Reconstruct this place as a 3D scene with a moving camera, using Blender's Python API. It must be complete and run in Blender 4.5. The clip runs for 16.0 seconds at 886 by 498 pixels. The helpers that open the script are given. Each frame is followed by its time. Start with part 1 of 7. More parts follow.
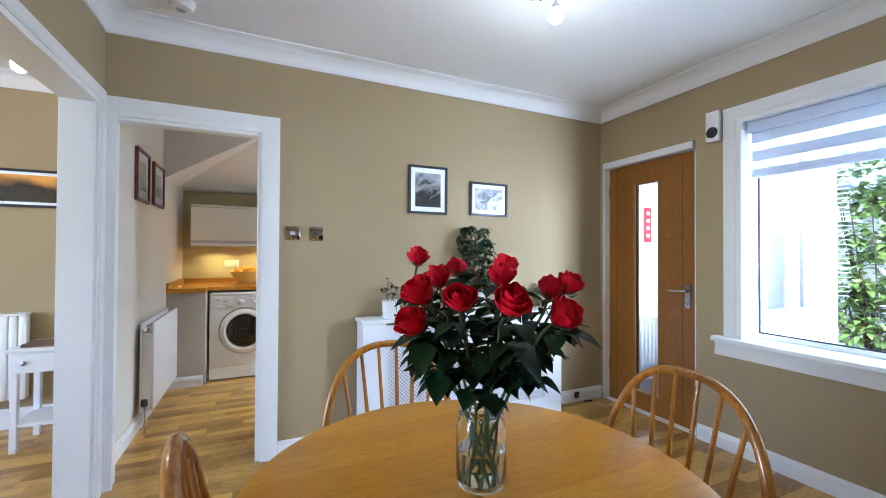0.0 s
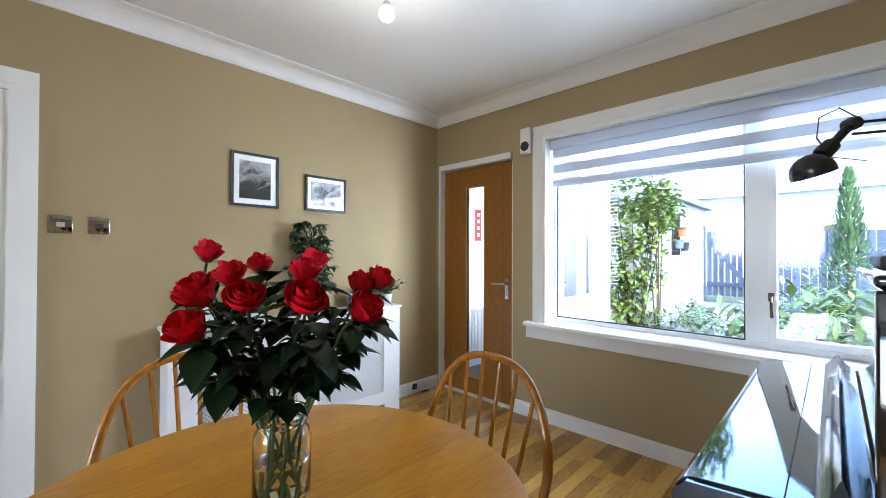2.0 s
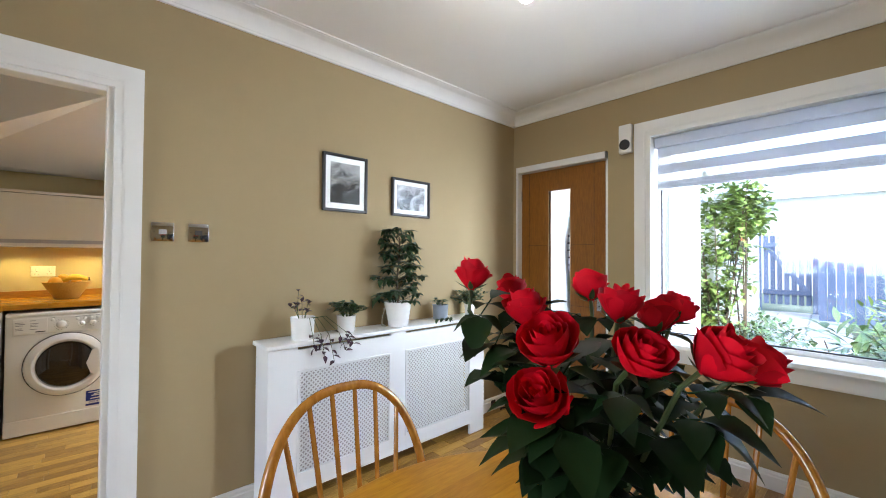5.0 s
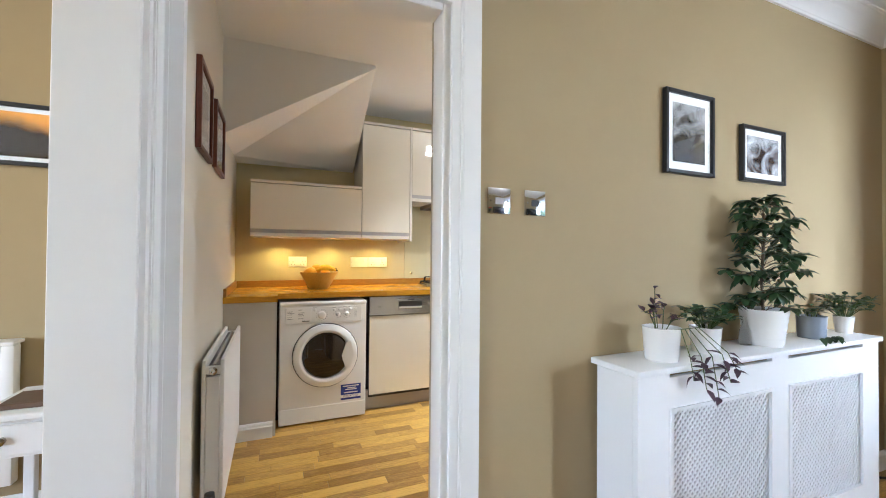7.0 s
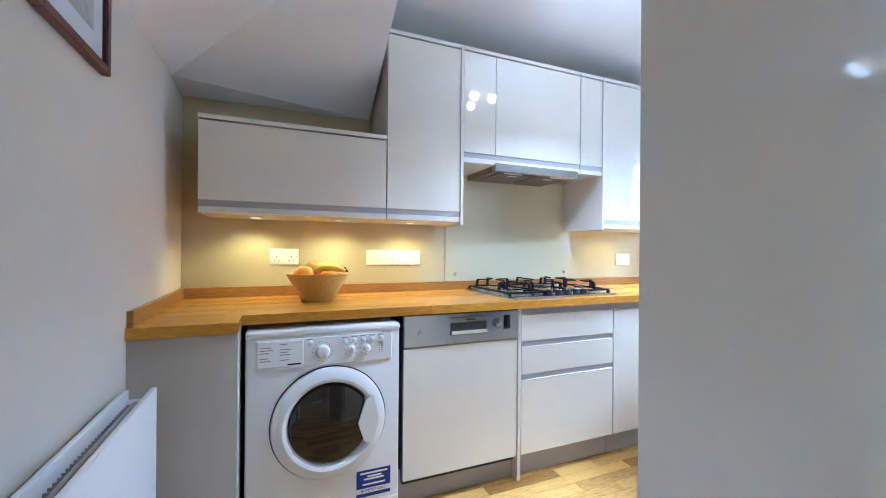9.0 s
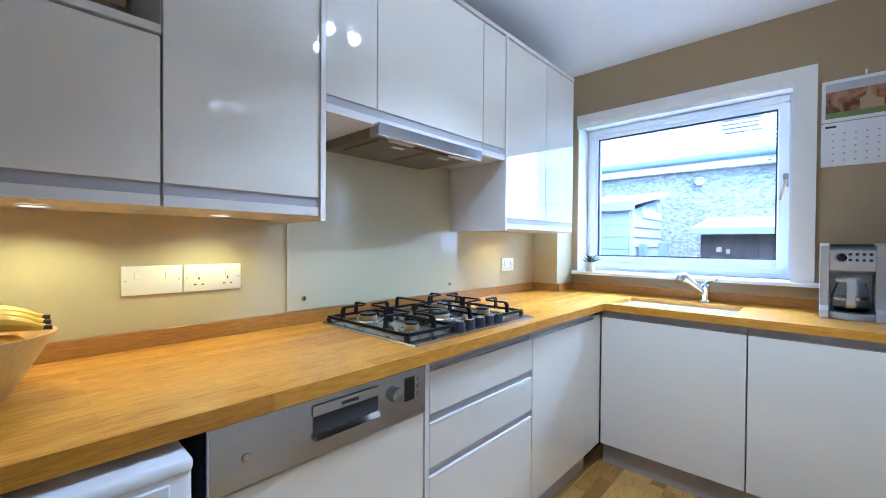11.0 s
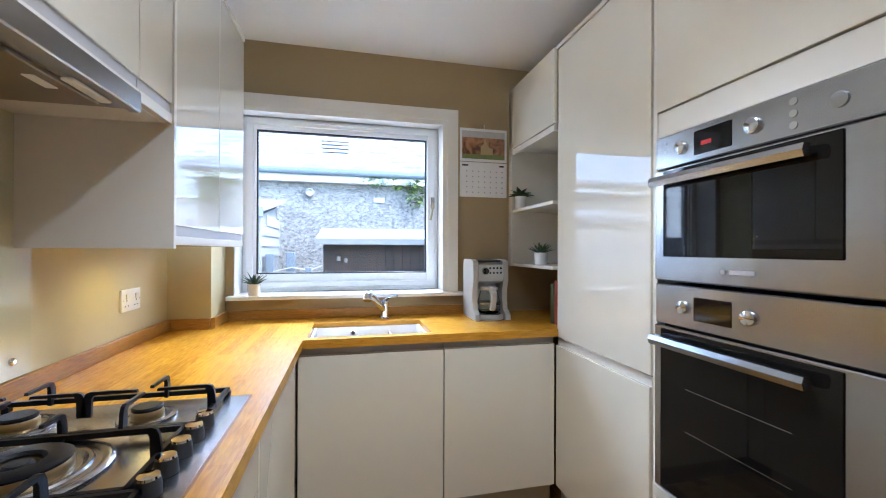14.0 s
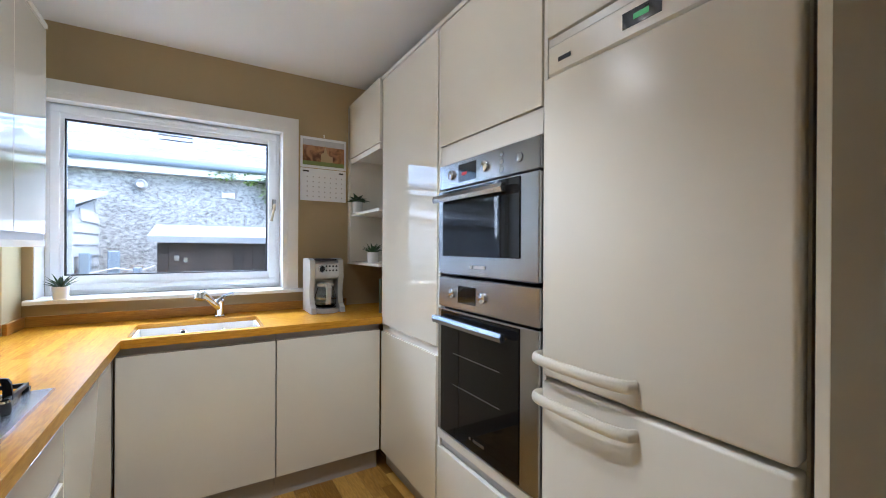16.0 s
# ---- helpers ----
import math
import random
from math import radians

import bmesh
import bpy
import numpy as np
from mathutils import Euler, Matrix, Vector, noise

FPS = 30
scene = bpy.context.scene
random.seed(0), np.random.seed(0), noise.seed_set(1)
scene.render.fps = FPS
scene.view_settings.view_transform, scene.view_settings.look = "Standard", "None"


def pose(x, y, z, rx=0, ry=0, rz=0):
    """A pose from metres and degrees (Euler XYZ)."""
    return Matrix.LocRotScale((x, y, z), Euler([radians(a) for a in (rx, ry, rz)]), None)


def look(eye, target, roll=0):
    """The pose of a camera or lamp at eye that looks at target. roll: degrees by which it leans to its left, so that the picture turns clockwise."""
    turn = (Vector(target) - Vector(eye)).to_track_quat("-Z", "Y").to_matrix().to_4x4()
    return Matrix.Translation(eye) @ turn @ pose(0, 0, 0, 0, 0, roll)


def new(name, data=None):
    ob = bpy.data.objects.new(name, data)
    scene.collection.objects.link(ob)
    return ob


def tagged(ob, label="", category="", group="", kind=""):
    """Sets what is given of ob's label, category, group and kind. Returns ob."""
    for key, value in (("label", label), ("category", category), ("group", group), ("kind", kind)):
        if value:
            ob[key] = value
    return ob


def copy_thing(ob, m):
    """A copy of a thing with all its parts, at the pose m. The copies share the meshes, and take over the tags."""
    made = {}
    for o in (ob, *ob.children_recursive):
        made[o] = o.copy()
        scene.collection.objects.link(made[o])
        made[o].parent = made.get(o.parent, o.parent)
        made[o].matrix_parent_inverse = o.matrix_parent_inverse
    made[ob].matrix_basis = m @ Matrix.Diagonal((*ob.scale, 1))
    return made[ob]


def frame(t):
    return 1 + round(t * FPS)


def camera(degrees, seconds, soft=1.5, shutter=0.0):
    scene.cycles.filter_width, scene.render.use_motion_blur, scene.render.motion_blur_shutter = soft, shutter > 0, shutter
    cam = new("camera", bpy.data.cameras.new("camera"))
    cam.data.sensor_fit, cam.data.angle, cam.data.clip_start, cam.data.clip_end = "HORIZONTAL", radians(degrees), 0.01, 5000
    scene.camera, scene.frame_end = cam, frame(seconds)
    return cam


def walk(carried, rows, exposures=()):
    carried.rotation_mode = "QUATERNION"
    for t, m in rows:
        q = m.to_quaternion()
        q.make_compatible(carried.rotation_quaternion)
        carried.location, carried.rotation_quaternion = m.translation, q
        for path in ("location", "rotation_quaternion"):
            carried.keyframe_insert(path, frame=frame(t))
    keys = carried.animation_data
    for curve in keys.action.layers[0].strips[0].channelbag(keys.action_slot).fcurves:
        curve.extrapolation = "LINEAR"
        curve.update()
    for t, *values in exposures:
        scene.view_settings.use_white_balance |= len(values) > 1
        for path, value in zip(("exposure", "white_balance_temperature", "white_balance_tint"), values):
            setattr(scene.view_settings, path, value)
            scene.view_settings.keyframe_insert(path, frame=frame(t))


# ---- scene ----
cam = camera(96.0, 16.0, soft=1.0)
PATH = [
    (0, (-0.071, -0.103, 1.244), (0.755, 1.718, 1.268), 0.3),
    (0.5, (-0.049, -0.125, 1.243), (1.013, 1.57, 1.264), 0.3),
    (1, (-0.036, -0.137, 1.239), (1.207, 1.43, 1.26), 0.2),
    (1.5, (-0.014, -0.134, 1.236), (1.345, 1.333, 1.255), 0.2),
    (2, (0.019, -0.13, 1.236), (1.447, 1.27, 1.255), 0.2),
    (2.5, (0.033, -0.114, 1.244), (1.51, 1.235, 1.261), 0.1),
    (3, (0.024, -0.075, 1.255), (1.527, 1.245, 1.272), 0.1),
    (3.2, (0.016, -0.053, 1.259), (1.524, 1.26, 1.275), 0.1),
    (5.3, (-0.225, 0.471, 1.268), (1.049, 2.015, 1.297), 0.4),
    (5.5, (-0.255, 0.552, 1.282), (0.952, 2.147, 1.304), 0.4),
    (6, (-0.351, 0.797, 1.286), (0.673, 2.515, 1.303), 0.5),
    (6.5, (-0.448, 1.066, 1.236), (0.42, 2.868, 1.258), 0.5),
    (7, (-0.571, 1.405, 1.191), (0.209, 3.246, 1.218), 0.5),
    (7.5, (-0.622, 1.778, 1.167), (0.113, 3.635, 1.187), 0.5),
    (8, (-0.554, 2.149, 1.165), (0.124, 4.035, 1.187), 0.7),
    (8.2, (-0.524, 2.274, 1.158), (0.133, 4.166, 1.178), 0.6),
    (10.3, (-0.283, 3.215, 1.192), (0.946, 4.793, 1.16), 0.3),
    (10.5, (-0.248, 3.289, 1.198), (1.046, 4.814, 1.168), 0.3),
    (11, (-0.152, 3.536, 1.231), (1.313, 4.896, 1.206), 0.4),
    (11.5, (-0.03, 3.752, 1.255), (1.627, 4.872, 1.237), 0.4),
    (12, (0.153, 3.967, 1.272), (1.967, 4.809, 1.261), 0.3),
    (12.5, (0.301, 4.113, 1.278), (2.223, 4.667, 1.28), 0.3),
    (13, (0.339, 4.172, 1.286), (2.326, 4.402, 1.293), 0.3),
    (13.5, (0.316, 4.187, 1.295), (2.312, 4.052, 1.303), 0.3),
    (14, (0.257, 4.181, 1.299), (2.204, 3.724, 1.304), 0.2),
    (14.5, (0.157, 4.167, 1.304), (2.03, 3.466, 1.306), 0.3),
    (15, (0.044, 4.147, 1.31), (1.848, 3.283, 1.309), 0.3),
    (15.5, (-0.056, 4.123, 1.314), (1.693, 3.153, 1.312), 0.3),
    (16, (-0.123, 4.085, 1.313), (1.585, 3.044, 1.31), 0.3),
]
walk(cam, [(t, look(eye, target, roll)) for t, eye, target, roll in PATH],
     exposures=[(0, 3.75, 5000, 10), (1.5, 3.6, 5300, 10), (3, 3.45, 5900, 10), (5.5, 3.65, 5800, 10), (7, 3.8, 5550, 10), (8, 3.95, 4550, 10), (10.5, 3.5, 4150, 10), (12, 3.2, 4600, 10), (16, 2.95, 5250, 10)])

# ---- light ----
world = bpy.data.worlds.new("overcast_sky")
scene.world = world
world.use_nodes = True
wt = world.node_tree
sky = wt.nodes.new("ShaderNodeTexSky")
sky.sky_type, sky.sun_disc = "NISHITA", False
sky.sun_elevation, sky.sun_rotation = radians(46), radians(230)
sky.air_density, sky.dust_density = 1.0, 1.0
wt.links.new(sky.outputs[0], wt.nodes["Background"].inputs[0])
wt.nodes["Background"].inputs[1].default_value = 0.15


def lamp(name, kind, m, energy, color=(1, 1, 1), size=0.1, size_y=None, spot=None):
    data = bpy.data.lights.new(name, kind)
    data.energy, data.color = energy, color
    if kind == "AREA":
        data.size = size
        if size_y:
            data.shape, data.size_y = "RECTANGLE", size_y
    elif kind == "SUN":
        data.angle = size
    else:
        data.shadow_soft_size = size
    if spot:
        data.spot_size, data.spot_blend = radians(spot), 0.6
    ob = new(name, data)
    ob.matrix_world = m
    return ob


lamp("sun", "SUN", look((-6, -5, 8), (0, 0, 0)), 0.5, (1, 0.96, 0.9), radians(25))
# area lamps added out of view outside the windows, filling in for sky light
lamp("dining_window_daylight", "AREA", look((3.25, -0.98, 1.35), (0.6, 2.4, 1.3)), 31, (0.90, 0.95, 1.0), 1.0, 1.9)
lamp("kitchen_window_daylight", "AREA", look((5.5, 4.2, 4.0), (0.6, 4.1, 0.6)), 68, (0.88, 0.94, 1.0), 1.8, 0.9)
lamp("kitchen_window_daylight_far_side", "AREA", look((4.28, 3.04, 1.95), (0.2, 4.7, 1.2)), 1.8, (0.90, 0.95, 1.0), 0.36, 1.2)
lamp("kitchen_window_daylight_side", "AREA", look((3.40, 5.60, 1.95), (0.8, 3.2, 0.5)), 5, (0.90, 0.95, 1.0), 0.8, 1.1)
# added fill lamp at an assumed living room window, unseen behind the opening
lamp("living_window_daylight", "AREA", look((-4.98, 0.9, 1.55), (0, 1.6, 0.9)), 6.5, (0.86, 0.93, 1.0), 1.7, 1.2)

# ---- materials ----


def material(name, color, rough=0.5, metal=0.0, vary=0.0, grain=0.0, scale=8.0, bump=0.0, bump_scale=120.0, stretch=(1, 1, 1), coat=0.0, island=0.0, spec=0.5, emit=None):
    m = bpy.data.materials.new(name)
    m.use_nodes = True
    nt = m.node_tree
    b = nt.nodes["Principled BSDF"]
    b.inputs["Base Color"].default_value = (*color, 1)
    b.inputs["Roughness"].default_value, b.inputs["Metallic"].default_value = rough, metal
    b.inputs["Specular IOR Level"].default_value = spec
    if coat:
        b.inputs["Coat Weight"].default_value, b.inputs["Coat Roughness"].default_value = coat, 0.04
    if emit:
        b.inputs["Emission Color"].default_value, b.inputs["Emission Strength"].default_value = (*emit[0], 1), emit[1]
    co = nt.nodes.new("ShaderNodeTexCoord")
    mp = nt.nodes.new("ShaderNodeMapping")
    mp.inputs["Scale"].default_value = stretch
    nt.links.new(co.outputs["Object"], mp.inputs[0])

    def tex(s, detail=4.0):
        n = nt.nodes.new("ShaderNodeTexNoise")
        n.inputs["Scale"].default_value, n.inputs["Detail"].default_value = s, detail
        nt.links.new(mp.outputs[0], n.inputs["Vector"])
        return n.outputs["Fac"]

    value = None
    if vary or grain or island:
        add = nt.nodes.new("ShaderNodeMath")
        add.operation = "MULTIPLY_ADD"
        nt.links.new(tex(scale), add.inputs[0])
        add.inputs[1].default_value, add.inputs[2].default_value = 2 * vary, 1 - vary
        value = add.outputs[0]
        if grain:
            g = nt.nodes.new("ShaderNodeMath")
            g.operation = "MULTIPLY_ADD"
            nt.links.new(tex(scale * 12, 6), g.inputs[0])
            g.inputs[1].default_value, g.inputs[2].default_value = 2 * grain, -grain
            s = nt.nodes.new("ShaderNodeMath")
            nt.links.new(value, s.inputs[0]), nt.links.new(g.outputs[0], s.inputs[1])
            value = s.outputs[0]
        if island:
            geo, info = nt.nodes.new("ShaderNodeNewGeometry"), nt.nodes.new("ShaderNodeObjectInfo")
            s0 = nt.nodes.new("ShaderNodeMath")
            nt.links.new(geo.outputs["Random Per Island"], s0.inputs[0]), nt.links.new(info.outputs["Random"], s0.inputs[1])
            fr = nt.nodes.new("ShaderNodeMath")
            fr.operation = "FRACT"
            nt.links.new(s0.outputs[0], fr.inputs[0])
            g = nt.nodes.new("ShaderNodeMath")
            g.operation = "MULTIPLY_ADD"
            nt.links.new(fr.outputs[0], g.inputs[0])
            g.inputs[1].default_value, g.inputs[2].default_value = 2 * island, -island
            s = nt.nodes.new("ShaderNodeMath")
            nt.links.new(value, s.inputs[0]), nt.links.new(g.outputs[0], s.inputs[1])
            value = s.outputs[0]
        mix = nt.nodes.new("ShaderNodeVectorMath")
        mix.operation = "SCALE"
        mix.inputs[0].default_value = color
        nt.links.new(value, mix.inputs["Scale"])
        nt.links.new(mix.outputs[0], b.inputs["Base Color"])
    if bump:
        bp = nt.nodes.new("ShaderNodeBump")
        bp.inputs["Strength"].default_value, bp.inputs["Distance"].default_value = bump, 0.002
        nt.links.new(tex(bump_scale, 3), bp.inputs["Height"])
        nt.links.new(bp.outputs[0], b.inputs["Normal"])
    return m


def glass(name, tint=(1, 1, 1), rough=0.0):
    m = material(name, tint, rough)
    b = m.node_tree.nodes["Principled BSDF"]
    b.inputs["Transmission Weight"].default_value, b.inputs["IOR"].default_value = 1.0, 1.45
    return m


def wood(name, dark, light, stretch, rough=0.35, stave=None, island=0.0, coat=0.0):
    """Wood with long grain; stave: (length, width) of glued staves along x."""
    m = material(name, light, rough, coat=coat)
    nt = m.node_tree
    b = nt.nodes["Principled BSDF"]
    co, mp = nt.nodes.new("ShaderNodeTexCoord"), nt.nodes.new("ShaderNodeMapping")
    mp.inputs["Scale"].default_value = stretch
    nt.links.new(co.outputs["Object"], mp.inputs[0])
    n = nt.nodes.new("ShaderNodeTexNoise")
    n.inputs["Scale"].default_value, n.inputs["Detail"].default_value, n.inputs["Distortion"].default_value = 6.0, 8.0, 0.6
    nt.links.new(mp.outputs[0], n.inputs["Vector"])
    value = n.outputs["Fac"]
    if island:
        own, shift = nt.nodes.new("ShaderNodeObjectInfo"), nt.nodes.new("ShaderNodeVectorMath")
        shift.operation = "MULTIPLY_ADD"
        shift.inputs[1].default_value = (37, 23, 11)
        nt.links.new(own.outputs["Random"], shift.inputs[0]), nt.links.new(mp.outputs[0], shift.inputs[2])
        nt.links.new(shift.outputs[0], n.inputs["Vector"])
        geo, info = nt.nodes.new("ShaderNodeNewGeometry"), nt.nodes.new("ShaderNodeObjectInfo")
        s0, fr, g, s = [nt.nodes.new("ShaderNodeMath") for _ in range(4)]
        nt.links.new(geo.outputs["Random Per Island"], s0.inputs[0]), nt.links.new(info.outputs["Random"], s0.inputs[1])
        fr.operation = "FRACT"
        nt.links.new(s0.outputs[0], fr.inputs[0])
        g.operation = "MULTIPLY_ADD"
        nt.links.new(fr.outputs[0], g.inputs[0])
        g.inputs[1].default_value, g.inputs[2].default_value = 2 * island, -island
        nt.links.new(value, s.inputs[0]), nt.links.new(g.outputs[0], s.inputs[1])
        value = s.outputs[0]
    if stave:
        br = nt.nodes.new("ShaderNodeTexBrick")
        br.inputs["Color1"].default_value, br.inputs["Color2"].default_value = (0.2, 0.2, 0.2, 1), (0.8, 0.8, 0.8, 1)
        br.inputs["Mortar"].default_value = (0.1, 0.1, 0.1, 1)
        br.inputs["Scale"].default_value, br.inputs["Mortar Size"].default_value = 1.0, 0.0006
        br.inputs["Brick Width"].default_value, br.inputs["Row Height"].default_value = stave
        nt.links.new(co.outputs["Object"], br.inputs["Vector"])
        mx = nt.nodes.new("ShaderNodeMath")
        mx.operation = "MULTIPLY_ADD"
        nt.links.new(br.outputs["Color"], mx.inputs[0])
        mx.inputs[1].default_value = 0.45
        s = nt.nodes.new("ShaderNodeMath")
        s.inputs[1].default_value = -0.22
        nt.links.new(value, s.inputs[0]), nt.links.new(s.outputs[0], mx.inputs[2])
        value = mx.outputs[0]
    ramp = nt.nodes.new("ShaderNodeValToRGB")
    ramp.color_ramp.elements[0].position, ramp.color_ramp.elements[1].position = 0.25, 0.75
    ramp.color_ramp.elements[0].color, ramp.color_ramp.elements[1].color = (*dark, 1), (*light, 1)
    nt.links.new(value, ramp.inputs[0]), nt.links.new(ramp.outputs[0], b.inputs["Base Color"])
    bp = nt.nodes.new("ShaderNodeBump")
    bp.inputs["Strength"].default_value, bp.inputs["Distance"].default_value = 0.12, 0.001
    nt.links.new(n.outputs["Fac"], bp.inputs["Height"]), nt.links.new(bp.outputs[0], b.inputs["Normal"])
    return m


WALL = material("khaki_wall_paint", (0.370, 0.284, 0.149), 0.75, vary=0.04, scale=1.5, grain=0.015, bump=0.15, bump_scale=260)
PLASTER = material("pale_wall_paint", (0.66, 0.61, 0.50), 0.75, vary=0.03, scale=1.5, grain=0.015, bump=0.15, bump_scale=260)
CEIL = material("white_ceiling_paint", (0.80, 0.79, 0.77), 0.8, vary=0.02, scale=2, bump=0.15, bump_scale=200)
TRIM = material("white_gloss_trim", (0.80, 0.79, 0.76), 0.32, vary=0.02, scale=3, bump=0.03, bump_scale=60)
UPVC = material("white_upvc", (0.82, 0.83, 0.84), 0.28, vary=0.015, scale=4)
GLOSS = material("white_gloss_cabinet", (0.77, 0.72, 0.60), 0.04, vary=0.012, scale=1.2, coat=1.0, spec=0.7)
PANEL = material("cream_cabinet_side", (0.74, 0.70, 0.62), 0.25, vary=0.02, scale=2)
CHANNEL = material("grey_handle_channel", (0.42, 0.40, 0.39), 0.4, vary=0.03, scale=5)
PLINTH = material("taupe_plinth", (0.40, 0.36, 0.32), 0.45, vary=0.03, scale=4)
WHITE = material("white_enamel", (0.80, 0.79, 0.76), 0.33, spec=0.35, vary=0.015, scale=3)
PLASTIC = material("white_plastic", (0.82, 0.81, 0.78), 0.35, vary=0.01, scale=10)
STEEL = material("brushed_steel", (0.42, 0.42, 0.425), 0.26, 1.0, vary=0.08, scale=6, grain=0.05, stretch=(1, 12, 40))
CHROME = material("chrome", (0.66, 0.66, 0.67), 0.07, 1.0, vary=0.02)
BLACK = material("black_cast_iron", (0.007, 0.007, 0.009), 0.36, spec=0.2, vary=0.2, scale=20, bump=0.2, bump_scale=300)
GLOSSBLACK = material("black_gloss_glass", (0.008, 0.008, 0.009), 0.06, vary=0.05)
RUBBER = material("black_rubber", (0.025, 0.025, 0.027), 0.6, vary=0.15, scale=20)
DARK = material("dark_recess", (0.03, 0.028, 0.026), 0.7, vary=0.1, scale=10)
GLASS = glass("window_glass")
JAR = glass("jar_glass", (0.96, 1.0, 0.99))
OAKTOP = wood("oiled_oak_worktop", (0.40, 0.168, 0.010), (0.64, 0.325, 0.022), (3, 22, 22), 0.22, (0.55, 0.045))
OAKTOP_Y = wood("oiled_oak_worktop_return", (0.40, 0.168, 0.010), (0.64, 0.325, 0.022), (22, 3, 22), 0.22)
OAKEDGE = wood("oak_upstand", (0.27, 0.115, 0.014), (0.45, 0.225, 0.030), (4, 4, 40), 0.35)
FLOOR = wood("oak_floor", (0.25, 0.118, 0.018), (0.62, 0.365, 0.078), (3, 30, 30), 0.28, island=0.28)
DOORWOOD = wood("oak_veneer_door", (0.17, 0.058, 0.004), (0.29, 0.112, 0.010), (30, 30, 2.5), 0.35)
TABLEWOOD = wood("honey_pine_table", (0.50, 0.205, 0.010), (0.66, 0.315, 0.020), (3, 20, 20), 0.30, (0.9, 0.09))
CHAIRWOOD = wood("honey_beech_chair", (0.34, 0.125, 0.012), (0.54, 0.235, 0.028), (14, 14, 4), 0.25, coat=0.3)

for m in (OAKTOP, OAKTOP_Y, TABLEWOOD):
    m.node_tree.nodes["Principled BSDF"].inputs["Specular IOR Level"].default_value = 0.3

# ---- building helpers ----


def thing(name, at, label, category, group="", kind=""):
    return tagged(new(name), label, category, group, kind) if at is None else _placed(name, at, label, category, group, kind)


def _placed(name, at, label, category, group, kind):
    ob = tagged(new(name), label, category, group, kind)
    ob.location = at
    return ob


def root_of(ob):
    while ob.parent:
        ob = ob.parent
    return ob


def part(name, bm, mat, parent, label="", smooth=True):
    """Links a bmesh, given in world places, as one mesh under a thing or a part."""
    me = bpy.data.meshes.new(name)
    if parent is not None:
        off = -root_of(parent).location
        for v in bm.verts:
            v.co += off
    bmesh.ops.recalc_face_normals(bm, faces=bm.faces)
    bm.to_mesh(me)
    bm.free()
    if smooth:
        for p in me.polygons:
            p.use_smooth = True
        me.set_sharp_from_angle(angle=radians(35))
    me.materials.append(mat)
    ob = new(name, me)
    ob.parent = parent
    if label:
        tagged(ob, label)
    return ob


def add_box(bm, x0, x1, y0, y1, z0, z1, bevel=0.0, segs=1):
    vs = [bm.verts.new((x, y, z)) for x in (x0, x1) for y in (y0, y1) for z in (z0, z1)]
    fs = [bm.faces.new([vs[i] for i in f]) for f in ((0, 1, 3, 2), (4, 6, 7, 5), (0, 4, 5, 1), (2, 3, 7, 6), (0, 2, 6, 4), (1, 5, 7, 3))]
    if bevel:
        es = list({e for f in fs for e in f.edges})
        bmesh.ops.bevel(bm, geom=es, offset=bevel, segments=segs, affect="EDGES", profile=0.5)
    return vs


def box(name, dims, mat, parent, bevel=0.0, segs=1, label=""):
    bm = bmesh.new()
    add_box(bm, *dims, bevel=bevel, segs=segs)
    return part(name, bm, mat, parent, label)


def boxes(name, many, mat, parent, bevel=0.0, label=""):
    bm = bmesh.new()
    for d in many:
        one = bmesh.new()
        add_box(one, *d, bevel=bevel)
        me = bpy.data.meshes.new("t")
        one.to_mesh(me)
        one.free()
        bm.from_mesh(me)
        bpy.data.meshes.remove(me)
    return part(name, bm, mat, parent, label)


def add_lathe(bm, profile, at, segs=32, axis=(0, 0, 1), cap=True):
    """Turns (radius, height) pairs about an axis through at."""
    q = Vector((0, 0, 1)).rotation_difference(Vector(axis)).to_matrix()
    rings = []
    for r, h in profile:
        rings.append([bm.verts.new(Vector(at) + q @ Vector((r * math.cos(a), r * math.sin(a), h))) for a in [2 * math.pi * i / segs for i in range(segs)]])
    for a, b in zip(rings, rings[1:]):
        for i in range(segs):
            bm.faces.new((a[i], a[(i + 1) % segs], b[(i + 1) % segs], b[i]))
    if cap:
        bm.faces.new(rings[0]), bm.faces.new(rings[-1])


def lathe(name, profile, at, mat, parent, segs=32, axis=(0, 0, 1), cap=True, label=""):
    bm = bmesh.new()
    add_lathe(bm, profile, at, segs, axis, cap)
    return part(name, bm, mat, parent, label)


def add_tube(bm, pts, r, segs=10, r_end=None, flat=1.0, closed=False):
    pts = [Vector(p) for p in pts]
    n = len(pts)
    up = Vector((0, 0, 1))
    rings = []
    for i, p in enumerate(pts):
        a, b = (pts[i - 1], pts[(i + 1) % n]) if closed else (pts[max(0, i - 1)], pts[min(n - 1, i + 1)])
        d = (b - a).normalized()
        s = d.cross(up)
        s = s.normalized() if s.length > 1e-3 else d.cross(Vector((1, 0, 0))).normalized()
        w = s.cross(d).normalized()
        rad = r if r_end is None else r + (r_end - r) * i / max(1, n - 1)
        rings.append([bm.verts.new(p + s * math.cos(t) * rad + w * math.sin(t) * rad * flat) for t in [2 * math.pi * k / segs for k in range(segs)]])
    pairs = list(zip(rings, rings[1:])) + ([(rings[-1], rings[0])] if closed else [])
    for a, b in pairs:
        for k in range(segs):
            bm.faces.new((a[k], a[(k + 1) % segs], b[(k + 1) % segs], b[k]))
    if not closed:
        bm.faces.new(rings[0]), bm.faces.new(rings[-1])


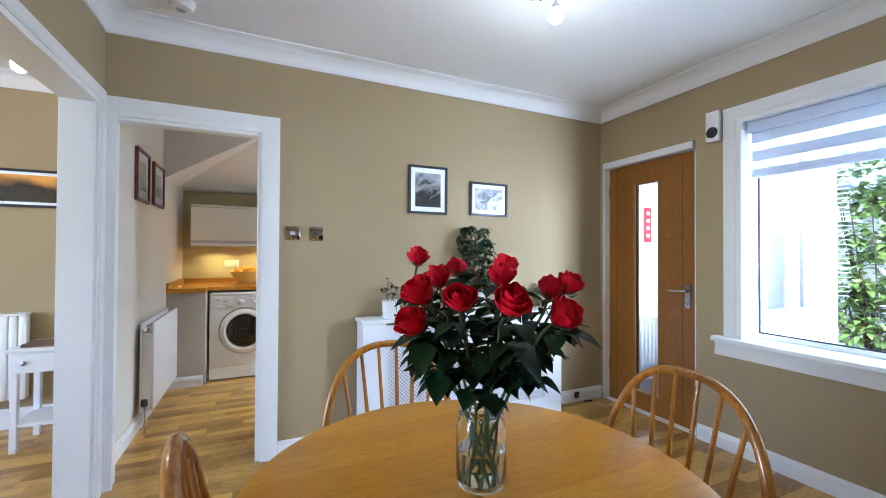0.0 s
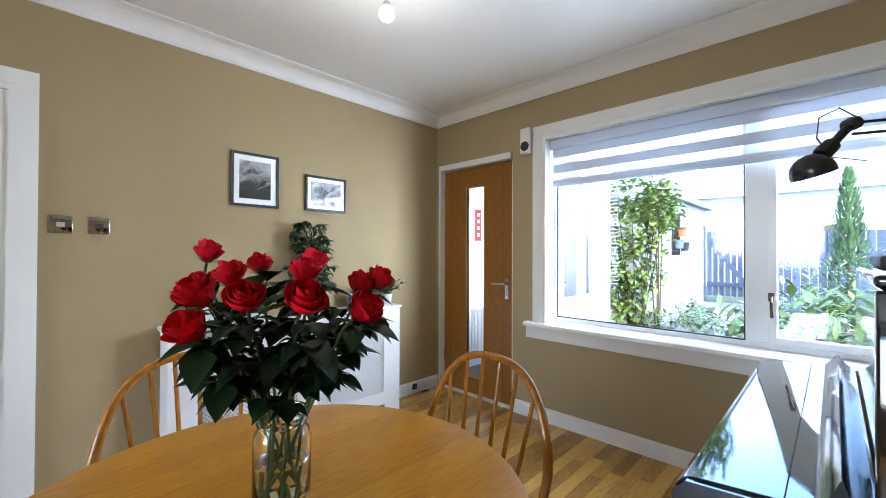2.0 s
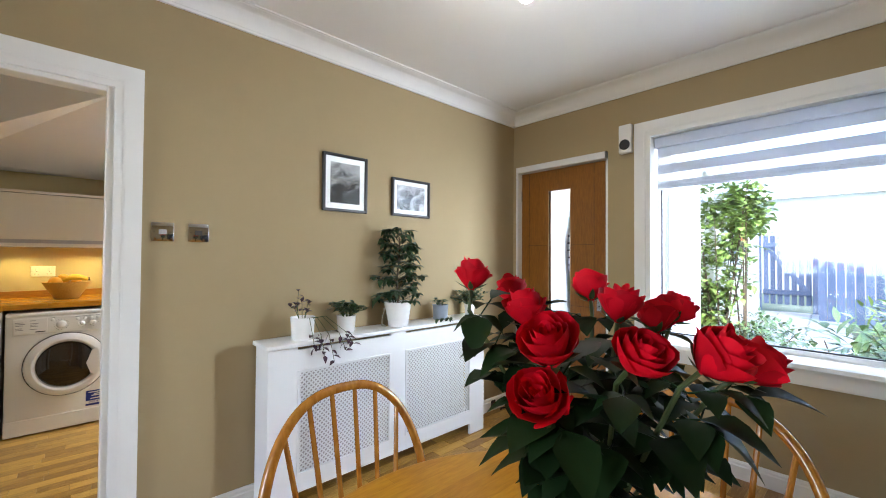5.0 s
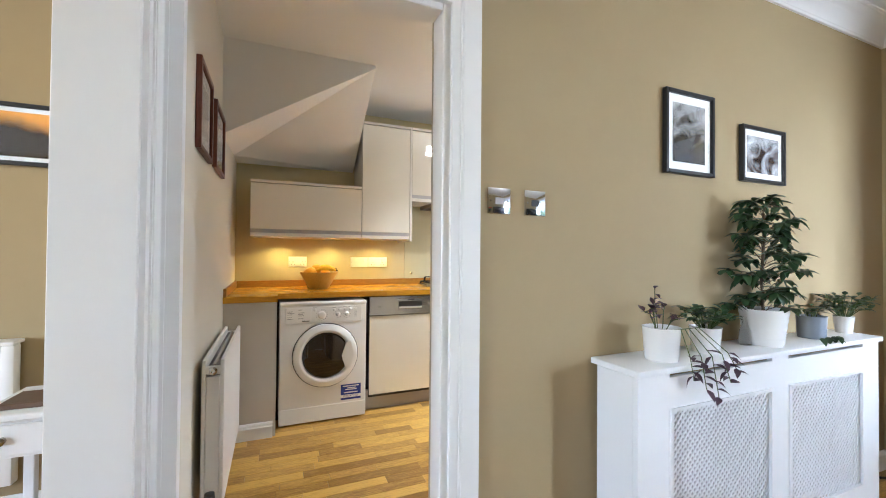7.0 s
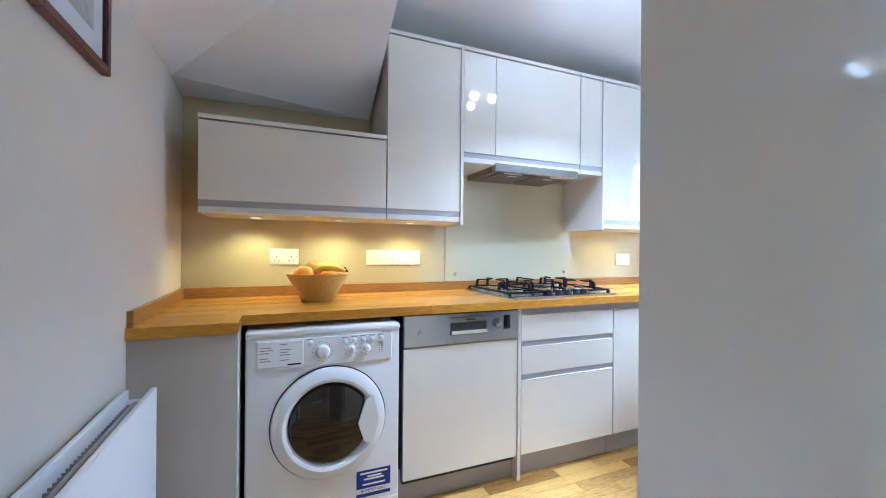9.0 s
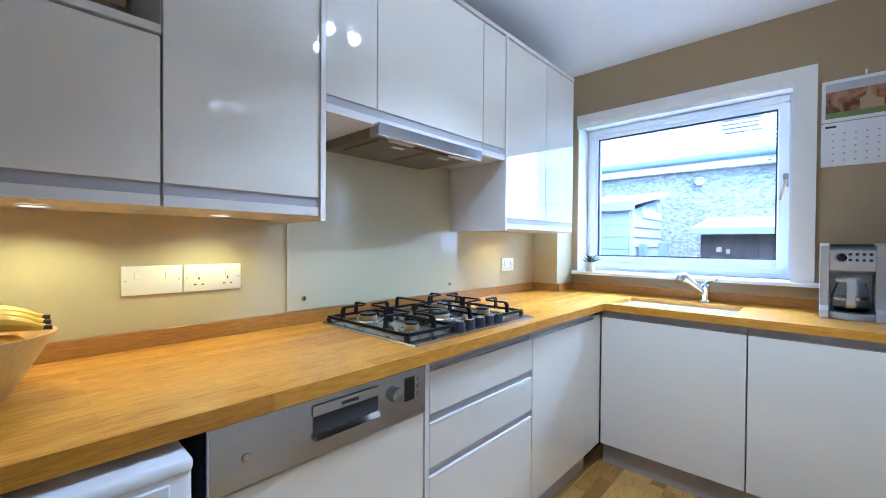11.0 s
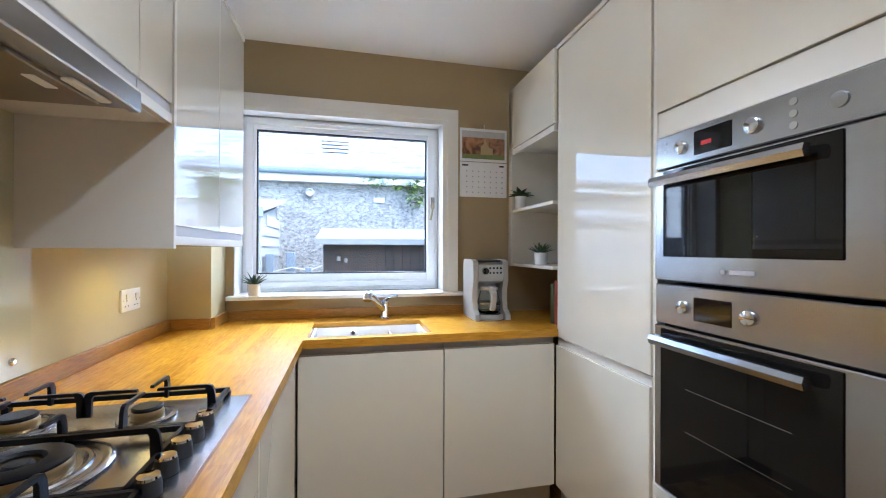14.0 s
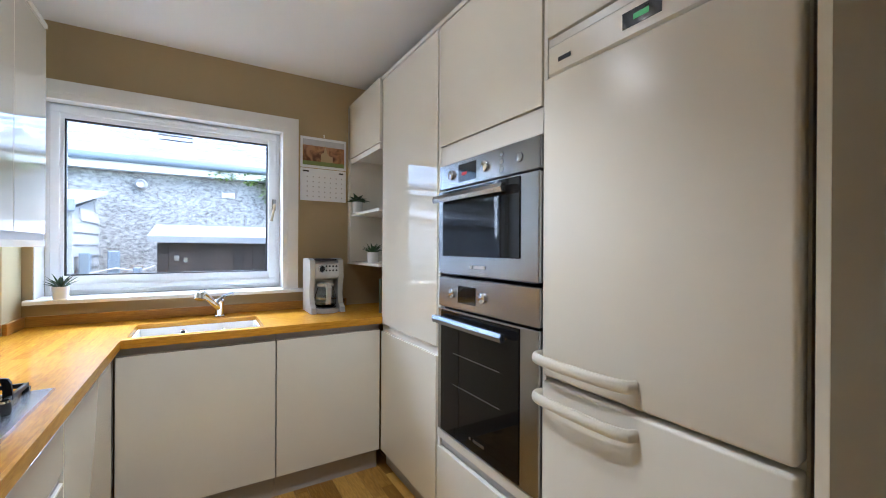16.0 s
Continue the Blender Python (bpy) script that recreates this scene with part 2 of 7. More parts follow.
def tube(name, pts, r, mat, parent, segs=10, r_end=None, flat=1.0, closed=False, label=""):
    bm = bmesh.new()
    add_tube(bm, pts, r, segs, r_end, flat, closed)
    return part(name, bm, mat, parent, label)


def add_prism(bm, outline, axis, a, b):
    """Extrudes a 2D outline along axis 'x', 'y' or 'z' from a to b. The outline lies in the other two axes, in order."""
    def at(p, h):
        return {"x": (h, *p), "y": (p[0], h, p[1]), "z": (*p, h)}[axis]
    lo, hi = [bm.verts.new(at(p, a)) for p in outline], [bm.verts.new(at(p, b)) for p in outline]
    n = len(outline)
    bm.faces.new(lo), bm.faces.new(hi)
    for i in range(n):
        bm.faces.new((lo[i], lo[(i + 1) % n], hi[(i + 1) % n], hi[i]))


def prism(name, outline, axis, a, b, mat, parent, label=""):
    bm = bmesh.new()
    add_prism(bm, outline, axis, a, b)
    return part(name, bm, mat, parent, label)


def structure(ob, label, category):
    return tagged(ob, label, category, kind="structure")


# ---- the shell: dining room, kitchen, living room, porch ----
GX, PW, PT = 2.65, 2.53, 2.61        # garden wall, picture wall and its far face
KB, KL = 5.03, -0.86                 # kitchen back wall and left wall
SW = -0.62                           # wall behind the piano
CD, CK = 2.50, 2.46                  # ceilings
OUT = 2.95                           # outer face of the garden wall

structure(boxes("wall_picture", [(-0.07, GX, PW, PT, 0, 2.6), (-0.80, -0.07, PW, PT, 1.97, 2.6), (-0.96, -0.80, PW, PT, 0, 2.6)], WALL, None), "khaki painted wall with a doorway to the kitchen", "wall")
structure(boxes("wall_garden", [
    (GX, OUT, 2.50, 3.61, 0, 2.6), (GX, OUT, 1.68, 2.50, 2.04, 2.6), (GX, OUT, 1.40, 1.68, 0, 2.6),
    (GX, OUT, -0.46, 1.40, 0, 0.70), (GX, OUT, -0.46, 1.40, 2.10, 2.6), (GX, OUT, -1.1, -0.46, 0, 2.6),
    (GX, OUT, 3.61, 4.80, 0, 1.03), (GX, OUT, 3.61, 4.80, 2.10, 2.6), (GX, OUT, 4.80, 5.2, 0, 2.6)], WALL, None), "khaki painted outer wall with two windows and a door", "wall")
structure(boxes("wall_living", [(-0.96, -0.83, 2.40, PW, 0, 2.6), (-0.96, -0.83, SW, 2.40, 2.0, 2.6)], WALL, None), "khaki wall with a wide opening to the living room", "wall")
structure(boxes("wall_kitchen_left", [(-0.96, KL, PT, 5.2, 0, 2.6)], PLASTER, None), "pale painted kitchen wall", "wall")
CREAMWALL = material("cream_wall_paint", (0.51, 0.445, 0.255), 0.75, vary=0.04, scale=1.5, grain=0.015, bump=0.15, bump_scale=260)
structure(boxes("wall_kitchen_back", [(KL, GX, KB, 5.2, 0, 2.6)], CREAMWALL, None), "pale kitchen wall behind the worktop", "wall")
structure(boxes("wall_south", [(-5.0, 2.65, SW - 0.12, SW, 0, 2.6)], WALL, None), "khaki wall behind the piano", "wall")
structure(boxes("wall_living_north", [(-5.0, -0.96, 3.72, 3.85, 0, 2.6)], WALL, None), "khaki living room wall", "wall")
# unseen wall; its window hole is added for the living room fill lamp
structure(boxes("wall_living_west", [(-5.12, -5.0, SW - 0.12, 0.0, 0, 2.6), (-5.12, -5.0, 1.8, 3.85, 0, 2.6), (-5.12, -5.0, 0.0, 1.8, 0, 0.9), (-5.12, -5.0, 0.0, 1.8, 2.2, 2.6)], WALL, None), "khaki living room wall", "wall")
structure(boxes("ceiling_dining", [(-0.96, GX, SW, PW, CD, CD + 0.1)], CEIL, None), "white painted dining room ceiling", "ceiling")
structure(boxes("ceiling_kitchen", [(KL, GX, PT, KB, CK, CK + 0.1)], CEIL, None), "white painted kitchen ceiling", "ceiling")
structure(boxes("ceiling_living", [(-5.0, -0.96, SW, 3.72, CD, CD + 0.1)], CEIL, None), "white living room ceiling", "ceiling")
structure(boxes("floor_base", [(-5.0, 2.9, SW, 5.1, -0.12, -0.012)], DARK, None), "dark joints under the oak floor", "floor")

# doorway lining and architraves
structure(boxes("door_lining", [(-0.10, -0.07, PW, PT, 0, 1.97), (-0.80, -0.785, PW, PT, 0, 1.97), (-0.785, -0.10, PW, PT, 1.945, 1.97)], TRIM, None, 0.003), "white door lining", "trim")


def architrave(name, run, a, b, z0, z1, side, face, depth=0.022, width=0.10, sides="lr"):
    """A moulded frame round an opening in the plane run='y' (a wall across y) or 'x'. a, b: inner edges along the wall; side: the way it stands proud."""
    bm = bmesh.new()
    prof = ((0, 0.55), (0.12, 0.7), (0.30, 0.7), (0.38, 0.9), (0.75, 1.0), (0.90, 1.0), (1, 0.85))
    for i in range(len(prof) - 1):
        (u0, d0), (u1, d1) = prof[i], prof[i + 1]
        h = depth * max(d0, d1)
        o0, o1 = u0 * width, u1 * width
        cuts = []
        if "l" in sides:
            cuts.append((a - o1, a - o0, z0, z1 + o1))
        if "r" in sides:
            cuts.append((b + o0, b + o1, z0, z1 + o1))
        cuts.append((a - (o0 if "l" in sides else 0), b + (o0 if "r" in sides else 0), z1 + o0, z1 + o1))
        for p, q, s, t in cuts:
            lo, hi = sorted((face, face + side * h))
            if run == "y":
                add_box(bm, p, q, lo, hi, s, t)
            else:
                add_box(bm, lo, hi, p, q, s, t)
    return structure(part(name, bm, TRIM, None, smooth=False), "white moulded architrave", "trim")


architrave("architrave_kitchen_door", "y", -0.775, -0.075, 0, 1.965, -1, PW, width=0.098)
architrave("architrave_living_opening", "x", -0.70, 2.40, 0, 1.985, 1, -0.83, width=0.085, sides="r")
structure(boxes("lining_living_opening", [(-0.965, -0.825, 2.385, 2.40, 0, 1.985), (-0.965, -0.825, -0.7, 2.385, 1.985, 2.0)], TRIM, None, 0.002), "white lining of the wide opening", "trim")

# cornice
def cornice(name, pts, size=0.11, drop=0.10, z=CD):
    """A coved cornice along a closed or open run of corner points, inside on the left."""
    bm = bmesh.new()
    prof = [(0, -drop), (0.012, -drop), (0.014, -drop + 0.012)]
    prof += [(0.016 + (size - 0.03) * (1 - math.cos(t)), -drop + 0.014 + (drop - 0.024) * math.sin(t)) for t in [math.pi / 2 * k / 7 for k in range(8)]]
    prof += [(size - 0.012, -0.008), (size, -0.008), (size, 0)]
    n = len(pts)
    ring = []
    for i, p in enumerate(pts):
        a, b = Vector(pts[i - 1]), Vector(pts[(i + 1) % n])
        p = Vector(p)
        d0, d1 = (p - a).normalized(), (b - p).normalized()
        n0, n1 = Vector((-d0.y, d0.x)), Vector((-d1.y, d1.x))
        ring.append([bm.verts.new((*(p + (n0 + n1) * u), z + v - 0.001)) for u, v in prof])
    for i in range(n):
        a, b = ring[i], ring[(i + 1) % n]
        for k in range(len(prof) - 1):
            bm.faces.new((a[k], b[k], b[k + 1], a[k + 1]))
    return structure(part(name, bm, CEIL, None), "white coved plaster cornice", "cornice")


cornice("cornice_dining", [(-0.83, SW), (GX, SW), (GX, PW), (-0.83, PW)])
cornice("cornice_living", [(-5.0, SW), (-0.96, SW), (-0.96, 3.72), (-5.0, 3.72)])


def skirting(name, runs, h=0.10, t=0.018):
    """runs: (axis, fixed, from, to, side)."""
    bm = bmesh.new()
    for axis, f, a, b, s in runs:
        out = [(0, 0), (t, 0), (t, h * 0.72), (t * 0.75, h * 0.78), (t * 0.7, h * 0.9), (t * 0.35, h), (0, h)]
        out = [(f + s * u, v) for u, v in out]
        if axis == "x":
            add_prism(bm, out, "x", a, b)
        else:
            add_prism(bm, out, "y", a, b)
    return structure(part(name, bm, TRIM, None, smooth=False), "white moulded skirting board", "skirting")


skirting("baseboard_dining", [("x", PW, 0.025, GX - 0.018, -1), ("y", GX, 2.513, PW, -1), ("y", GX, SW, 1.665, -1), ("x", SW, -0.8, GX - 0.02, 1)])
skirting("baseboard_kitchen", [("y", KL, PT, 4.225, 1), ("x", 4.235, KL + 0.018, -0.565, -1)])
skirting("baseboard_living", [("x", 3.72, -5.0, -0.96, -1)], 0.14)

# ---- kitchen: understairs soffit and low partition ----
bm = bmesh.new()
A, B, C = (KL, 4.05, 1.885), (0.045, 4.05, 2.44), (KL, 4.80, 1.93)
D, E = (0.075, KB, 1.92), (KL, KB, 1.92)
AT, BT, DT, ET = (KL, 4.05, CK), (0.045, 4.05, CK), (0.075, KB, CK), (KL, KB, CK)
v = {k: bm.verts.new(p) for k, p in dict(A=A, B=B, C=C, D=D, E=E, AT=AT, BT=BT, DT=DT, ET=ET).items()}
for f in ("A B BT AT", "A C B", "B C D", "C E D", "B D DT BT", "A AT ET E C", "D E ET DT", "AT BT DT ET"):
    bm.faces.new([v[k] for k in f.split()])
structure(part("understairs_soffit", bm, CEIL, None, smooth=False), "white plastered underside of a winding stair", "soffit")
structure(boxes("low_partition", [(KL, -0.548, 4.235, KB, 0, 0.868)], material("grey_tan_wall_paint", (0.50, 0.465, 0.40), 0.75, vary=0.04, scale=1.5, grain=0.015, bump=0.15, bump_scale=260), None), "low grey-tan partition beside the washing machine", "wall")
structure(boxes("boxing", [(2.42, GX, 4.84, KB, 0, CK)], CREAMWALL, None), "boxed-in corner beside the kitchen window", "wall")

# ---- kitchen: worktop and upstands ----
worktop = thing("worktop", (0.5, 4.7, 0.872), "oiled oak butcher-block kitchen worktop", "worktop")
bm = bmesh.new()
for d in ((KL, -0.545, 4.22, 4.375), (KL, 2.055, 4.375, KB), (2.055, GX, 4.36, 4.84), (2.055, 2.42, 4.84, KB)):
    add_box(bm, *d, 0.872, 0.91)
part("back_top", bm, OAKTOP, worktop)
bm = bmesh.new()
for d in ((2.055, 2.105, 3.80, 4.36), (2.46, GX, 3.80, 4.36), (2.055, GX, 2.66, 3.80)):
    add_box(bm, *d, 0.872, 0.91)
part("return_top", bm, OAKTOP_Y, worktop)
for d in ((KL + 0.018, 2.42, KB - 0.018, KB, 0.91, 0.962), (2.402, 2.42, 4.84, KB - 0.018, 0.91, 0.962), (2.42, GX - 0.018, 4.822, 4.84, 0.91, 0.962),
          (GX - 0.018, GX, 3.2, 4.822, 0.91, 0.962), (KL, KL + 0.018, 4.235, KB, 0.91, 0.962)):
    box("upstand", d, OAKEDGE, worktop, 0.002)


# ---- kitchen: units ----
def carcass_box(name, d, parent, mat=PANEL):
    return box(name, d, mat, parent, 0.001)


def wall_unit(name, x0, x1, z0, z1, doors, yb=KB, yf=4.66, lip=True, label="white gloss wall cabinet with handleless doors", top=True):
    """doors: x edges. The doors end above a grey handle channel with a cream rail under it."""
    u = thing(name, ((x0 + x1) / 2, (yb + yf) / 2, z0), label, "wall cabinet", "kitchen wall cabinets")
    carcass_box("body", (x0 + 0.001, x1 - 0.001, yf + 0.02, yb, z0, z1 - 0.022), u)
    zd = z0 + 0.055
    box("handle_channel", (x0 + 0.002, x1 - 0.002, yf + 0.006, yf + 0.02, z0 + 0.028, zd + 0.02), CHANNEL, u)
    box("rail", (x0 + 0.002, x1 - 0.002, yf, yf + 0.019, z0, z0 + 0.027), PANEL, u, 0.001)
    for a, b in zip(doors, doors[1:]):
        box("door", (a + 0.0015, b - 0.0015, yf, yf + 0.018, zd, z1 - 0.026), GLOSS, u, 0.0015)
    if top:
        box("cornice_strip", (x0, x1, yf - 0.004, yb, z1 - 0.02, z1), PANEL, u, 0.001)
    return u


wall_unit("wall_cabinet", -0.737, 0.085, 1.315, 1.737, (-0.737, 0.085), label="low wide white gloss wall cabinet under the stair soffit")
u = wall_unit("wall_cabinet", 0.087, 0.512, 1.315, 2.28, (0.087, 0.505), label="tall white gloss wall cabinet with a handleless door")
box("side_panel", (0.494, 0.512, 4.652, KB, 1.30, 2.268), PANEL, u, 0.001)
wall_unit("wall_cabinet", 0.514, 1.325, 1.645, 2.28, (0.514, 0.716, 1.325), label="white gloss wall cabinet over the cooker hood")
wall_unit("wall_cabinet", 1.327, 1.505, 1.645, 2.28, (1.327, 1.505), label="narrow white gloss wall cabinet")
u = wall_unit("wall_cabinet", 1.508, 2.265, 1.31, 2.28, (1.522, 1.915, 2.265), label="white gloss wall cabinet beside the window")
box("side_panel", (1.505, 1.521, 4.655, KB, 1.30, 2.268), PANEL, u, 0.001)

# cooker hood, pulled out a little
# hood metal with its dark reflection and warm light put into the colour
HOODDIM = material("dimmed_hood_metal", (0.20, 0.165, 0.115), 0.4, 0.5, vary=0.06, scale=6, grain=0.04)
hood = thing("cooker_hood", (1.02, 4.85, 1.60), "slim pull-out steel cooker hood under a wall cabinet", "cooker hood")
box("body", (0.715, 1.285, 4.70, KB - 0.012, 1.612, 1.654), HOODDIM, hood, 0.002)
box("front_strip", (0.705, 1.292, 4.640, 4.664, 1.606, 1.652), STEEL, hood, 0.003, label="brushed steel front strip")
prism("drawer", [(4.664, 1.612), (4.664, 1.645), (4.70, 1.645), (4.70, 1.612)], "x", 0.715, 1.285, STEEL, hood)
for k in range(2):
    box("filter", (0.755 + k * 0.255, 0.995 + k * 0.255, 4.70, 4.93, 1.604, 1.612), HOODDIM, hood, 0.002, label="grey mesh grease filter")
    box("lamp", (0.79 + k * 0.33, 0.91 + k * 0.33, 4.672, 4.694, 1.606, 1.612), PLASTIC, hood, 0.002)
for x in (0.84, 1.10):
    box("filter_catch", (x, x + 0.06, 4.72, 4.74, 1.6015, 1.604), PLASTIC, hood, 0.001)

# glass splashback with four screws
splash = thing("splashback", (1.06, 5.02, 0.962), "pale grey-green glass splashback screwed to the wall", "splashback")
SPLASH = material("back_painted_glass", (0.56, 0.52, 0.33), 0.04, vary=0.01, coat=0.6)
box("pane", (0.565, 1.565, KB - 0.010, KB - 0.002, 0.964, 1.70), SPLASH, splash, 0.001)
for x, z in ((0.633, 1.01), (1.50, 1.01), (0.633, 1.655), (1.50, 1.655)):
    lathe("screw", [(0.010, 0), (0.010, 0.004), (0.006, 0.008)], (x, KB - 0.010, z), CHROME, splash, 16, (0, -1, 0))


def base_unit(name, x0, x1, fronts, label, front=4.40, back=KB, axis="y"):
    """A base cabinet along the back wall (axis y) or along the window wall (axis x), with handleless fronts (from, to, z0, z1)."""
    mid, deep = (x0 + x1) / 2, (front + back) / 2
    u = thing(name, (mid, deep, 0) if axis == "y" else (deep, mid, 0), label, "base cabinet", "kitchen base cabinets")

    def b(name, p, q, f, g, z0, z1, mat, bev=0.0):
        return box(name, (p, q, f, g, z0, z1) if axis == "y" else (f, g, p, q, z0, z1), mat, u, bev)
    b("body", x0 + 0.001, x1 - 0.001, front + 0.02, back, 0.15, 0.835, PANEL)
    b("handle_channel", x0, x1, front + 0.022, front + 0.035, 0.835, 0.871, CHANNEL)
    b("plinth", x0, x1, front + 0.05, front + 0.066, 0.0, 0.15, PLINTH)
    for p, q, z0, z1 in fronts:
        b("front", p + 0.0015, q - 0.0015, front, front + 0.018, z0, z1, GLOSS, 0.0015)
    return u


drawers = base_unit("drawer_unit", 0.722, 1.338, [(0.722, 1.338, 0.70, 0.834), (0.722, 1.338, 0.532, 0.665), (0.722, 1.338, 0.125, 0.497)], "white gloss drawer unit with three handleless drawers under the hob")
for z in (0.665, 0.497):
    box("handle_channel", (0.728, 1.332, 4.408, 4.4195, z, z + 0.034), CHANNEL, drawers)
    box("grip", (0.724, 1.336, 4.399, 4.412, z - 0.0, z + 0.008), PANEL, drawers, 0.002)
box("end_post", (0.702, 0.720, 4.398, KB, 0.0, 0.868), PANEL, drawers, 0.001)
base_unit("base_cabinet", 1.342, 1.985, [(1.342, 1.985, 0.125, 0.83)], "white gloss corner base cabinet")
box("corner_post", (1.987, 2.078, 4.402, 4.47, 0.125, 0.85), GLOSS, None, 0.002)
bpy.data.objects["corner_post"].name = "corner_filler"
tagged(bpy.data.objects["corner_filler"], "white gloss filler post in the corner of the base units", "filler panel")
base_unit("base_cabinet", 3.748, 4.398, [(3.748, 4.398, 0.125, 0.832)], "white gloss base cabinet under the sink", 2.08, GX, "x")
base_unit("base_cabinet", 3.174, 3.745, [(3.174, 3.745, 0.125, 0.832)], "white gloss base cabinet below the coffee machine", 2.08, GX, "x")

# ---- kitchen: tall units ----
TF = 3.17
tall = thing("larder_unit", (1.75, 2.92, 0), "tall white gloss larder cabinet with two doors", "tall cabinet", "kitchen tall units")
carcass_box("body", (1.43, 2.075, PT + 0.005, TF - 0.02, 0.15, 2.285), tall)
box("door", (1.432, 2.064, TF - 0.018, TF, 0.868, 2.30), GLOSS, tall, 0.0015, label="tall upper gloss door")
box("door", (1.437, 2.075, TF - 0.018, TF, 0.125, 0.825), GLOSS, tall, 0.0015)
box("handle_channel", (1.437, 2.075, TF - 0.02, TF - 0.012, 0.825, 0.862), PANEL, tall)
box("plinth", (1.43, 2.13, TF - 0.075, TF - 0.06, 0, 0.15), PLINTH, tall)
box("cornice_strip", (0.10, 2.62, PT + 0.005, TF + 0.006, 2.302, 2.322), PANEL, tall, 0.001)

ovenunit = thing("oven_housing", (1.09, 2.92, 0), "tall white gloss oven housing cabinet", "tall cabinet", "kitchen tall units")
box("side_panel", (1.408, 1.428, PT + 0.005, TF - 0.006, 0, 2.30), PANEL, ovenunit, 0.001)
box("side_panel", (0.768, 0.784, PT + 0.005, TF - 0.006, 0, 2.30), PANEL, ovenunit, 0.001)
box("body", (0.786, 1.406, PT + 0.005, TF - 0.03, 0.15, 0.50), PANEL, ovenunit)
box("top_body", (0.786, 1.406, PT + 0.005, TF - 0.02, 1.70, 2.298), PANEL, ovenunit)
box("door", (0.788, 1.407, TF - 0.018, TF, 1.764, 2.30), GLOSS, ovenunit, 0.0015)
box("rail", (0.788, 1.407, TF - 0.018, TF - 0.008, 1.678, 1.76), PANEL, ovenunit)
box("drawer_front", (0.788, 1.424, TF - 0.018, TF, 0.125, 0.43), GLOSS, ovenunit, 0.0015)
box("rail", (0.788, 1.424, TF - 0.018, TF - 0.002, 0.47, 0.508), GLOSS, ovenunit, 0.001)
box("handle_channel", (0.788, 1.424, TF - 0.03, TF - 0.02, 0.43, 0.47), CHANNEL, ovenunit)
box("plinth", (0.786, 1.43, TF - 0.075, TF - 0.06, 0, 0.15), PLINTH, ovenunit)

# ovens
OVENGLASS = material("oven_door_glass", (0.008, 0.007, 0.006), 0.03, vary=0.05, spec=0.25)
REDLED = material("red_clock_digits", (0.2, 0.0, 0.0), 0.4, emit=((1, 0.05, 0.03), 0.03))
GREENLED = material("green_display_digits", (0.0, 0.2, 0.02), 0.4, emit=((0.15, 1, 0.2), 0.015))


def oven(name, z0, z1, panel_z, label, compact):
    o = thing(name, (1.09, 3.0, z0), label, "oven", "built-in ovens")
    x0, x1, f = 0.788, 1.404, TF + 0.004
    box("body", (x0 + 0.02, x1 - 0.02, PT + 0.05, f - 0.02, z0, z1), DARK, o)
    box("control_panel", (x0, x1, f - 0.02, f, panel_z, z1), STEEL, o, 0.003, label="brushed steel control panel")
    door = box("door", (x0, x1, f - 0.018, f + 0.004, z0 + 0.004, panel_z - 0.006), STEEL, o, 0.003, label="steel framed glass oven door")
    if compact:
        w = (x0 + 0.085, x1 - 0.040, f + 0.0045, f + 0.007, z0 + 0.080, panel_z - 0.012)
    else:
        w = (x0 + 0.085, x1 - 0.030, f + 0.0045, f + 0.007, z0 + 0.012, panel_z - 0.014)
    box("window", w, OVENGLASS, door, 0.002, label="dark oven door glass")
    hz = panel_z - (0.045 if compact else 0.050)
    hx0, hx1 = x0 + 0.135, x1 - 0.02
    prism("handle", [(f + 0.024, hz - 0.014), (f + 0.044, hz - 0.016), (f + 0.05, hz), (f + 0.044, hz + 0.014), (f + 0.024, hz + 0.014)], "x", hx0, hx1, STEEL, door, label="flat steel bar handle")
    for x in (hx0 + 0.03, hx1 - 0.03):
        box("handle_bracket", (x - 0.012, x + 0.012, f + 0.004, f + 0.026, hz - 0.010, hz + 0.010), STEEL, door)
    zc = (panel_z + z1) / 2
    box("display", (1.13, 1.25, f + 0.0005, f + 0.002, zc - 0.035, zc + 0.035), GLOSSBLACK, o)
    knobs = (1.29, 1.08) if not compact else (1.30, 1.07)
    for x in knobs:
        lathe("knob", [(0.021, 0), (0.020, 0.010), (0.017, 0.012)], (x, f, zc), CHROME, o, 24, (0, 1, 0), label="round silver knob")
    if compact:
        lathe("knob", [(0.017, 0), (0.017, 0.004), (0.010, 0.005)], (0.885, f, zc), STEEL, o, 24, (0, 1, 0))
        for x in (0.975, 1.36):
            for k in (-1, 0, 1):
                lathe("button", [(0.009 if x < 1 else 0.005, 0), (0.009 if x < 1 else 0.005, 0.002)], (x, f, zc + k * 0.028), CHROME, o, 16, (0, 1, 0))
    else:
        for z in (z0 + 0.23, z0 + 0.36):
            box("rack_line", (w[0] + 0.10, w[1] - 0.10, f + 0.0072, f + 0.0076, z, z + 0.002), STEEL, door)
    bx = (1.06, 1.13)
    lz = z0 + (0.035 if compact else 0.05)
    box("badge", (bx[0], bx[1], f + 0.0075, f + 0.0085, lz, lz + 0.012), CHANNEL if compact else STEEL, door, label="maker's badge as a plain bar")
    lathe("badge_dot", [(0.007, 0), (0.007, 0.001)], (1.15, f + 0.0075, lz + 0.006), CHANNEL if compact else STEEL, door, 12, (0, 1, 0))
    return o


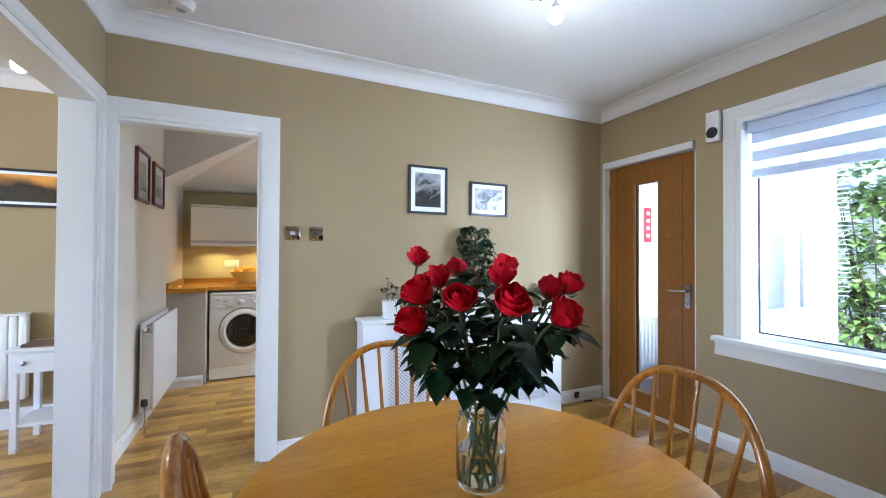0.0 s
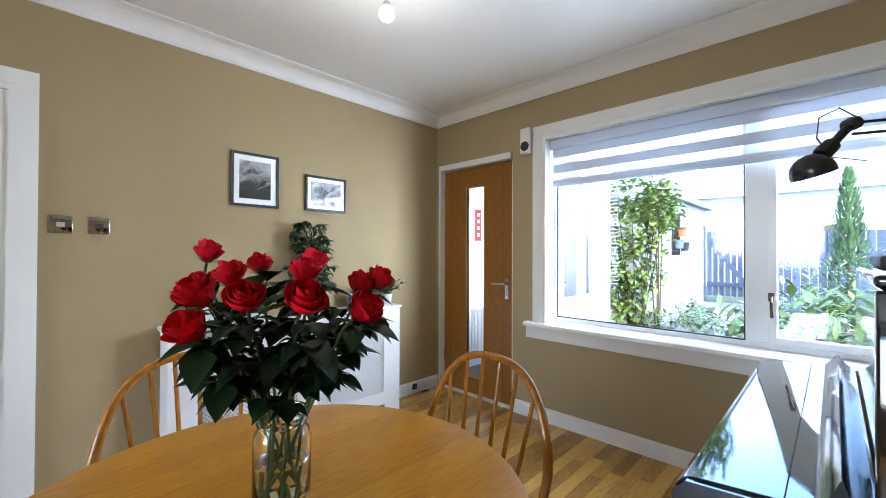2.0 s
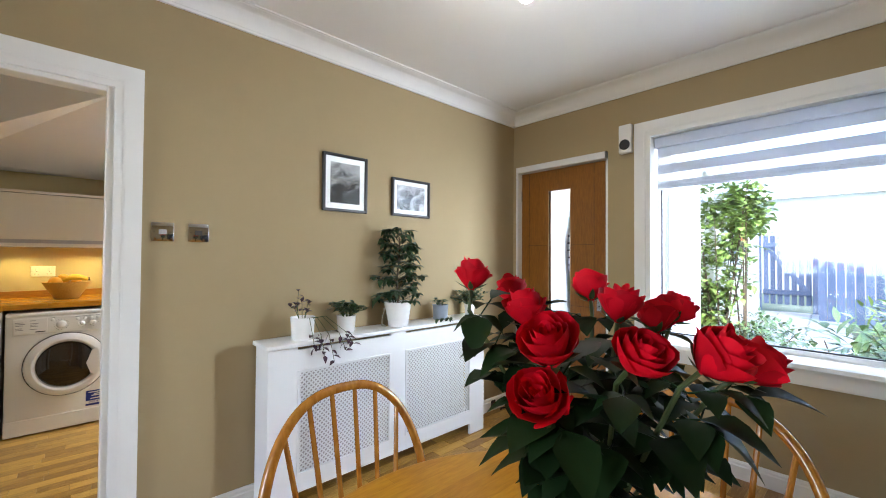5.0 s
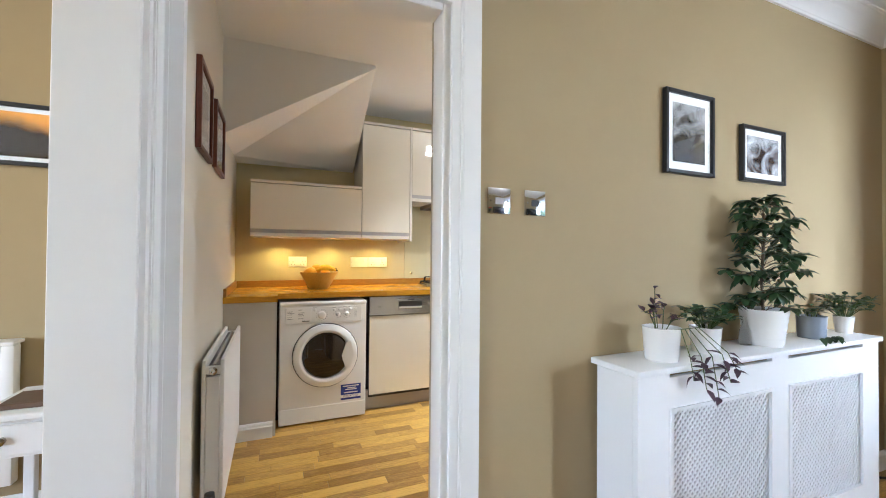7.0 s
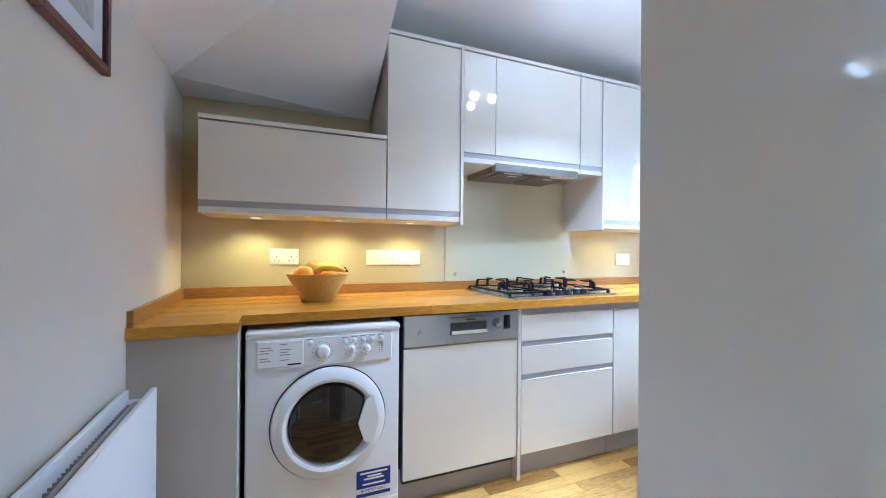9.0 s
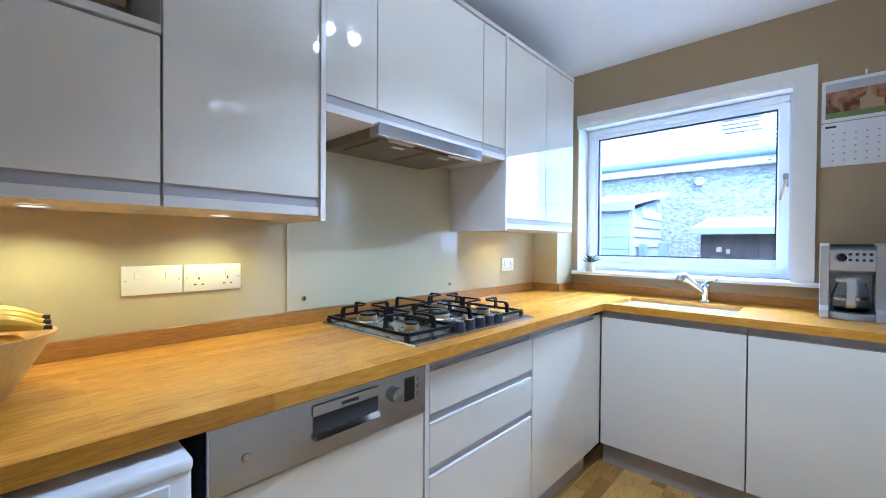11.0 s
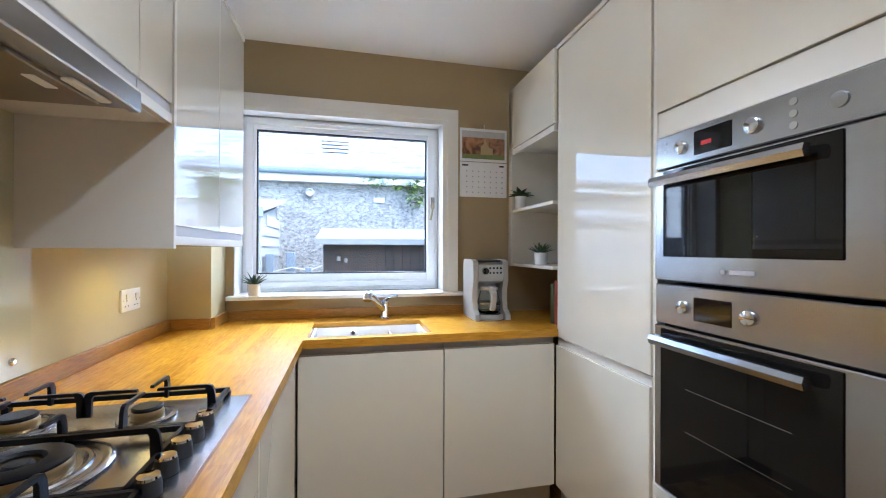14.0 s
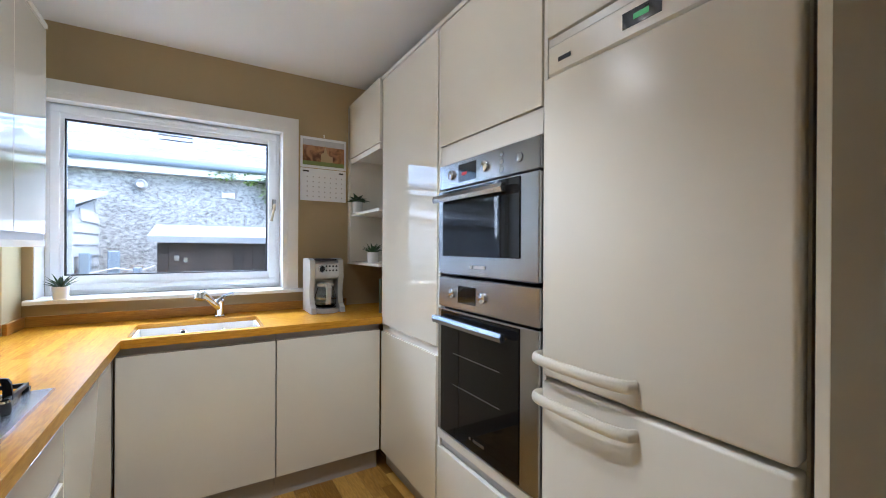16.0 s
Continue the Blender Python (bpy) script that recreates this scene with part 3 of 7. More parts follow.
ov = oven("compact_oven", 1.20, 1.673, 1.568, "built-in stainless steel compact microwave oven", True)
box("clock_digits", (1.19, 1.225, TF + 0.0062, TF + 0.0068, 1.61, 1.622), REDLED, ov)
oven("single_oven", 0.515, 1.19, 1.06, "built-in stainless steel single oven with dark glass door", False)

# fridge freezer
CREAMENAMEL = material("cream_white_enamel", (0.76, 0.71, 0.60), 0.28, spec=0.4, vary=0.015, scale=3, bump=0.04, bump_scale=500)
fridge = thing("fridge_freezer", (0.45, 2.95, 0), "tall white freestanding fridge freezer with bar handles", "fridge freezer")
FF = 3.188
box("body", (0.150, 0.755, PT + 0.03, FF - 0.06, 0.03, 1.925), CREAMENAMEL, fridge, 0.004)
box("control_strip", (0.150, 0.755, FF - 0.05, FF - 0.008, 1.836, 1.925), CREAMENAMEL, fridge, 0.006)
box("fridge_door", (0.150, 0.763, FF - 0.055, FF, 0.925, 1.831), CREAMENAMEL, fridge, 0.010, 3)
box("freezer_door", (0.150, 0.763, FF - 0.055, FF, 0.10, 0.912), CREAMENAMEL, fridge, 0.010, 3)
box("base_grille", (0.15, 0.755, FF - 0.06, FF - 0.03, 0.0, 0.095), CREAMENAMEL, fridge, 0.003)
box("display", (0.40, 0.50, FF - 0.009, FF - 0.006, 1.862, 1.902), GLOSSBLACK, fridge)
box("display_digits", (0.43, 0.47, FF - 0.0058, FF - 0.0052, 1.875, 1.889), GREENLED, fridge)
box("badge", (0.665, 0.71, FF - 0.009, FF - 0.006, 1.868, 1.880), RUBBER, fridge, label="maker's badge as a plain bar")
for x in (0.34, 0.31):
    lathe("button", [(0.006, 0), (0.006, 0.003)], (x, FF - 0.008, 1.882), RUBBER, fridge, 12, (0, 1, 0))
for z, nm in ((0.985, "fridge_handle"), (0.868, "freezer_handle")):
    bm = bmesh.new()
    add_tube(bm, [(0.768, FF - 0.014, z)] + [(0.776 - 0.012 * t, FF + 0.030 * t, z) for t in (0.4, 0.8, 1.0)] + [(0.74, FF + 0.038, z), (0.66, FF + 0.042, z - 0.001), (0.56, FF + 0.040, z - 0.002), (0.49, FF + 0.032, z - 0.003), (0.462, FF + 0.020, z - 0.004), (0.452, FF + 0.0, z - 0.004)], 0.008, 10, flat=2.1)
    part(nm, bm, CREAMENAMEL, fridge, "white plastic bar handle")
topbox = thing("fridge_top_cabinet", (0.45, 2.92, 1.98), "white gloss cabinet above the fridge freezer", "wall cabinet", "kitchen tall units")
box("body", (0.136, 0.766, PT + 0.005, TF - 0.02, 1.935, 2.298), PANEL, topbox)
box("door", (0.137, 0.764, TF - 0.018, TF, 1.962, 2.30), GLOSS, topbox, 0.0015)
box("rail", (0.137, 0.764, TF - 0.018, TF - 0.008, 1.935, 1.958), PANEL, topbox)
endp = box("end_panel", (0.112, 0.132, PT + 0.005, TF, 0, 2.30), GLOSS, None, 0.001)
tagged(endp, "tall glossy white end panel beside the doorway", "end panel")

# open shelf unit with a lift-up door
# cabinet cream with the warm light on the shelf back put into its colour
SHELFLIT = material("lit_cream_shelf", (0.78, 0.72, 0.54), 0.35, vary=0.02, scale=2)
shelf = thing("shelf_unit", (2.33, 2.95, 1.20), "cream open shelf unit with a gloss door above", "shelf unit")
box("back", (2.08, GX - 0.002, PT + 0.005, PT + 0.02, 0.912, 2.30), SHELFLIT, shelf)
box("side_panel", (2.60, GX - 0.002, PT + 0.02, TF + 0.02, 1.20, 2.30), PANEL, shelf, 0.001)
box("side_panel", (2.078, 2.095, PT + 0.02, TF - 0.02, 1.20, 2.30), PANEL, shelf, 0.001)
box("top_body", (2.095, 2.60, PT + 0.02, TF, 1.92, 2.30), PANEL, shelf)
box("door", (2.066, 2.636, TF + 0.002, TF + 0.02, 1.935, 2.312), GLOSS, shelf, 0.0015)
box("rail", (2.08, 2.60, TF - 0.005, TF + 0.012, 1.90, 1.932), PANEL, shelf, 0.001)
for z in (1.535, 1.20):
    box("shelf", (2.095, 2.60, PT + 0.02, TF + 0.01, z, z + 0.018), PANEL, shelf, 0.002)

# ---- dining room: window, door, porch ----
def glazed(name, x, y0, y1, z0, z1, bars, label, rail=0.05, depth=0.06, handle=None):
    """A window in a wall across x: frame, panes between the bars (y edges of mullions)."""
    w = thing(name, (x, (y0 + y1) / 2, z0), label, "window", kind="structure")
    a, b = x - depth / 2, x + depth / 2
    bm = bmesh.new()
    for d in ((y0, y0 + rail, z0, z1), (y1 - rail, y1, z0, z1), (y0 + rail, y1 - rail, z0, z0 + rail), (y0 + rail, y1 - rail, z1 - rail, z1)):
        add_box(bm, a, b, *d)
    part("window_frame", bm, UPVC, w, smooth=False)
    for p, q in bars:
        box("mullion", (a, b, p, q, z0 + rail, z1 - rail), UPVC, w, 0.003)
    edges = [y0 + rail] + [e for p in bars for e in p] + [y1 - rail]
    for p, q in zip(edges[::2], edges[1::2]):
        pane = box("pane", (x - 0.004, x + 0.004, p, q, z0 + rail, z1 - rail), GLASS, w)
        pane.visible_shadow = False
        bm = bmesh.new()
        s = 0.008
        for d in ((p, p + s, z0 + rail, z1 - rail), (q - s, q, z0 + rail, z1 - rail), (p + s, q - s, z0 + rail, z0 + rail + s), (p + s, q - s, z1 - rail - s, z1 - rail)):
            add_box(bm, a + 0.012, x - 0.005, *d)
        part("gasket", bm, RUBBER, w, smooth=False)
    return w


win = glazed("window_1", 2.80, -0.457, 1.397, 0.727, 2.095, [(0.118, 0.222)], "wide white two-light window to the garden", 0.028)
# opening light's inner sash and handle
bm = bmesh.new()
for d in ((-0.42, -0.385, 0.76, 2.06), (0.085, 0.118, 0.76, 2.06), (-0.385, 0.085, 0.76, 0.795), (-0.385, 0.085, 2.025, 2.06)):
    add_box(bm, 2.755, 2.795, *d)
part("sash", bm, UPVC, win, smooth=False)
box("handle_base", (2.738, 2.756, 0.095, 0.122, 0.985, 1.03), material("dark_bronze", (0.06, 0.045, 0.025), 0.35, 0.8, vary=0.1), win, 0.002)
tube("handle", [(2.74, 0.108, 1.01), (2.725, 0.108, 1.0), (2.722, 0.106, 0.96), (2.724, 0.104, 0.90)], 0.008, bpy.data.materials["dark_bronze"], win, label="dark bronze window handle")
sill = prism("window_sill", [(2.585, 0.695), (2.59, 0.715), (2.60, 0.722), (2.80, 0.726), (2.80, 0.70), (GX, 0.70), (GX, 0.60), (2.632, 0.60), (2.628, 0.62), (2.634, 0.66), (2.625, 0.69)], "y", -0.55, 1.545, TRIM, win)
structure(boxes("window_reveal", [(GX + 0.003, 2.765, 1.386, 1.397, 0.727, 2.08), (GX + 0.003, 2.765, -0.457, -0.446, 0.727, 2.08), (GX + 0.003, 2.765, -0.446, 1.386, 2.08, 2.097)], TRIM, None), "white window reveal", "trim")
architrave("architrave_garden_window", "x", -0.45, 1.385, 0.724, 2.078, -1, GX, width=0.102)

# day and night roller blind
blind = thing("roller_blind", (2.72, 0.46, 1.73), "white striped day-and-night roller blind half lowered", "blind")
FABRIC = material("blind_fabric", (0.67, 0.71, 0.79), 0.8, vary=0.02, scale=40, bump=0.2, bump_scale=900)
SHEER = material("sheer_blind_net", (0.9, 0.92, 0.95), 0.7, vary=0.02, scale=60)
b = SHEER.node_tree.nodes["Principled BSDF"]
b.inputs["Alpha"].default_value = 0.35
b = FABRIC.node_tree.nodes["Principled BSDF"]
b.inputs["Subsurface Weight"].default_value = 0.0
b.inputs["Transmission Weight"].default_value = 0.25
box("cassette", (2.69, 2.755, -0.44, 1.38, 2.005, 2.075), FABRIC, blind, 0.006)
z = 2.005
k = 0
while z > 1.77:
    hgt = 0.062 if k % 2 == 0 else 0.052
    box("opaque_band" if k % 2 == 0 else "sheer_band", (2.718, 2.7195 if k % 2 else 2.721, -0.43, 1.37, max(1.752, z - hgt), z), FABRIC if k % 2 == 0 else SHEER, blind)
    z -= hgt
    k += 1
box("bottom_bar", (2.708, 2.732, -0.43, 1.37, 1.725, 1.752), FABRIC, blind, 0.005)
tube("bead_chain", [(2.70, 1.378, 2.03), (2.70, 1.378, 1.55), (2.705, 1.378, 1.2), (2.71, 1.378, 1.55), (2.71, 1.378, 2.03)], 0.002, PLASTIC, blind, 6)

# sensor on the wall
sen = thing("wall_speaker", (2.63, 1.565, 2.0), "small white wall speaker with a black round grille", "speaker")
box("body", (2.605, GX, 1.50, 1.585, 1.99, 2.186), PLASTIC, sen, 0.006, 2)
lathe("grille", [(0.036, 0), (0.036, 0.004), (0.026, 0.007), (0.0, 0.004)], (2.605, 1.542, 2.046), RUBBER, sen, 24, (-1, 0, 0))

# oak door with a long glass slot
door = thing("door_1", (2.72, 2.10, 0), "closed oak veneer door with a narrow glass slot", "door", kind="structure")
dx0, dx1 = 2.705, 2.745
bm = bmesh.new()
for d in ((1.726, 2.012, 0.008, 1.985), (2.207, 2.478, 0.008, 1.985), (2.012, 2.207, 0.008, 0.155), (2.012, 2.207, 1.812, 1.985)):
    add_box(bm, dx0, dx1, *d)
part("leaf", bm, DOORWOOD, door, smooth=False)
pane = box("pane", (2.72, 2.728, 2.012, 2.207, 0.155, 1.812), GLASS, door)
pane.visible_shadow = False
box("groove", (dx0 - 0.0006, dx0, 1.812, 1.815, 0.01, 1.983), DARK, door)
for zz in (0.42, 0.88, 1.36):
    box("groove", (dx0 - 0.0006, dx0, 1.815, 2.012, zz, zz + 0.002), DARK, door)
    box("groove", (dx0 - 0.0006, dx0, 2.207, 2.40, zz, zz + 0.002), DARK, door)
box("groove", (dx0 - 0.0006, dx0, 2.40, 2.403, 0.01, 1.983), DARK, door)
PALEOAK = wood("pale_oak_bead", (0.40, 0.24, 0.10), (0.60, 0.42, 0.22), (30, 30, 3), 0.4)
for d in ((2.0085, 2.012, 0.152, 1.815), (2.207, 2.2105, 0.152, 1.815)):
    box("glazing_bead", (dx0 - 0.004, dx0 + 0.012, *d), PALEOAK, door)
box("glazing_bead", (dx0 - 0.004, dx0 + 0.012, 2.012, 2.207, 0.148, 0.152), PALEOAK, door)
plate = box("handle_plate", (dx0 - 0.006, dx0, 1.752, 1.792, 0.86, 1.03), STEEL, door, 0.003)
lathe("keyhole", [(0.006, 0), (0.006, 0.001)], (dx0 - 0.006, 1.772, 0.895), DARK, plate, 12, (-1, 0, 0))
tube("lever", [(dx0 - 0.005, 1.772, 0.985), (dx0 - 0.045, 1.772, 0.985), (dx0 - 0.05, 1.785, 0.985), (dx0 - 0.05, 1.89, 0.984)], 0.009, STEEL, door, label="satin steel lever handle")
for zz in (0.25, 1.75):
    box("hinge", (dx0 - 0.004, dx0 + 0.02, 2.474, 2.484, zz, zz + 0.09), STEEL, door, 0.001)
structure(boxes("door_frame", [(GX - 0.004, 2.77, 2.482, 2.50, 0, 2.04), (GX - 0.004, 2.77, 1.70, 2.482, 1.99, 2.04), (2.70, 2.77, 1.68, 1.722, 0, 1.99)], TRIM, None, 0.002), "white door frame", "trim")
structure(boxes("door_threshold", [(2.655, 2.95, 1.70, 2.48, -0.012, 0.004)], TRIM, None), "pale door threshold", "trim")

# porch beyond the door
PORCH = material("porch_white_paint", (0.74, 0.76, 0.78), 0.6, vary=0.03, scale=2, bump=0.1, bump_scale=150)
structure(boxes("wall_porch", [(OUT, 4.6, 2.72, 2.82, -0.1, 2.4), (OUT, 3.88, 1.45, 1.53, -0.1, 0.80), (OUT, 3.88, 1.45, 1.53, 2.12, 2.4), (3.88, 3.99, 1.45, 1.53, -0.1, 2.4), (3.91, 3.99, 1.53, 1.88, -0.1, 2.4), (3.99, 4.6, 1.80, 1.88, -0.1, 2.4), (4.50, 4.6, 1.88, 2.72, -0.1, 0.82), (4.50, 4.6, 1.88, 2.72, 2.1, 2.4), (4.50, 4.6, 2.42, 2.72, 0.82, 2.1)], PORCH, None), "white painted porch walls", "wall")
structure(boxes("floor_porch", [(OUT, 3.99, 1.45, 2.82, -0.1, -0.012), (3.99, 4.6, 1.80, 2.82, -0.1, -0.012)], material("porch_floor", (0.22, 0.19, 0.16), 0.5, vary=0.15, scale=6), None), "brown porch floor", "floor")
structure(boxes("ceiling_porch", [(OUT, 4.03, 1.4, 2.82, 2.4, 2.46), (4.03, 4.6, 1.76, 2.82, 2.4, 2.46)], PORCH, None), "white porch roof", "ceiling")
w3 = thing("window_3", (3.5, 1.49, 0.8), "white porch side window with three lights", "window", kind="structure")
bm = bmesh.new()
for x0, x1 in ((2.95, 3.0), (3.40, 3.47), (3.66, 3.73), (3.82, 3.88)):
    add_box(bm, x0, x1, 1.46, 1.52, 0.86, 2.06)
add_box(bm, 2.95, 3.88, 1.46, 1.52, 0.80, 0.86)
add_box(bm, 2.95, 3.88, 1.46, 1.52, 2.06, 2.12)
add_box(bm, 3.0, 3.40, 1.46, 1.52, 1.78, 1.83)
part("window_frame", bm, UPVC, w3, smooth=False)
for x0, x1 in ((3.0, 3.40), (3.47, 3.66), (3.73, 3.82)):
    p = box("pane", (x0, x1, 1.487, 1.493, 0.86, 2.06), GLASS, w3)
    p.visible_shadow = False
w4 = glazed("window_4", 4.55, 1.88, 2.42, 0.82, 2.1, [(2.12, 2.18)], "white porch end window", 0.05)
vb = thing("venetian_blind", (4.47, 2.0, 0.85), "white venetian blind in the porch window", "blind")
for i in range(30):
    box("slat", (4.462, 4.487, 1.56, 2.40, 0.90 + i * 0.04, 0.903 + i * 0.04), PLASTIC, vb)
rad = thing("porch_radiator", (3.55, 2.68, 0.1), "white panel radiator on the porch wall", "radiator")
for i in range(14):
    box("panel", (3.15 + i * 0.055, 3.15 + i * 0.055 + 0.048, 2.66, 2.70, 0.15, 0.62), WHITE, rad, 0.006)
box("bracket", (3.2, 3.9, 2.70, 2.72, 0.3, 0.5), WHITE, rad)
red = thing("hanging_banner", (3.48, 2.71, 1.35), "small red hanging banner with pale marks", "wall hanging")
box("cloth", (3.43, 3.53, 2.708, 2.714, 1.37, 1.72), material("red_cloth", (0.5, 0.02, 0.03), 0.8, vary=0.1, scale=20), red)
for i in range(4):
    box("mark", (3.46, 3.50, 2.7065, 2.708, 1.42 + i * 0.075, 1.455 + i * 0.075), PLASTIC, red)


def garment(name, profile, x, z, flat, mat, parent, seed, label):
    """Hanging cloth: a soft, folded, flattened shape. profile: (half width, height)."""
    bm = bmesh.new()
    add_lathe(bm, profile, (x, 2.62, z), 28)
    for vtx in bm.verts:
        a = math.atan2(vtx.co.y - 2.62, vtx.co.x - x)
        vtx.co.x += 0.010 * math.sin(5 * a + seed + 9 * vtx.co.z)
        vtx.co.y = 2.64 + (vtx.co.y - 2.62) * flat + 0.008 * math.sin(7 * a + seed)
    return part(name, bm, mat, parent, label)


coat = thing("hanging_coats", (3.98, 2.66, 0.66), "striped grey quilted gilet and black coat hung on hooks", "coats")
gilet = garment("gilet", [(0.11 + 0.012 * (k % 2) + 0.03 * math.sin(math.pi * k / 13), 0.04 * k) for k in range(13)] + [(0.07, 0.52), (0.03, 0.56)], 3.96, 1.06, 0.5, material("pale_grey_quilting", (0.45, 0.46, 0.48), 0.6, vary=0.2, scale=20), coat, 1, "pale grey quilted gilet")
for k in range(6):
    garment("dark_band", [(0.124 + 0.03 * math.sin(math.pi * 2 * k / 13), 0), (0.13 + 0.03 * math.sin(math.pi * 2 * k / 13), 0.009), (0.124 + 0.03 * math.sin(math.pi * 2 * k / 13), 0.018)], 3.96, 1.09 + 0.08 * k, 0.52, RUBBER, gilet, 1, "")
garment("hood", [(0.05, 0.0), (0.10, 0.05), (0.12, 0.12), (0.10, 0.20), (0.05, 0.27), (0.01, 0.29)], 4.0, 1.50, 0.55, material("grey_fur", (0.10, 0.095, 0.09), 0.95, vary=0.5, scale=45, bump=0.6, bump_scale=200), coat, 3, "dark grey fur hood")
garment("coat", [(0.07, 0.0), (0.11, 0.02), (0.115, 0.2), (0.10, 0.40), (0.08, 0.55)], 3.97, 0.66, 0.5, material("black_coat_cloth", (0.014, 0.015, 0.02), 0.8, vary=0.25, scale=30), coat, 5, "black cloth coat")
garment("sleeve", [(0.03, 0.0), (0.045, 0.03), (0.05, 0.3), (0.05, 0.5)], 4.12, 0.98, 0.7, bpy.data.materials["black_coat_cloth"], coat, 6, "")
stool = thing("porch_stool", (3.75, 2.44, -0.012), "white moulded plastic step stool on the porch floor", "stool")
box("seat", (3.60, 3.90, 2.285, 2.595, 0.275, 0.305), WHITE, stool, 0.012, 2)
arch = [(2.28, 0.0), (2.345, 0.0), (2.365, 0.10), (2.39, 0.125), (2.49, 0.125), (2.515, 0.10), (2.535, 0.0), (2.60, 0.0), (2.585, 0.275), (2.295, 0.275)]
for x in (3.595, 3.875):
    prism("side", [(y, z - 0.011) for y, z in arch], "x", x, x + 0.022, WHITE, stool)
for y in (2.40, 2.46):
    box("finger_hole", (3.5935, 3.5955, y, y + 0.025, 0.20, 0.215), CHANNEL, stool, 0.0005)

# ---- dining room: pictures, switches, ceiling ----
def photo_material(name, dark, light, scale, horizon=None):
    """A printed photograph: soft dark and light shapes."""
    m = material(name, light, 0.25)
    nt = m.node_tree
    co, n1, rp = nt.nodes.new("ShaderNodeTexCoord"), nt.nodes.new("ShaderNodeTexNoise"), nt.nodes.new("ShaderNodeValToRGB")
    n1.inputs["Scale"].default_value, n1.inputs["Detail"].default_value, n1.inputs["Distortion"].default_value = scale, 6, 1.2
    nt.links.new(co.outputs["Object"], n1.inputs["Vector"])
    val = n1.outputs["Fac"]
    if horizon is not None:
        sp, ma, mu = nt.nodes.new("ShaderNodeSeparateXYZ"), nt.nodes.new("ShaderNodeMath"), nt.nodes.new("ShaderNodeMath")
        nt.links.new(co.outputs["Object"], sp.inputs[0])
        mu.operation = "MULTIPLY_ADD"
        nt.links.new(sp.outputs["Z"], mu.inputs[0])
        mu.inputs[1].default_value, mu.inputs[2].default_value = horizon[1], -horizon[0] * horizon[1]
        nt.links.new(val, ma.inputs[0]), nt.links.new(mu.outputs[0], ma.inputs[1])
        val = ma.outputs[0]
    rp.color_ramp.elements[0].position, rp.color_ramp.elements[1].position = 0.38, 0.66
    rp.color_ramp.elements[0].color, rp.color_ramp.elements[1].color = (*dark, 1), (*light, 1)
    nt.links.new(val, rp.inputs[0]), nt.links.new(rp.outputs[0], nt.nodes["Principled BSDF"].inputs["Base Color"])
    return m


MOUNT = material("white_mount_card", (0.82, 0.82, 0.80), 0.7, vary=0.01)
PICGLASS = glass("picture_glass")


def picture(name, run, u0, u1, z0, z1, face, side, border, mount, frame_mat, photo, label, glazed_front=True):
    """A framed picture on a wall across run."""
    mid = (u0 + u1) / 2
    t = thing(name, (mid, face, z0) if run == "y" else (face, mid, z0), label, "picture frame", "wall pictures")

    def b(nm, p, q, d0, d1, s, e, mat, bev=0.0):
        lo, hi = sorted((face + side * d0, face + side * d1))
        return box(nm, (p, q, lo, hi, s, e) if run == "y" else (lo, hi, p, q, s, e), mat, t, bev)
    for d in ((u0, u0 + border, z0, z1), (u1 - border, u1, z0, z1), (u0 + border, u1 - border, z0, z0 + border), (u0 + border, u1 - border, z1 - border, z1)):
        b("frame_side", d[0], d[1], 0.001, 0.022, d[2], d[3], frame_mat, 0.002)
    b("mount", u0 + border, u1 - border, 0.002, 0.008, z0 + border, z1 - border, MOUNT)
    b("photograph", u0 + border + mount, u1 - border - mount, 0.0085, 0.0095, z0 + border + mount, z1 - border - mount, photo)
    if glazed_front:
        g = b("glass", u0 + border, u1 - border, 0.013, 0.015, z0 + border, z1 - border, PICGLASS)
        g.visible_shadow = False
    return t


BLACKFRAME = material("black_picture_frame", (0.015, 0.015, 0.016), 0.35, vary=0.1, scale=20)
MAHOGANY = wood("mahogany_frame", (0.07, 0.016, 0.008), (0.15, 0.04, 0.02), (20, 20, 5), 0.35)
picture("framed_photograph", "y", 0.853, 1.148, 1.526, 1.867, PW, -1, 0.016, 0.034, BLACKFRAME, photo_material("grey_castle_photo", (0.02, 0.02, 0.02), (0.42, 0.42, 0.42), 11, (0.22, 1.2)), "black framed grey photograph of a rocky hill")
picture("framed_photograph", "y", 1.337, 1.663, 1.531, 1.785, PW, -1, 0.016, 0.028, BLACKFRAME, photo_material("grey_waterfall_photo", (0.025, 0.025, 0.03), (0.6, 0.61, 0.63), 10), "black framed grey photograph of falling water")
picture("framed_print", "x", 3.20, 3.53, 1.60, 1.965, KL, 1, 0.022, 0.06, MAHOGANY, photo_material("pale_print", (0.30, 0.26, 0.22), (0.75, 0.72, 0.66), 9), "mahogany framed pale print")
picture("framed_print", "x", 3.66, 4.02, 1.615, 1.955, KL, 1, 0.022, 0.06, MAHOGANY, photo_material("pale_print_b", (0.32, 0.27, 0.22), (0.72, 0.69, 0.64), 11), "mahogany framed pale print")
picture("sunset_print", "y", -1.80, -1.31, 1.56, 1.83, 3.72, -1, 0.018, 0.02, BLACKFRAME, photo_material("sunset_photo", (0.02, 0.012, 0.006), (0.75, 0.33, 0.04), 3, (0.17, 4.5)), "black framed sunset landscape photograph")

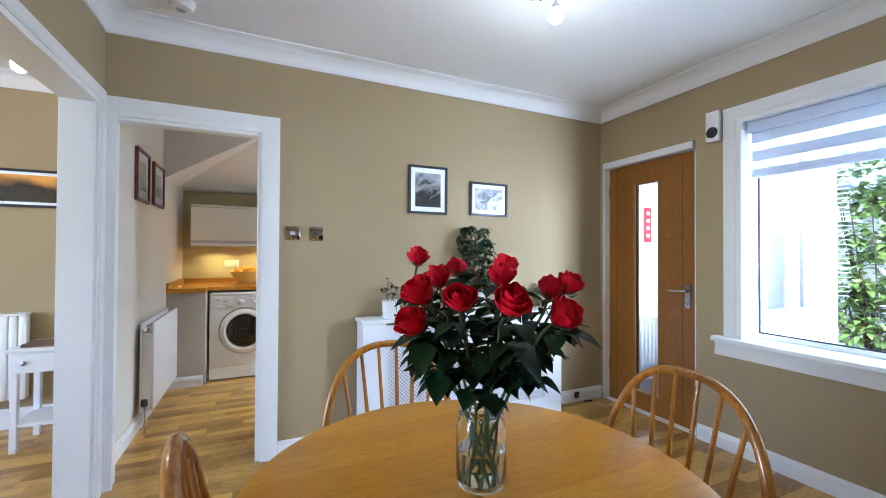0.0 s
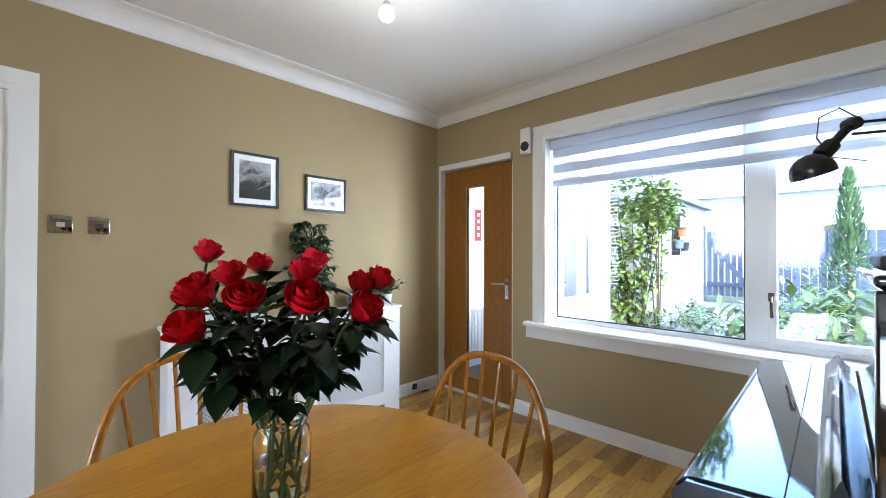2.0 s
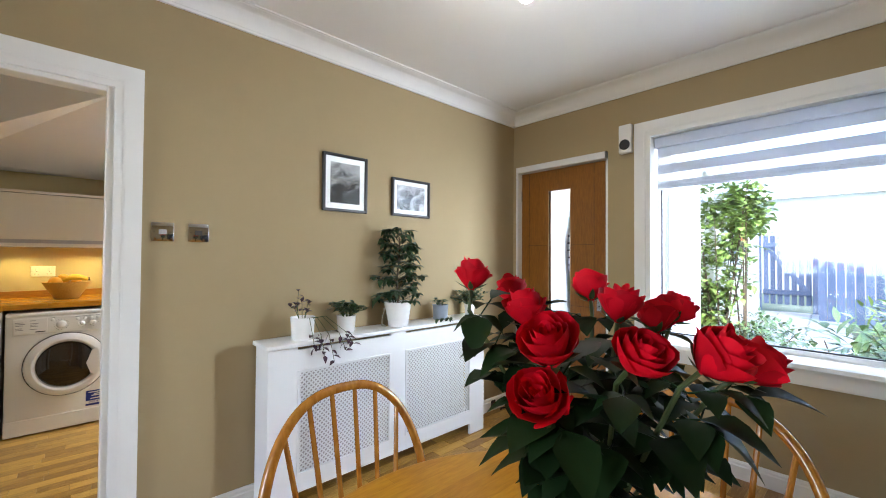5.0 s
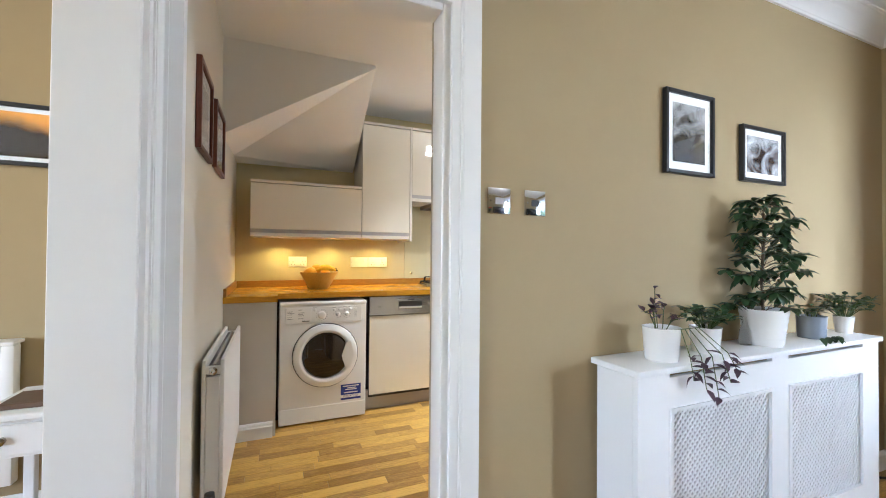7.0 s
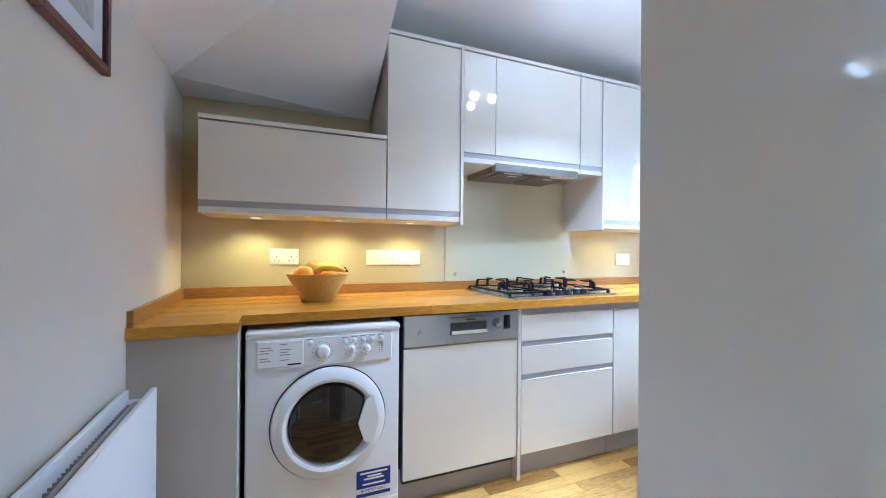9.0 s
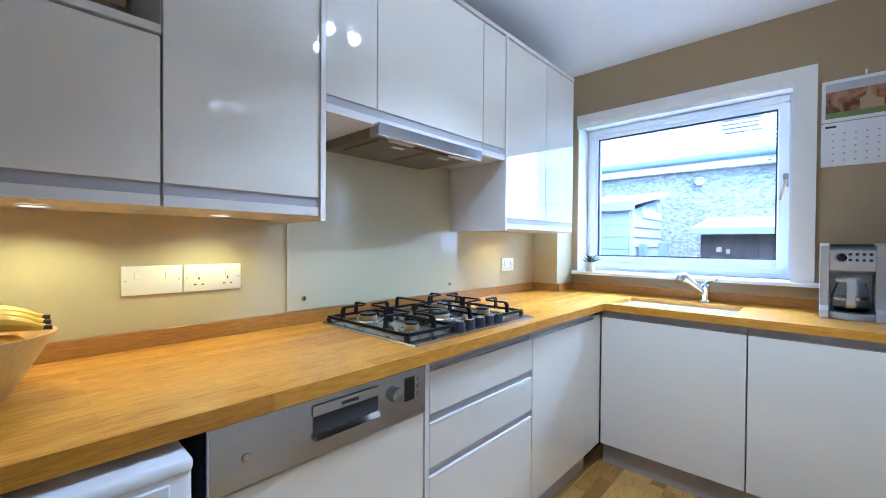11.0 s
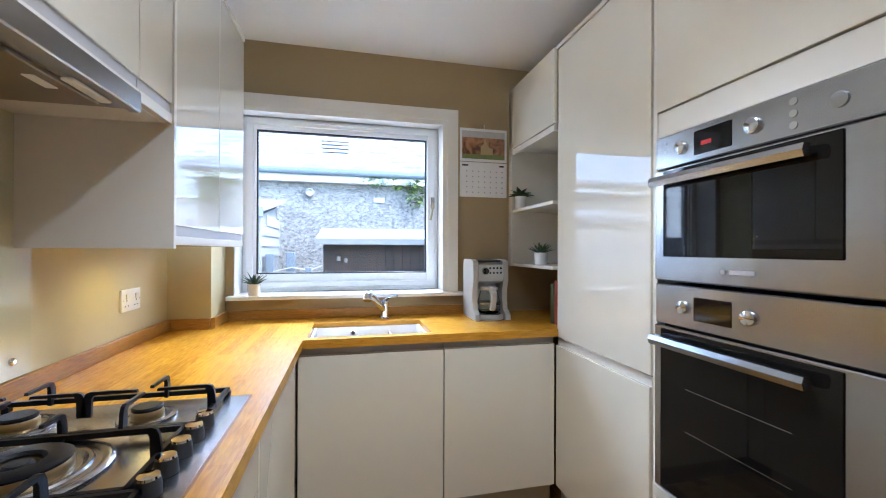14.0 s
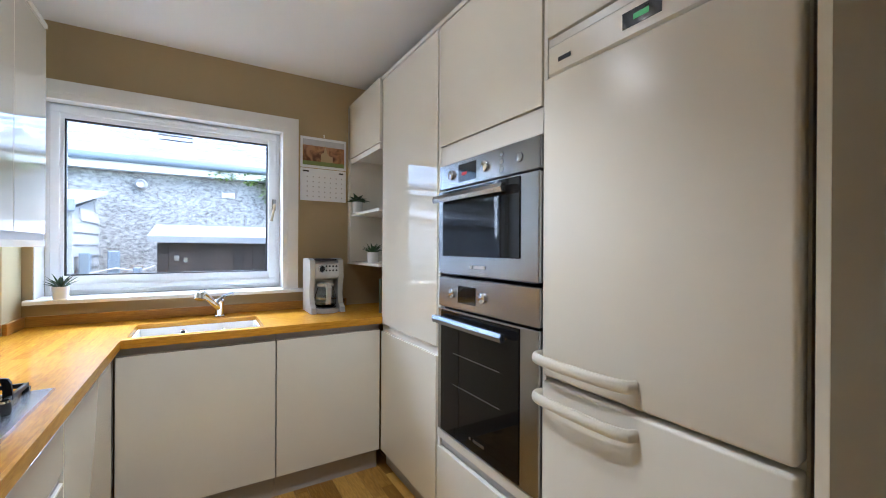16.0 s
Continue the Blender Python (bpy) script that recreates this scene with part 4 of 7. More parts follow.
for x0 in (0.057, 0.197):
    s = thing("wall_switch", (x0 + 0.043, PW, 1.323), "polished chrome switch plate on the wall", "switch", "chrome wall plates")
    box("plate", (x0, x0 + 0.086, PW - 0.007, PW, 1.323, 1.409), CHROME, s, 0.003, 2)
    box("rocker", (x0 + 0.028, x0 + 0.058, PW - 0.0095, PW - 0.007, 1.355, 1.377), CHANNEL if x0 < 0.1 else RUBBER, s, 0.001)
    for dx in (0.012, 0.074):
        lathe("screw", [(0.003, 0), (0.003, 0.0012)], (x0 + dx, PW - 0.007, 1.366), STEEL, s, 10, (0, -1, 0))

alarm = thing("smoke_alarm", (-0.45, 2.24, 2.46), "round white smoke alarm on the ceiling", "smoke alarm")
lathe("body", [(0.06, 0.04), (0.058, 0.015), (0.045, 0.0), (0.02, -0.004), (0.0, -0.004)], (-0.45, 2.24, 2.459), PLASTIC, alarm, 32)
lathe("grille", [(0.022, 0), (0.020, -0.005), (0, -0.006)], (-0.45, 2.24, 2.455), CHANNEL, alarm, 20)

BULB = material("lit_crackle_glass", (1.0, 0.95, 0.85), 0.3, emit=((1.0, 0.78, 0.45), 0.075), vary=0.1, scale=60)


def ceiling_light(name, x, y, ceiling, arms, label, power, drop=0.17, down=False):
    """A plate with curved chrome arms, each ending in a lit crackle-glass globe. arms: (angle, reach)."""
    t = thing(name, (x, y, ceiling), label, "ceiling light")
    lathe("ceiling_plate", [(0.055, 0), (0.055, -0.012), (0.03, -0.025), (0.0, -0.026)], (x, y, ceiling - 0.001), CHROME, t, 32)
    for ang, reach in arms:
        c, s = math.cos(radians(ang)), math.sin(radians(ang))
        ex, ey, ez = x + c * reach, y + s * reach, ceiling - drop
        tube("arm", [(x, y, ceiling - 0.02), (x + c * reach * 0.3, y + s * reach * 0.3, ceiling - 0.07), (x + c * reach * 0.75, y + s * reach * 0.75, ceiling - 0.05), (ex, ey, ceiling - 0.09), (ex, ey, ez + 0.05)], 0.006, CHROME, t)
        lathe("lamp_holder", [(0.012, 0.05), (0.02, 0.035), (0.02, 0.025)], (ex, ey, ez), CHROME, t, 20)
        n = 14
        lathe("globe", [(0.036 * math.sin(math.pi * (0.06 + 0.90 * i / n)), 0.036 * math.cos(math.pi * (0.06 + 0.90 * i / n))) for i in range(n + 1)], (ex, ey, ez), BULB, t, 24, label="lit round crackle-glass shade")
        if down:
            lamp("ceiling_bulb", "SPOT", pose(ex, ey, ez - 0.055), power * 1.3, (1.0, 0.96, 0.90), 0.03, spot=116)
            lamp("ceiling_bulb", "POINT", pose(ex, ey, ez - 0.05), power * 0.13, (1.0, 0.95, 0.88), 0.03)
            continue
        lamp("ceiling_bulb", "POINT", pose(ex, ey, ez - 0.055), power, (1.0, 0.90, 0.76), 0.03)
    return t


ceiling_light("ceiling_light", 1.10, 1.44, CD, [(270, 0.155)], "chrome ceiling light with a lit glass globe", 0.8, 0.20)
ceiling_light("kitchen_ceiling_light", 1.0, 3.90, CK, [(130, 0.11), (50, 0.12), (270, 0.12)], "chrome three-arm kitchen ceiling light", 1.8, 0.10, True)
ceiling_light("living_ceiling_light", -1.30, 2.55, CD, [(20, 0.12), (290, 0.2), (160, 0.15)], "cream and chrome living room ceiling light", 0.3, 0.32)

outlet = thing("cable_outlet", (2.36, PW - 0.02, 0.05), "small black cable outlet on the skirting board", "socket")
box("plate", (2.335, 2.385, PW - 0.028, PW - 0.0185, 0.035, 0.085), RUBBER, outlet, 0.003)
lathe("jack", [(0.008, 0), (0.008, 0.006), (0.004, 0.007)], (2.36, PW - 0.028, 0.06), CHROME, outlet, 14, (0, -1, 0))
lead = thing("cable_plug", (2.44, PW - 0.05, 0.0), "short black lead lying on the floor", "cable")
tube("lead", [(2.41, PW - 0.06, 0.008), (2.44, PW - 0.05, 0.010), (2.48, PW - 0.07, 0.008)], 0.007, RUBBER, lead, 8)

# ---- dining room: radiator cover and plants ----
cover = thing("radiator_cover", (1.27, 2.43, 0), "white painted radiator cover with two lattice panels", "radiator cover")
RX0, RX1, RF, RZ = 0.500, 2.045, 2.335, 0.80
MDF = material("white_satin_paint", (0.80, 0.80, 0.80), 0.4, vary=0.015, scale=3, bump=0.05, bump_scale=90)
for x in (RX0, RX1 - 0.018):
    box("side_panel", (x, x + 0.018, RF + 0.018, PW - 0.02, 0, RZ), MDF, cover, 0.002)
front = boxes("front_frame", [(RX0, 0.645, RF, RF + 0.018, 0.0, RZ), (0.645, 1.90, RF, RF + 0.018, 0.685, RZ - 0.012), (0.645, 1.90, RF, RF + 0.018, 0.075, 0.16), (1.213, 1.322, RF, RF + 0.018, 0.16, 0.685), (1.90, RX1, RF, RF + 0.018, 0.0, RZ), (1.213, 1.322, RF, RF + 0.018, RZ - 0.012, RZ)], MDF, cover)
for x0, x1 in ((0.645, 1.213), (1.322, 1.90)):
    bm = bmesh.new()
    for d in ((x0, x0 + 0.012, 0.16, 0.685), (x1 - 0.012, x1, 0.16, 0.685), (x0 + 0.012, x1 - 0.012, 0.16, 0.172), (x0 + 0.012, x1 - 0.012, 0.673, 0.685)):
        add_box(bm, d[0], d[1], RF - 0.006, RF + 0.004, d[2], d[3])
    part("panel_moulding", bm, MDF, cover, smooth=False)
    # lattice of crossing laths
    verts, faces = [], []
    za, zb = 0.168, 0.677
    pitch, wd = 0.0245, 0.0052
    for sgn, yy in ((1, RF + 0.008), (-1, RF + 0.0105)):
        c = x0 - (zb - za)
        while c < x1 + (zb - za):
            pts = []
            t0, t1 = za, zb
            if sgn > 0:
                t0, t1 = max(za, za + (x0 - c)), min(zb, za + (x1 - c))
            else:
                t0, t1 = max(za, zb - (x1 - c)), min(zb, zb - (x0 - c))
            if t1 - t0 > 0.004:
                f = (lambda zz: c + (zz - za)) if sgn > 0 else (lambda zz: c + (zb - zz))
                n = len(verts)
                for zz in (t0, t1):
                    for dx in (-wd, wd):
                        for dy in (0, 0.0022):
                            verts.append((f(zz) + dx - 1.27, yy + dy - 2.43, zz))
                faces += [tuple(n + i for i in q) for q in ((0, 2, 6, 4), (1, 5, 7, 3), (0, 4, 5, 1), (2, 3, 7, 6))]
            c += pitch
    me = bpy.data.meshes.new("lattice")
    me.from_pydata(verts, [], faces)
    me.materials.append(MDF)
    lat = new("lattice", me)
    lat.parent = cover
    tagged(lat, "white fine diamond lattice", kind="stuff")
# grey sheet standing in for the shade behind the lattice
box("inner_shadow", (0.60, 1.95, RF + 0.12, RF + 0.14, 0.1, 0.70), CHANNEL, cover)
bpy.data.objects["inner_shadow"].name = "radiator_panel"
box("top_board", (RX0 - 0.012, RX1 + 0.012, RF - 0.014, PW - 0.001, RZ + 0.004, RZ + 0.026), MDF, cover, 0.004, 2)
for x in (RX0 + 0.05, 1.25, RX1 - 0.08):
    box("top_batten", (x, x + 0.03, RF + 0.03, PW - 0.03, RZ - 0.01, RZ + 0.004), MDF, cover)
RT = RZ + 0.026

LEAF = material("dark_green_leaf", (0.028, 0.065, 0.022), 0.42, vary=0.3, scale=14, island=0.35)
IVYLEAF = material("variegated_leaf", (0.09, 0.13, 0.06), 0.45, vary=0.3, scale=25, island=0.4)
PURPLE = material("purple_leaf", (0.05, 0.02, 0.035), 0.45, vary=0.3, scale=20, island=0.3)
STEM = material("green_stem", (0.07, 0.10, 0.03), 0.5, vary=0.2, scale=20)
BARK = material("brown_stem", (0.10, 0.07, 0.04), 0.7, vary=0.2, scale=30, bump=0.3)
SOIL = material("potting_soil", (0.03, 0.02, 0.014), 0.95, vary=0.4, scale=60, bump=0.6, bump_scale=80)


def add_leaf(bm, base, way, up, length, width, droop=0.25, cup=0.15):
    """A pointed oval leaf, folded along its midrib and drooping at the tip."""
    way, up = Vector(way).normalized(), Vector(up).normalized()
    side = way.cross(up)
    side = side.normalized() if side.length > 1e-4 else Vector((1, 0, 0))
    up = side.cross(way)
    prof = (0.06, 0.62, 1.0, 0.86, 0.5, 0.02)
    rows = []
    for i, w in enumerate(prof):
        t = i / (len(prof) - 1)
        c = Vector(base) + way * (length * t) - up * (droop * length * t * t)
        e = side * (width / 2 * w)
        l = up * (cup * width * w)
        rows.append((bm.verts.new(c - e + l), bm.verts.new(c), bm.verts.new(c + e + l)))
    for a, b in zip(rows, rows[1:]):
        bm.faces.new((a[0], a[1], b[1], b[0]))
        bm.faces.new((a[1], a[2], b[2], b[1]))


def rnd_dir(rng, lift=0.3):
    a = rng.uniform(0, 2 * math.pi)
    z = rng.uniform(-0.5, 1.0) * 0.7 + lift
    return Vector((math.cos(a), math.sin(a), z)).normalized()


def pot(t, x, y, z, r, h, mat, flare=0.85, rib=0):
    prof = [(r * flare * 0.98, 0.0), (r * flare, 0.004)]
    n = 10
    for i in range(n + 1):
        f = i / n
        prof.append((r * (flare + (1 - flare) * f) + (0.0018 * (i % 2) if rib else 0), h * f * 0.97 + 0.004))
    prof += [(r + 0.002, h), (r - 0.004, h), (r - 0.007, h - 0.018)]
    lathe("pot", prof, (x, y, z), mat, t, 32, cap=True)
    lathe("soil", [(r - 0.008, -0.004), (r * 0.4, 0.003), (0.0005, 0.004)], (x, y, z + h - 0.016), SOIL, t, 20)


def small_plant(name, label, x, y, z, r, h, potmat, n, spread, rise, leaf, leafmat, seed, flare=0.85, rib=0, trail=None, category="potted plant"):
    rng = random.Random(seed)
    t = thing(name, (x, y, z), label, category, "potted plants")
    pot(t, x, y, z, r, h, potmat, flare, rib)
    top = z + h - 0.01
    bms, bml = bmesh.new(), bmesh.new()
    for i in range(n):
        a = rng.uniform(0, 2 * math.pi)
        reach, up = spread * rng.uniform(0.3, 1), rise * rng.uniform(0.4, 1)
        p0 = Vector((x + 0.3 * r * math.cos(a), y + 0.3 * r * math.sin(a), top))
        p2 = Vector((x + reach * math.cos(a), min(PW - 0.02, y + reach * math.sin(a)), top + up))
        p1 = (p0 + p2) / 2 + Vector((0, 0, up * 0.35))
        add_tube(bms, [p0, p1, p2], 0.0018, 5)
        for f in (0.35, 0.55, 0.75, 0.9, 1.0):
            q = p0.lerp(p1, f * 2) if f < 0.5 else p1.lerp(p2, f * 2 - 1)
            add_leaf(bml, q, rnd_dir(rng), (0, 0, 1), leaf * rng.uniform(0.7, 1.2), leaf * rng.uniform(0.45, 0.6), rng.uniform(0.1, 0.5))
    part("stalkwork", bms, STEM, t)
    part("leaves", bml, leafmat, t)
    return t


CERAMIC = material("white_glazed_ceramic", (0.80, 0.79, 0.77), 0.18, vary=0.02, scale=10)
GREYPOT = material("blue_grey_pot", (0.22, 0.25, 0.30), 0.4, vary=0.05, scale=15)

# tall umbrella plant
rng = random.Random(5)
tree = thing("umbrella_plant", (1.36, 2.425, RT), "bushy umbrella plant in a ribbed white pot", "potted plant", "potted plants")
pot(tree, 1.36, 2.425, RT, 0.086, 0.15, CERAMIC, 0.78, 1)
bms, bml = bmesh.new(), bmesh.new()
add_tube(bms, [(1.36, 2.425, RT + 0.13), (1.355, 2.43, RT + 0.28), (1.37, 2.425, RT + 0.45), (1.375, 2.43, RT + 0.55)], 0.007, 8, 0.004)
part("trunk", bms, BARK, tree)
bms = bmesh.new()
for i in range(66):
    h = RT + 0.15 + 0.45 * (i + rng.random()) / 66
    a = i * 2.4 + rng.uniform(-0.3, 0.3)
    f = (h - RT) / 0.6
    reach = 0.165 * (1.15 - 0.55 * f) * rng.uniform(0.55, 1.1)
    p0 = Vector((1.365, 2.427, h - 0.03))
    p1 = Vector((1.365 + reach * math.cos(a), min(PW - 0.03, 2.427 + 0.75 * reach * math.sin(a)), h + rng.uniform(-0.035, 0.04)))
    add_tube(bms, [p0, (p0 + p1) / 2 + Vector((0, 0, 0.012)), p1], 0.0016, 5)
    k = rng.randint(6, 8)
    for j in range(k):
        b2 = 2 * math.pi * j / k + rng.uniform(-0.2, 0.2)
        add_leaf(bml, p1, (math.cos(b2), math.sin(b2), rng.uniform(-0.7, 0.4)), (0, 0, 1), rng.uniform(0.042, 0.072), rng.uniform(0.026, 0.038), rng.uniform(0.1, 0.6))
part("twigwork", bms, BARK, tree)
part("leaves", bml, LEAF, tree)
tree.location.x -= 0.035

pl = small_plant("trailing_plant", "trailing purple-leaved plant in a white pot", 0.70, 2.41, RT, 0.062, 0.115, CERAMIC, 5, 0.07, 0.09, 0.04, PURPLE, 11, 0.88)
rng = random.Random(3)
bms, bml = bmesh.new(), bmesh.new()
for sx, sy, ln in ((0.05, -0.08, 0.11), (0.09, -0.09, 0.14), (0.01, -0.07, 0.08), (0.15, -0.085, 0.10), (0.19, -0.08, 0.07)):
    pts = [Vector((0.69 + sx * 0.25, 2.375, RT + 0.108)), Vector((0.70 + sx * 0.5, 2.34, RT + 0.118)), Vector((0.70 + sx, 2.41 + sy - 0.03, RT + 0.03)), Vector((0.71 + sx * 1.2, 2.41 + sy - 0.035, RT + 0.03 - ln))]
    add_tube(bms, pts, 0.0016, 5)
    for k in range(6):
        q = pts[2].lerp(pts[3], k / 5)
        add_leaf(bml, q, rnd_dir(rng, -0.2) + Vector((0, -0.5, 0)), (0, -0.3, 1), rng.uniform(0.03, 0.05), rng.uniform(0.018, 0.026), 0.4)
add_tube(bms, [(0.68, 2.42, RT + 0.1), (0.675, 2.42, RT + 0.18), (0.68, 2.42, RT + 0.25)], 0.0016, 5)
for k in range(5):
    add_leaf(bml, (0.678, 2.42, RT + 0.17 + k * 0.02), rnd_dir(rng, 0.3), (0, 0, 1), 0.035, 0.018, 0.5)
part("trailing_stalkwork", bms, STEM, pl)
part("trailing_leaves", bml, PURPLE, pl)
small_plant("potted_plant", "small leafy plant in a white pot", 0.966, 2.43, RT, 0.055, 0.095, CERAMIC, 26, 0.105, 0.085, 0.045, LEAF, 12)
pl = small_plant("potted_plant", "small plant with drooping leaves in a blue-grey pot", 1.695, 2.43, RT, 0.055, 0.10, GREYPOT, 6, 0.06, 0.05, 0.04, LEAF, 13, 0.92)
rng = random.Random(8)
bml = bmesh.new()
for k in range(6):
    add_leaf(bml, (1.60 + 0.025 * k, 2.35, RT + 0.02), (rng.uniform(-1, 1), -0.4, -0.1), (0, 0, 1), 0.06, 0.026, 0.3)
part("fallen_leaves", bml, LEAF, pl)
small_plant("potted_plant", "spreading green plant in a small white pot", 2.0, 2.44, RT, 0.04, 0.08, CERAMIC, 34, 0.185, 0.11, 0.042, LEAF, 14, 0.8)
bot = thing("small_bottle", (1.245, 2.45, RT), "small clear bottle with a sprig", "bottle")
lathe("bottle", [(0.022, 0), (0.024, 0.01), (0.020, 0.06), (0.009, 0.09), (0.009, 0.115)], (1.245, 2.45, RT), JAR, bot, 20)

# ---- dining room: table, chairs, roses ----
TX, TY, TZ, TR = 0.357, 0.655, 0.75, 0.50
table = thing("dining_table", (TX, TY, 0), "round honey-coloured wooden pedestal dining table", "table")
lathe("tabletop", [(TR - 0.03, -0.024), (TR - 0.008, -0.018), (TR, -0.009), (TR - 0.003, -0.002), (TR - 0.010, 0.0), (0.002, 0.0)], (TX, TY, TZ), TABLEWOOD, table, 96)
lathe("pedestal", [(0.06, 0.08), (0.075, 0.12), (0.045, 0.2), (0.055, 0.35), (0.038, 0.5), (0.06, 0.62), (0.13, 0.70), (0.13, 0.726)], (TX, TY, 0), CHAIRWOOD, table, 32)
for k in range(4):
    a = math.pi / 4 + k * math.pi / 2
    tube("foot", [(TX + r * math.cos(a), TY + r * math.sin(a), z) for r, z in ((0.03, 0.17), (0.14, 0.14), (0.26, 0.06), (0.36, 0.022))], 0.026, CHAIRWOOD, table, 10, 0.02)


def hoop_chair(at, turn, label):
    """A stick-back chair with a bent hoop; its front looks along local +y."""
    c = thing("dining_chair", (0, 0, 0), label, "chair", "chairs round the table")
    bm = bmesh.new()
    n = 36
    prof = ((0.90, 0.418), (0.985, 0.424), (1.0, 0.436), (0.98, 0.448), (0.80, 0.444), (0.002, 0.438))
    rings = []
    for s, z in prof:
        ring = []
        for i in range(n):
            a = 2 * math.pi * i / n
            ca, sa = math.cos(a), math.sin(a)
            x = 0.215 * math.copysign(abs(ca) ** 0.75, ca)
            y = 0.205 * math.copysign(abs(sa) ** 0.75, sa)
            ring.append(bm.verts.new((x * s, y * s, z)))
        rings.append(ring)
    for p, q in zip(rings, rings[1:]):
        for i in range(n):
            bm.faces.new((p[i], p[(i + 1) % n], q[(i + 1) % n], q[i]))
    bm.faces.new(rings[0]), bm.faces.new(rings[-1])
    part("seat", bm, CHAIRWOOD, c)

    def hoop(t):
        """t from 0 to 1 along the bent hoop."""
        a = math.pi * t
        ca, sa = math.cos(a), math.sin(a)
        x = 0.245 * math.copysign(abs(ca) ** 0.80, ca)
        h = abs(sa) ** 0.72
        return Vector((x * (0.80 + 0.20 * min(1, h * 2.2)), -0.155 - 0.105 * h, 0.43 + 0.475 * h))
    tube("hoop", [hoop(i / 40) for i in range(41)], 0.0135, CHAIRWOOD, c, 12, flat=0.9)
    for k in range(6):
        u = -1 + 2 * (k + 0.5) / 6
        foot = Vector((0.135 * u, -0.172 + 0.02 * abs(u), 0.435))
        best = min((hoop(0.5 - 0.5 * s / 200 * (-1 if u < 0 else 1)) for s in range(200)), key=lambda p: abs(p.x - 0.200 * u))
        mid = (foot + best) / 2 + Vector((0, -0.006, 0))
        bm = bmesh.new()
        add_tube(bm, [foot, foot.lerp(mid, 0.5), mid, mid.lerp(best, 0.5), best], 0.0075, 8, 0.0062)
        part("spindle", bm, CHAIRWOOD, c)
    legs = []
    for sx in (-1, 1):
        for sy in (-1, 1):
            p, q = Vector((sx * 0.14, sy * 0.13, 0.425)), Vector((sx * 0.205, sy * 0.20, 0.0))
            bm = bmesh.new()
            for r0, r1, f0, f1 in ((0.013, 0.019, 0.0, 0.45), (0.019, 0.012, 0.45, 1.0)):
                add_tube(bm, [p.lerp(q, f0), p.lerp(q, f1)], r0, 10, r1)
            part("leg", bm, CHAIRWOOD, c)
            legs.append(p.lerp(q, 0.58))
    tube("stretcher", [legs[0], legs[1]], 0.010, CHAIRWOOD, c)
    tube("stretcher", [legs[2], legs[3]], 0.010, CHAIRWOOD, c)
    tube("stretcher", [(legs[0] + legs[1]) / 2, (legs[2] + legs[3]) / 2], 0.010, CHAIRWOOD, c)
    c.matrix_basis = pose(*at, 0, 0, turn)
    return c


chair = hoop_chair((0.362, 1.095, 0), 180, "honey beech hoop-back chair pushed in beside the radiator cover")
tagged(copy_thing(chair, pose(0.787, 0.655, 0, 0, 0, 90)), "honey beech hoop-back chair pushed in on the window side")
tagged(copy_thing(chair, pose(0.052, 0.735, 0, 0, 0, -84)), "honey beech hoop-back chair pushed in on the living room side")

JX, JY = 0.362, 0.648
jar = thing("glass_jar", (JX, JY, TZ), "clear glass preserving jar half full of water", "vase")
outer = [(0.036, 0.0), (0.044, 0.004), (0.048, 0.014), (0.048, 0.118), (0.045, 0.130), (0.040, 0.138), (0.040, 0.143), (0.0425, 0.146), (0.040, 0.149), (0.0425, 0.154), (0.040, 0.158), (0.041, 0.168)]
inner = [(0.037, 0.167), (0.0365, 0.14), (0.042, 0.128), (0.0448, 0.117), (0.0448, 0.016), (0.040, 0.008), (0.001, 0.007)]
outer, inner = [(r * 1.13, h * 1.05) for r, h in outer], [(r * 1.13, h * 1.05) for r, h in inner]
g = lathe("jar", outer + inner, (JX, JY, TZ + 0.001), JAR, jar, 48)
g.visible_shadow = False
wtr = glass("water", (0.95, 0.98, 0.96))
wtr.node_tree.nodes["Principled BSDF"].inputs["IOR"].default_value = 1.33
g = lathe("water", [(0.044, 0.011), (0.0499, 0.019), (0.0499, 0.078), (0.001, 0.078)], (JX, JY, TZ + 0.001), wtr, jar, 32)
g.visible_shadow = False

PETAL = material("red_rose_petal", (0.72, 0.004, 0.020), 0.6, spec=0.15, vary=0.2, scale=30, island=0.2)
ROSELEAF = material("rose_leaf", (0.012, 0.030, 0.008), 0.5, spec=0.2, vary=0.3, scale=30, island=0.4)


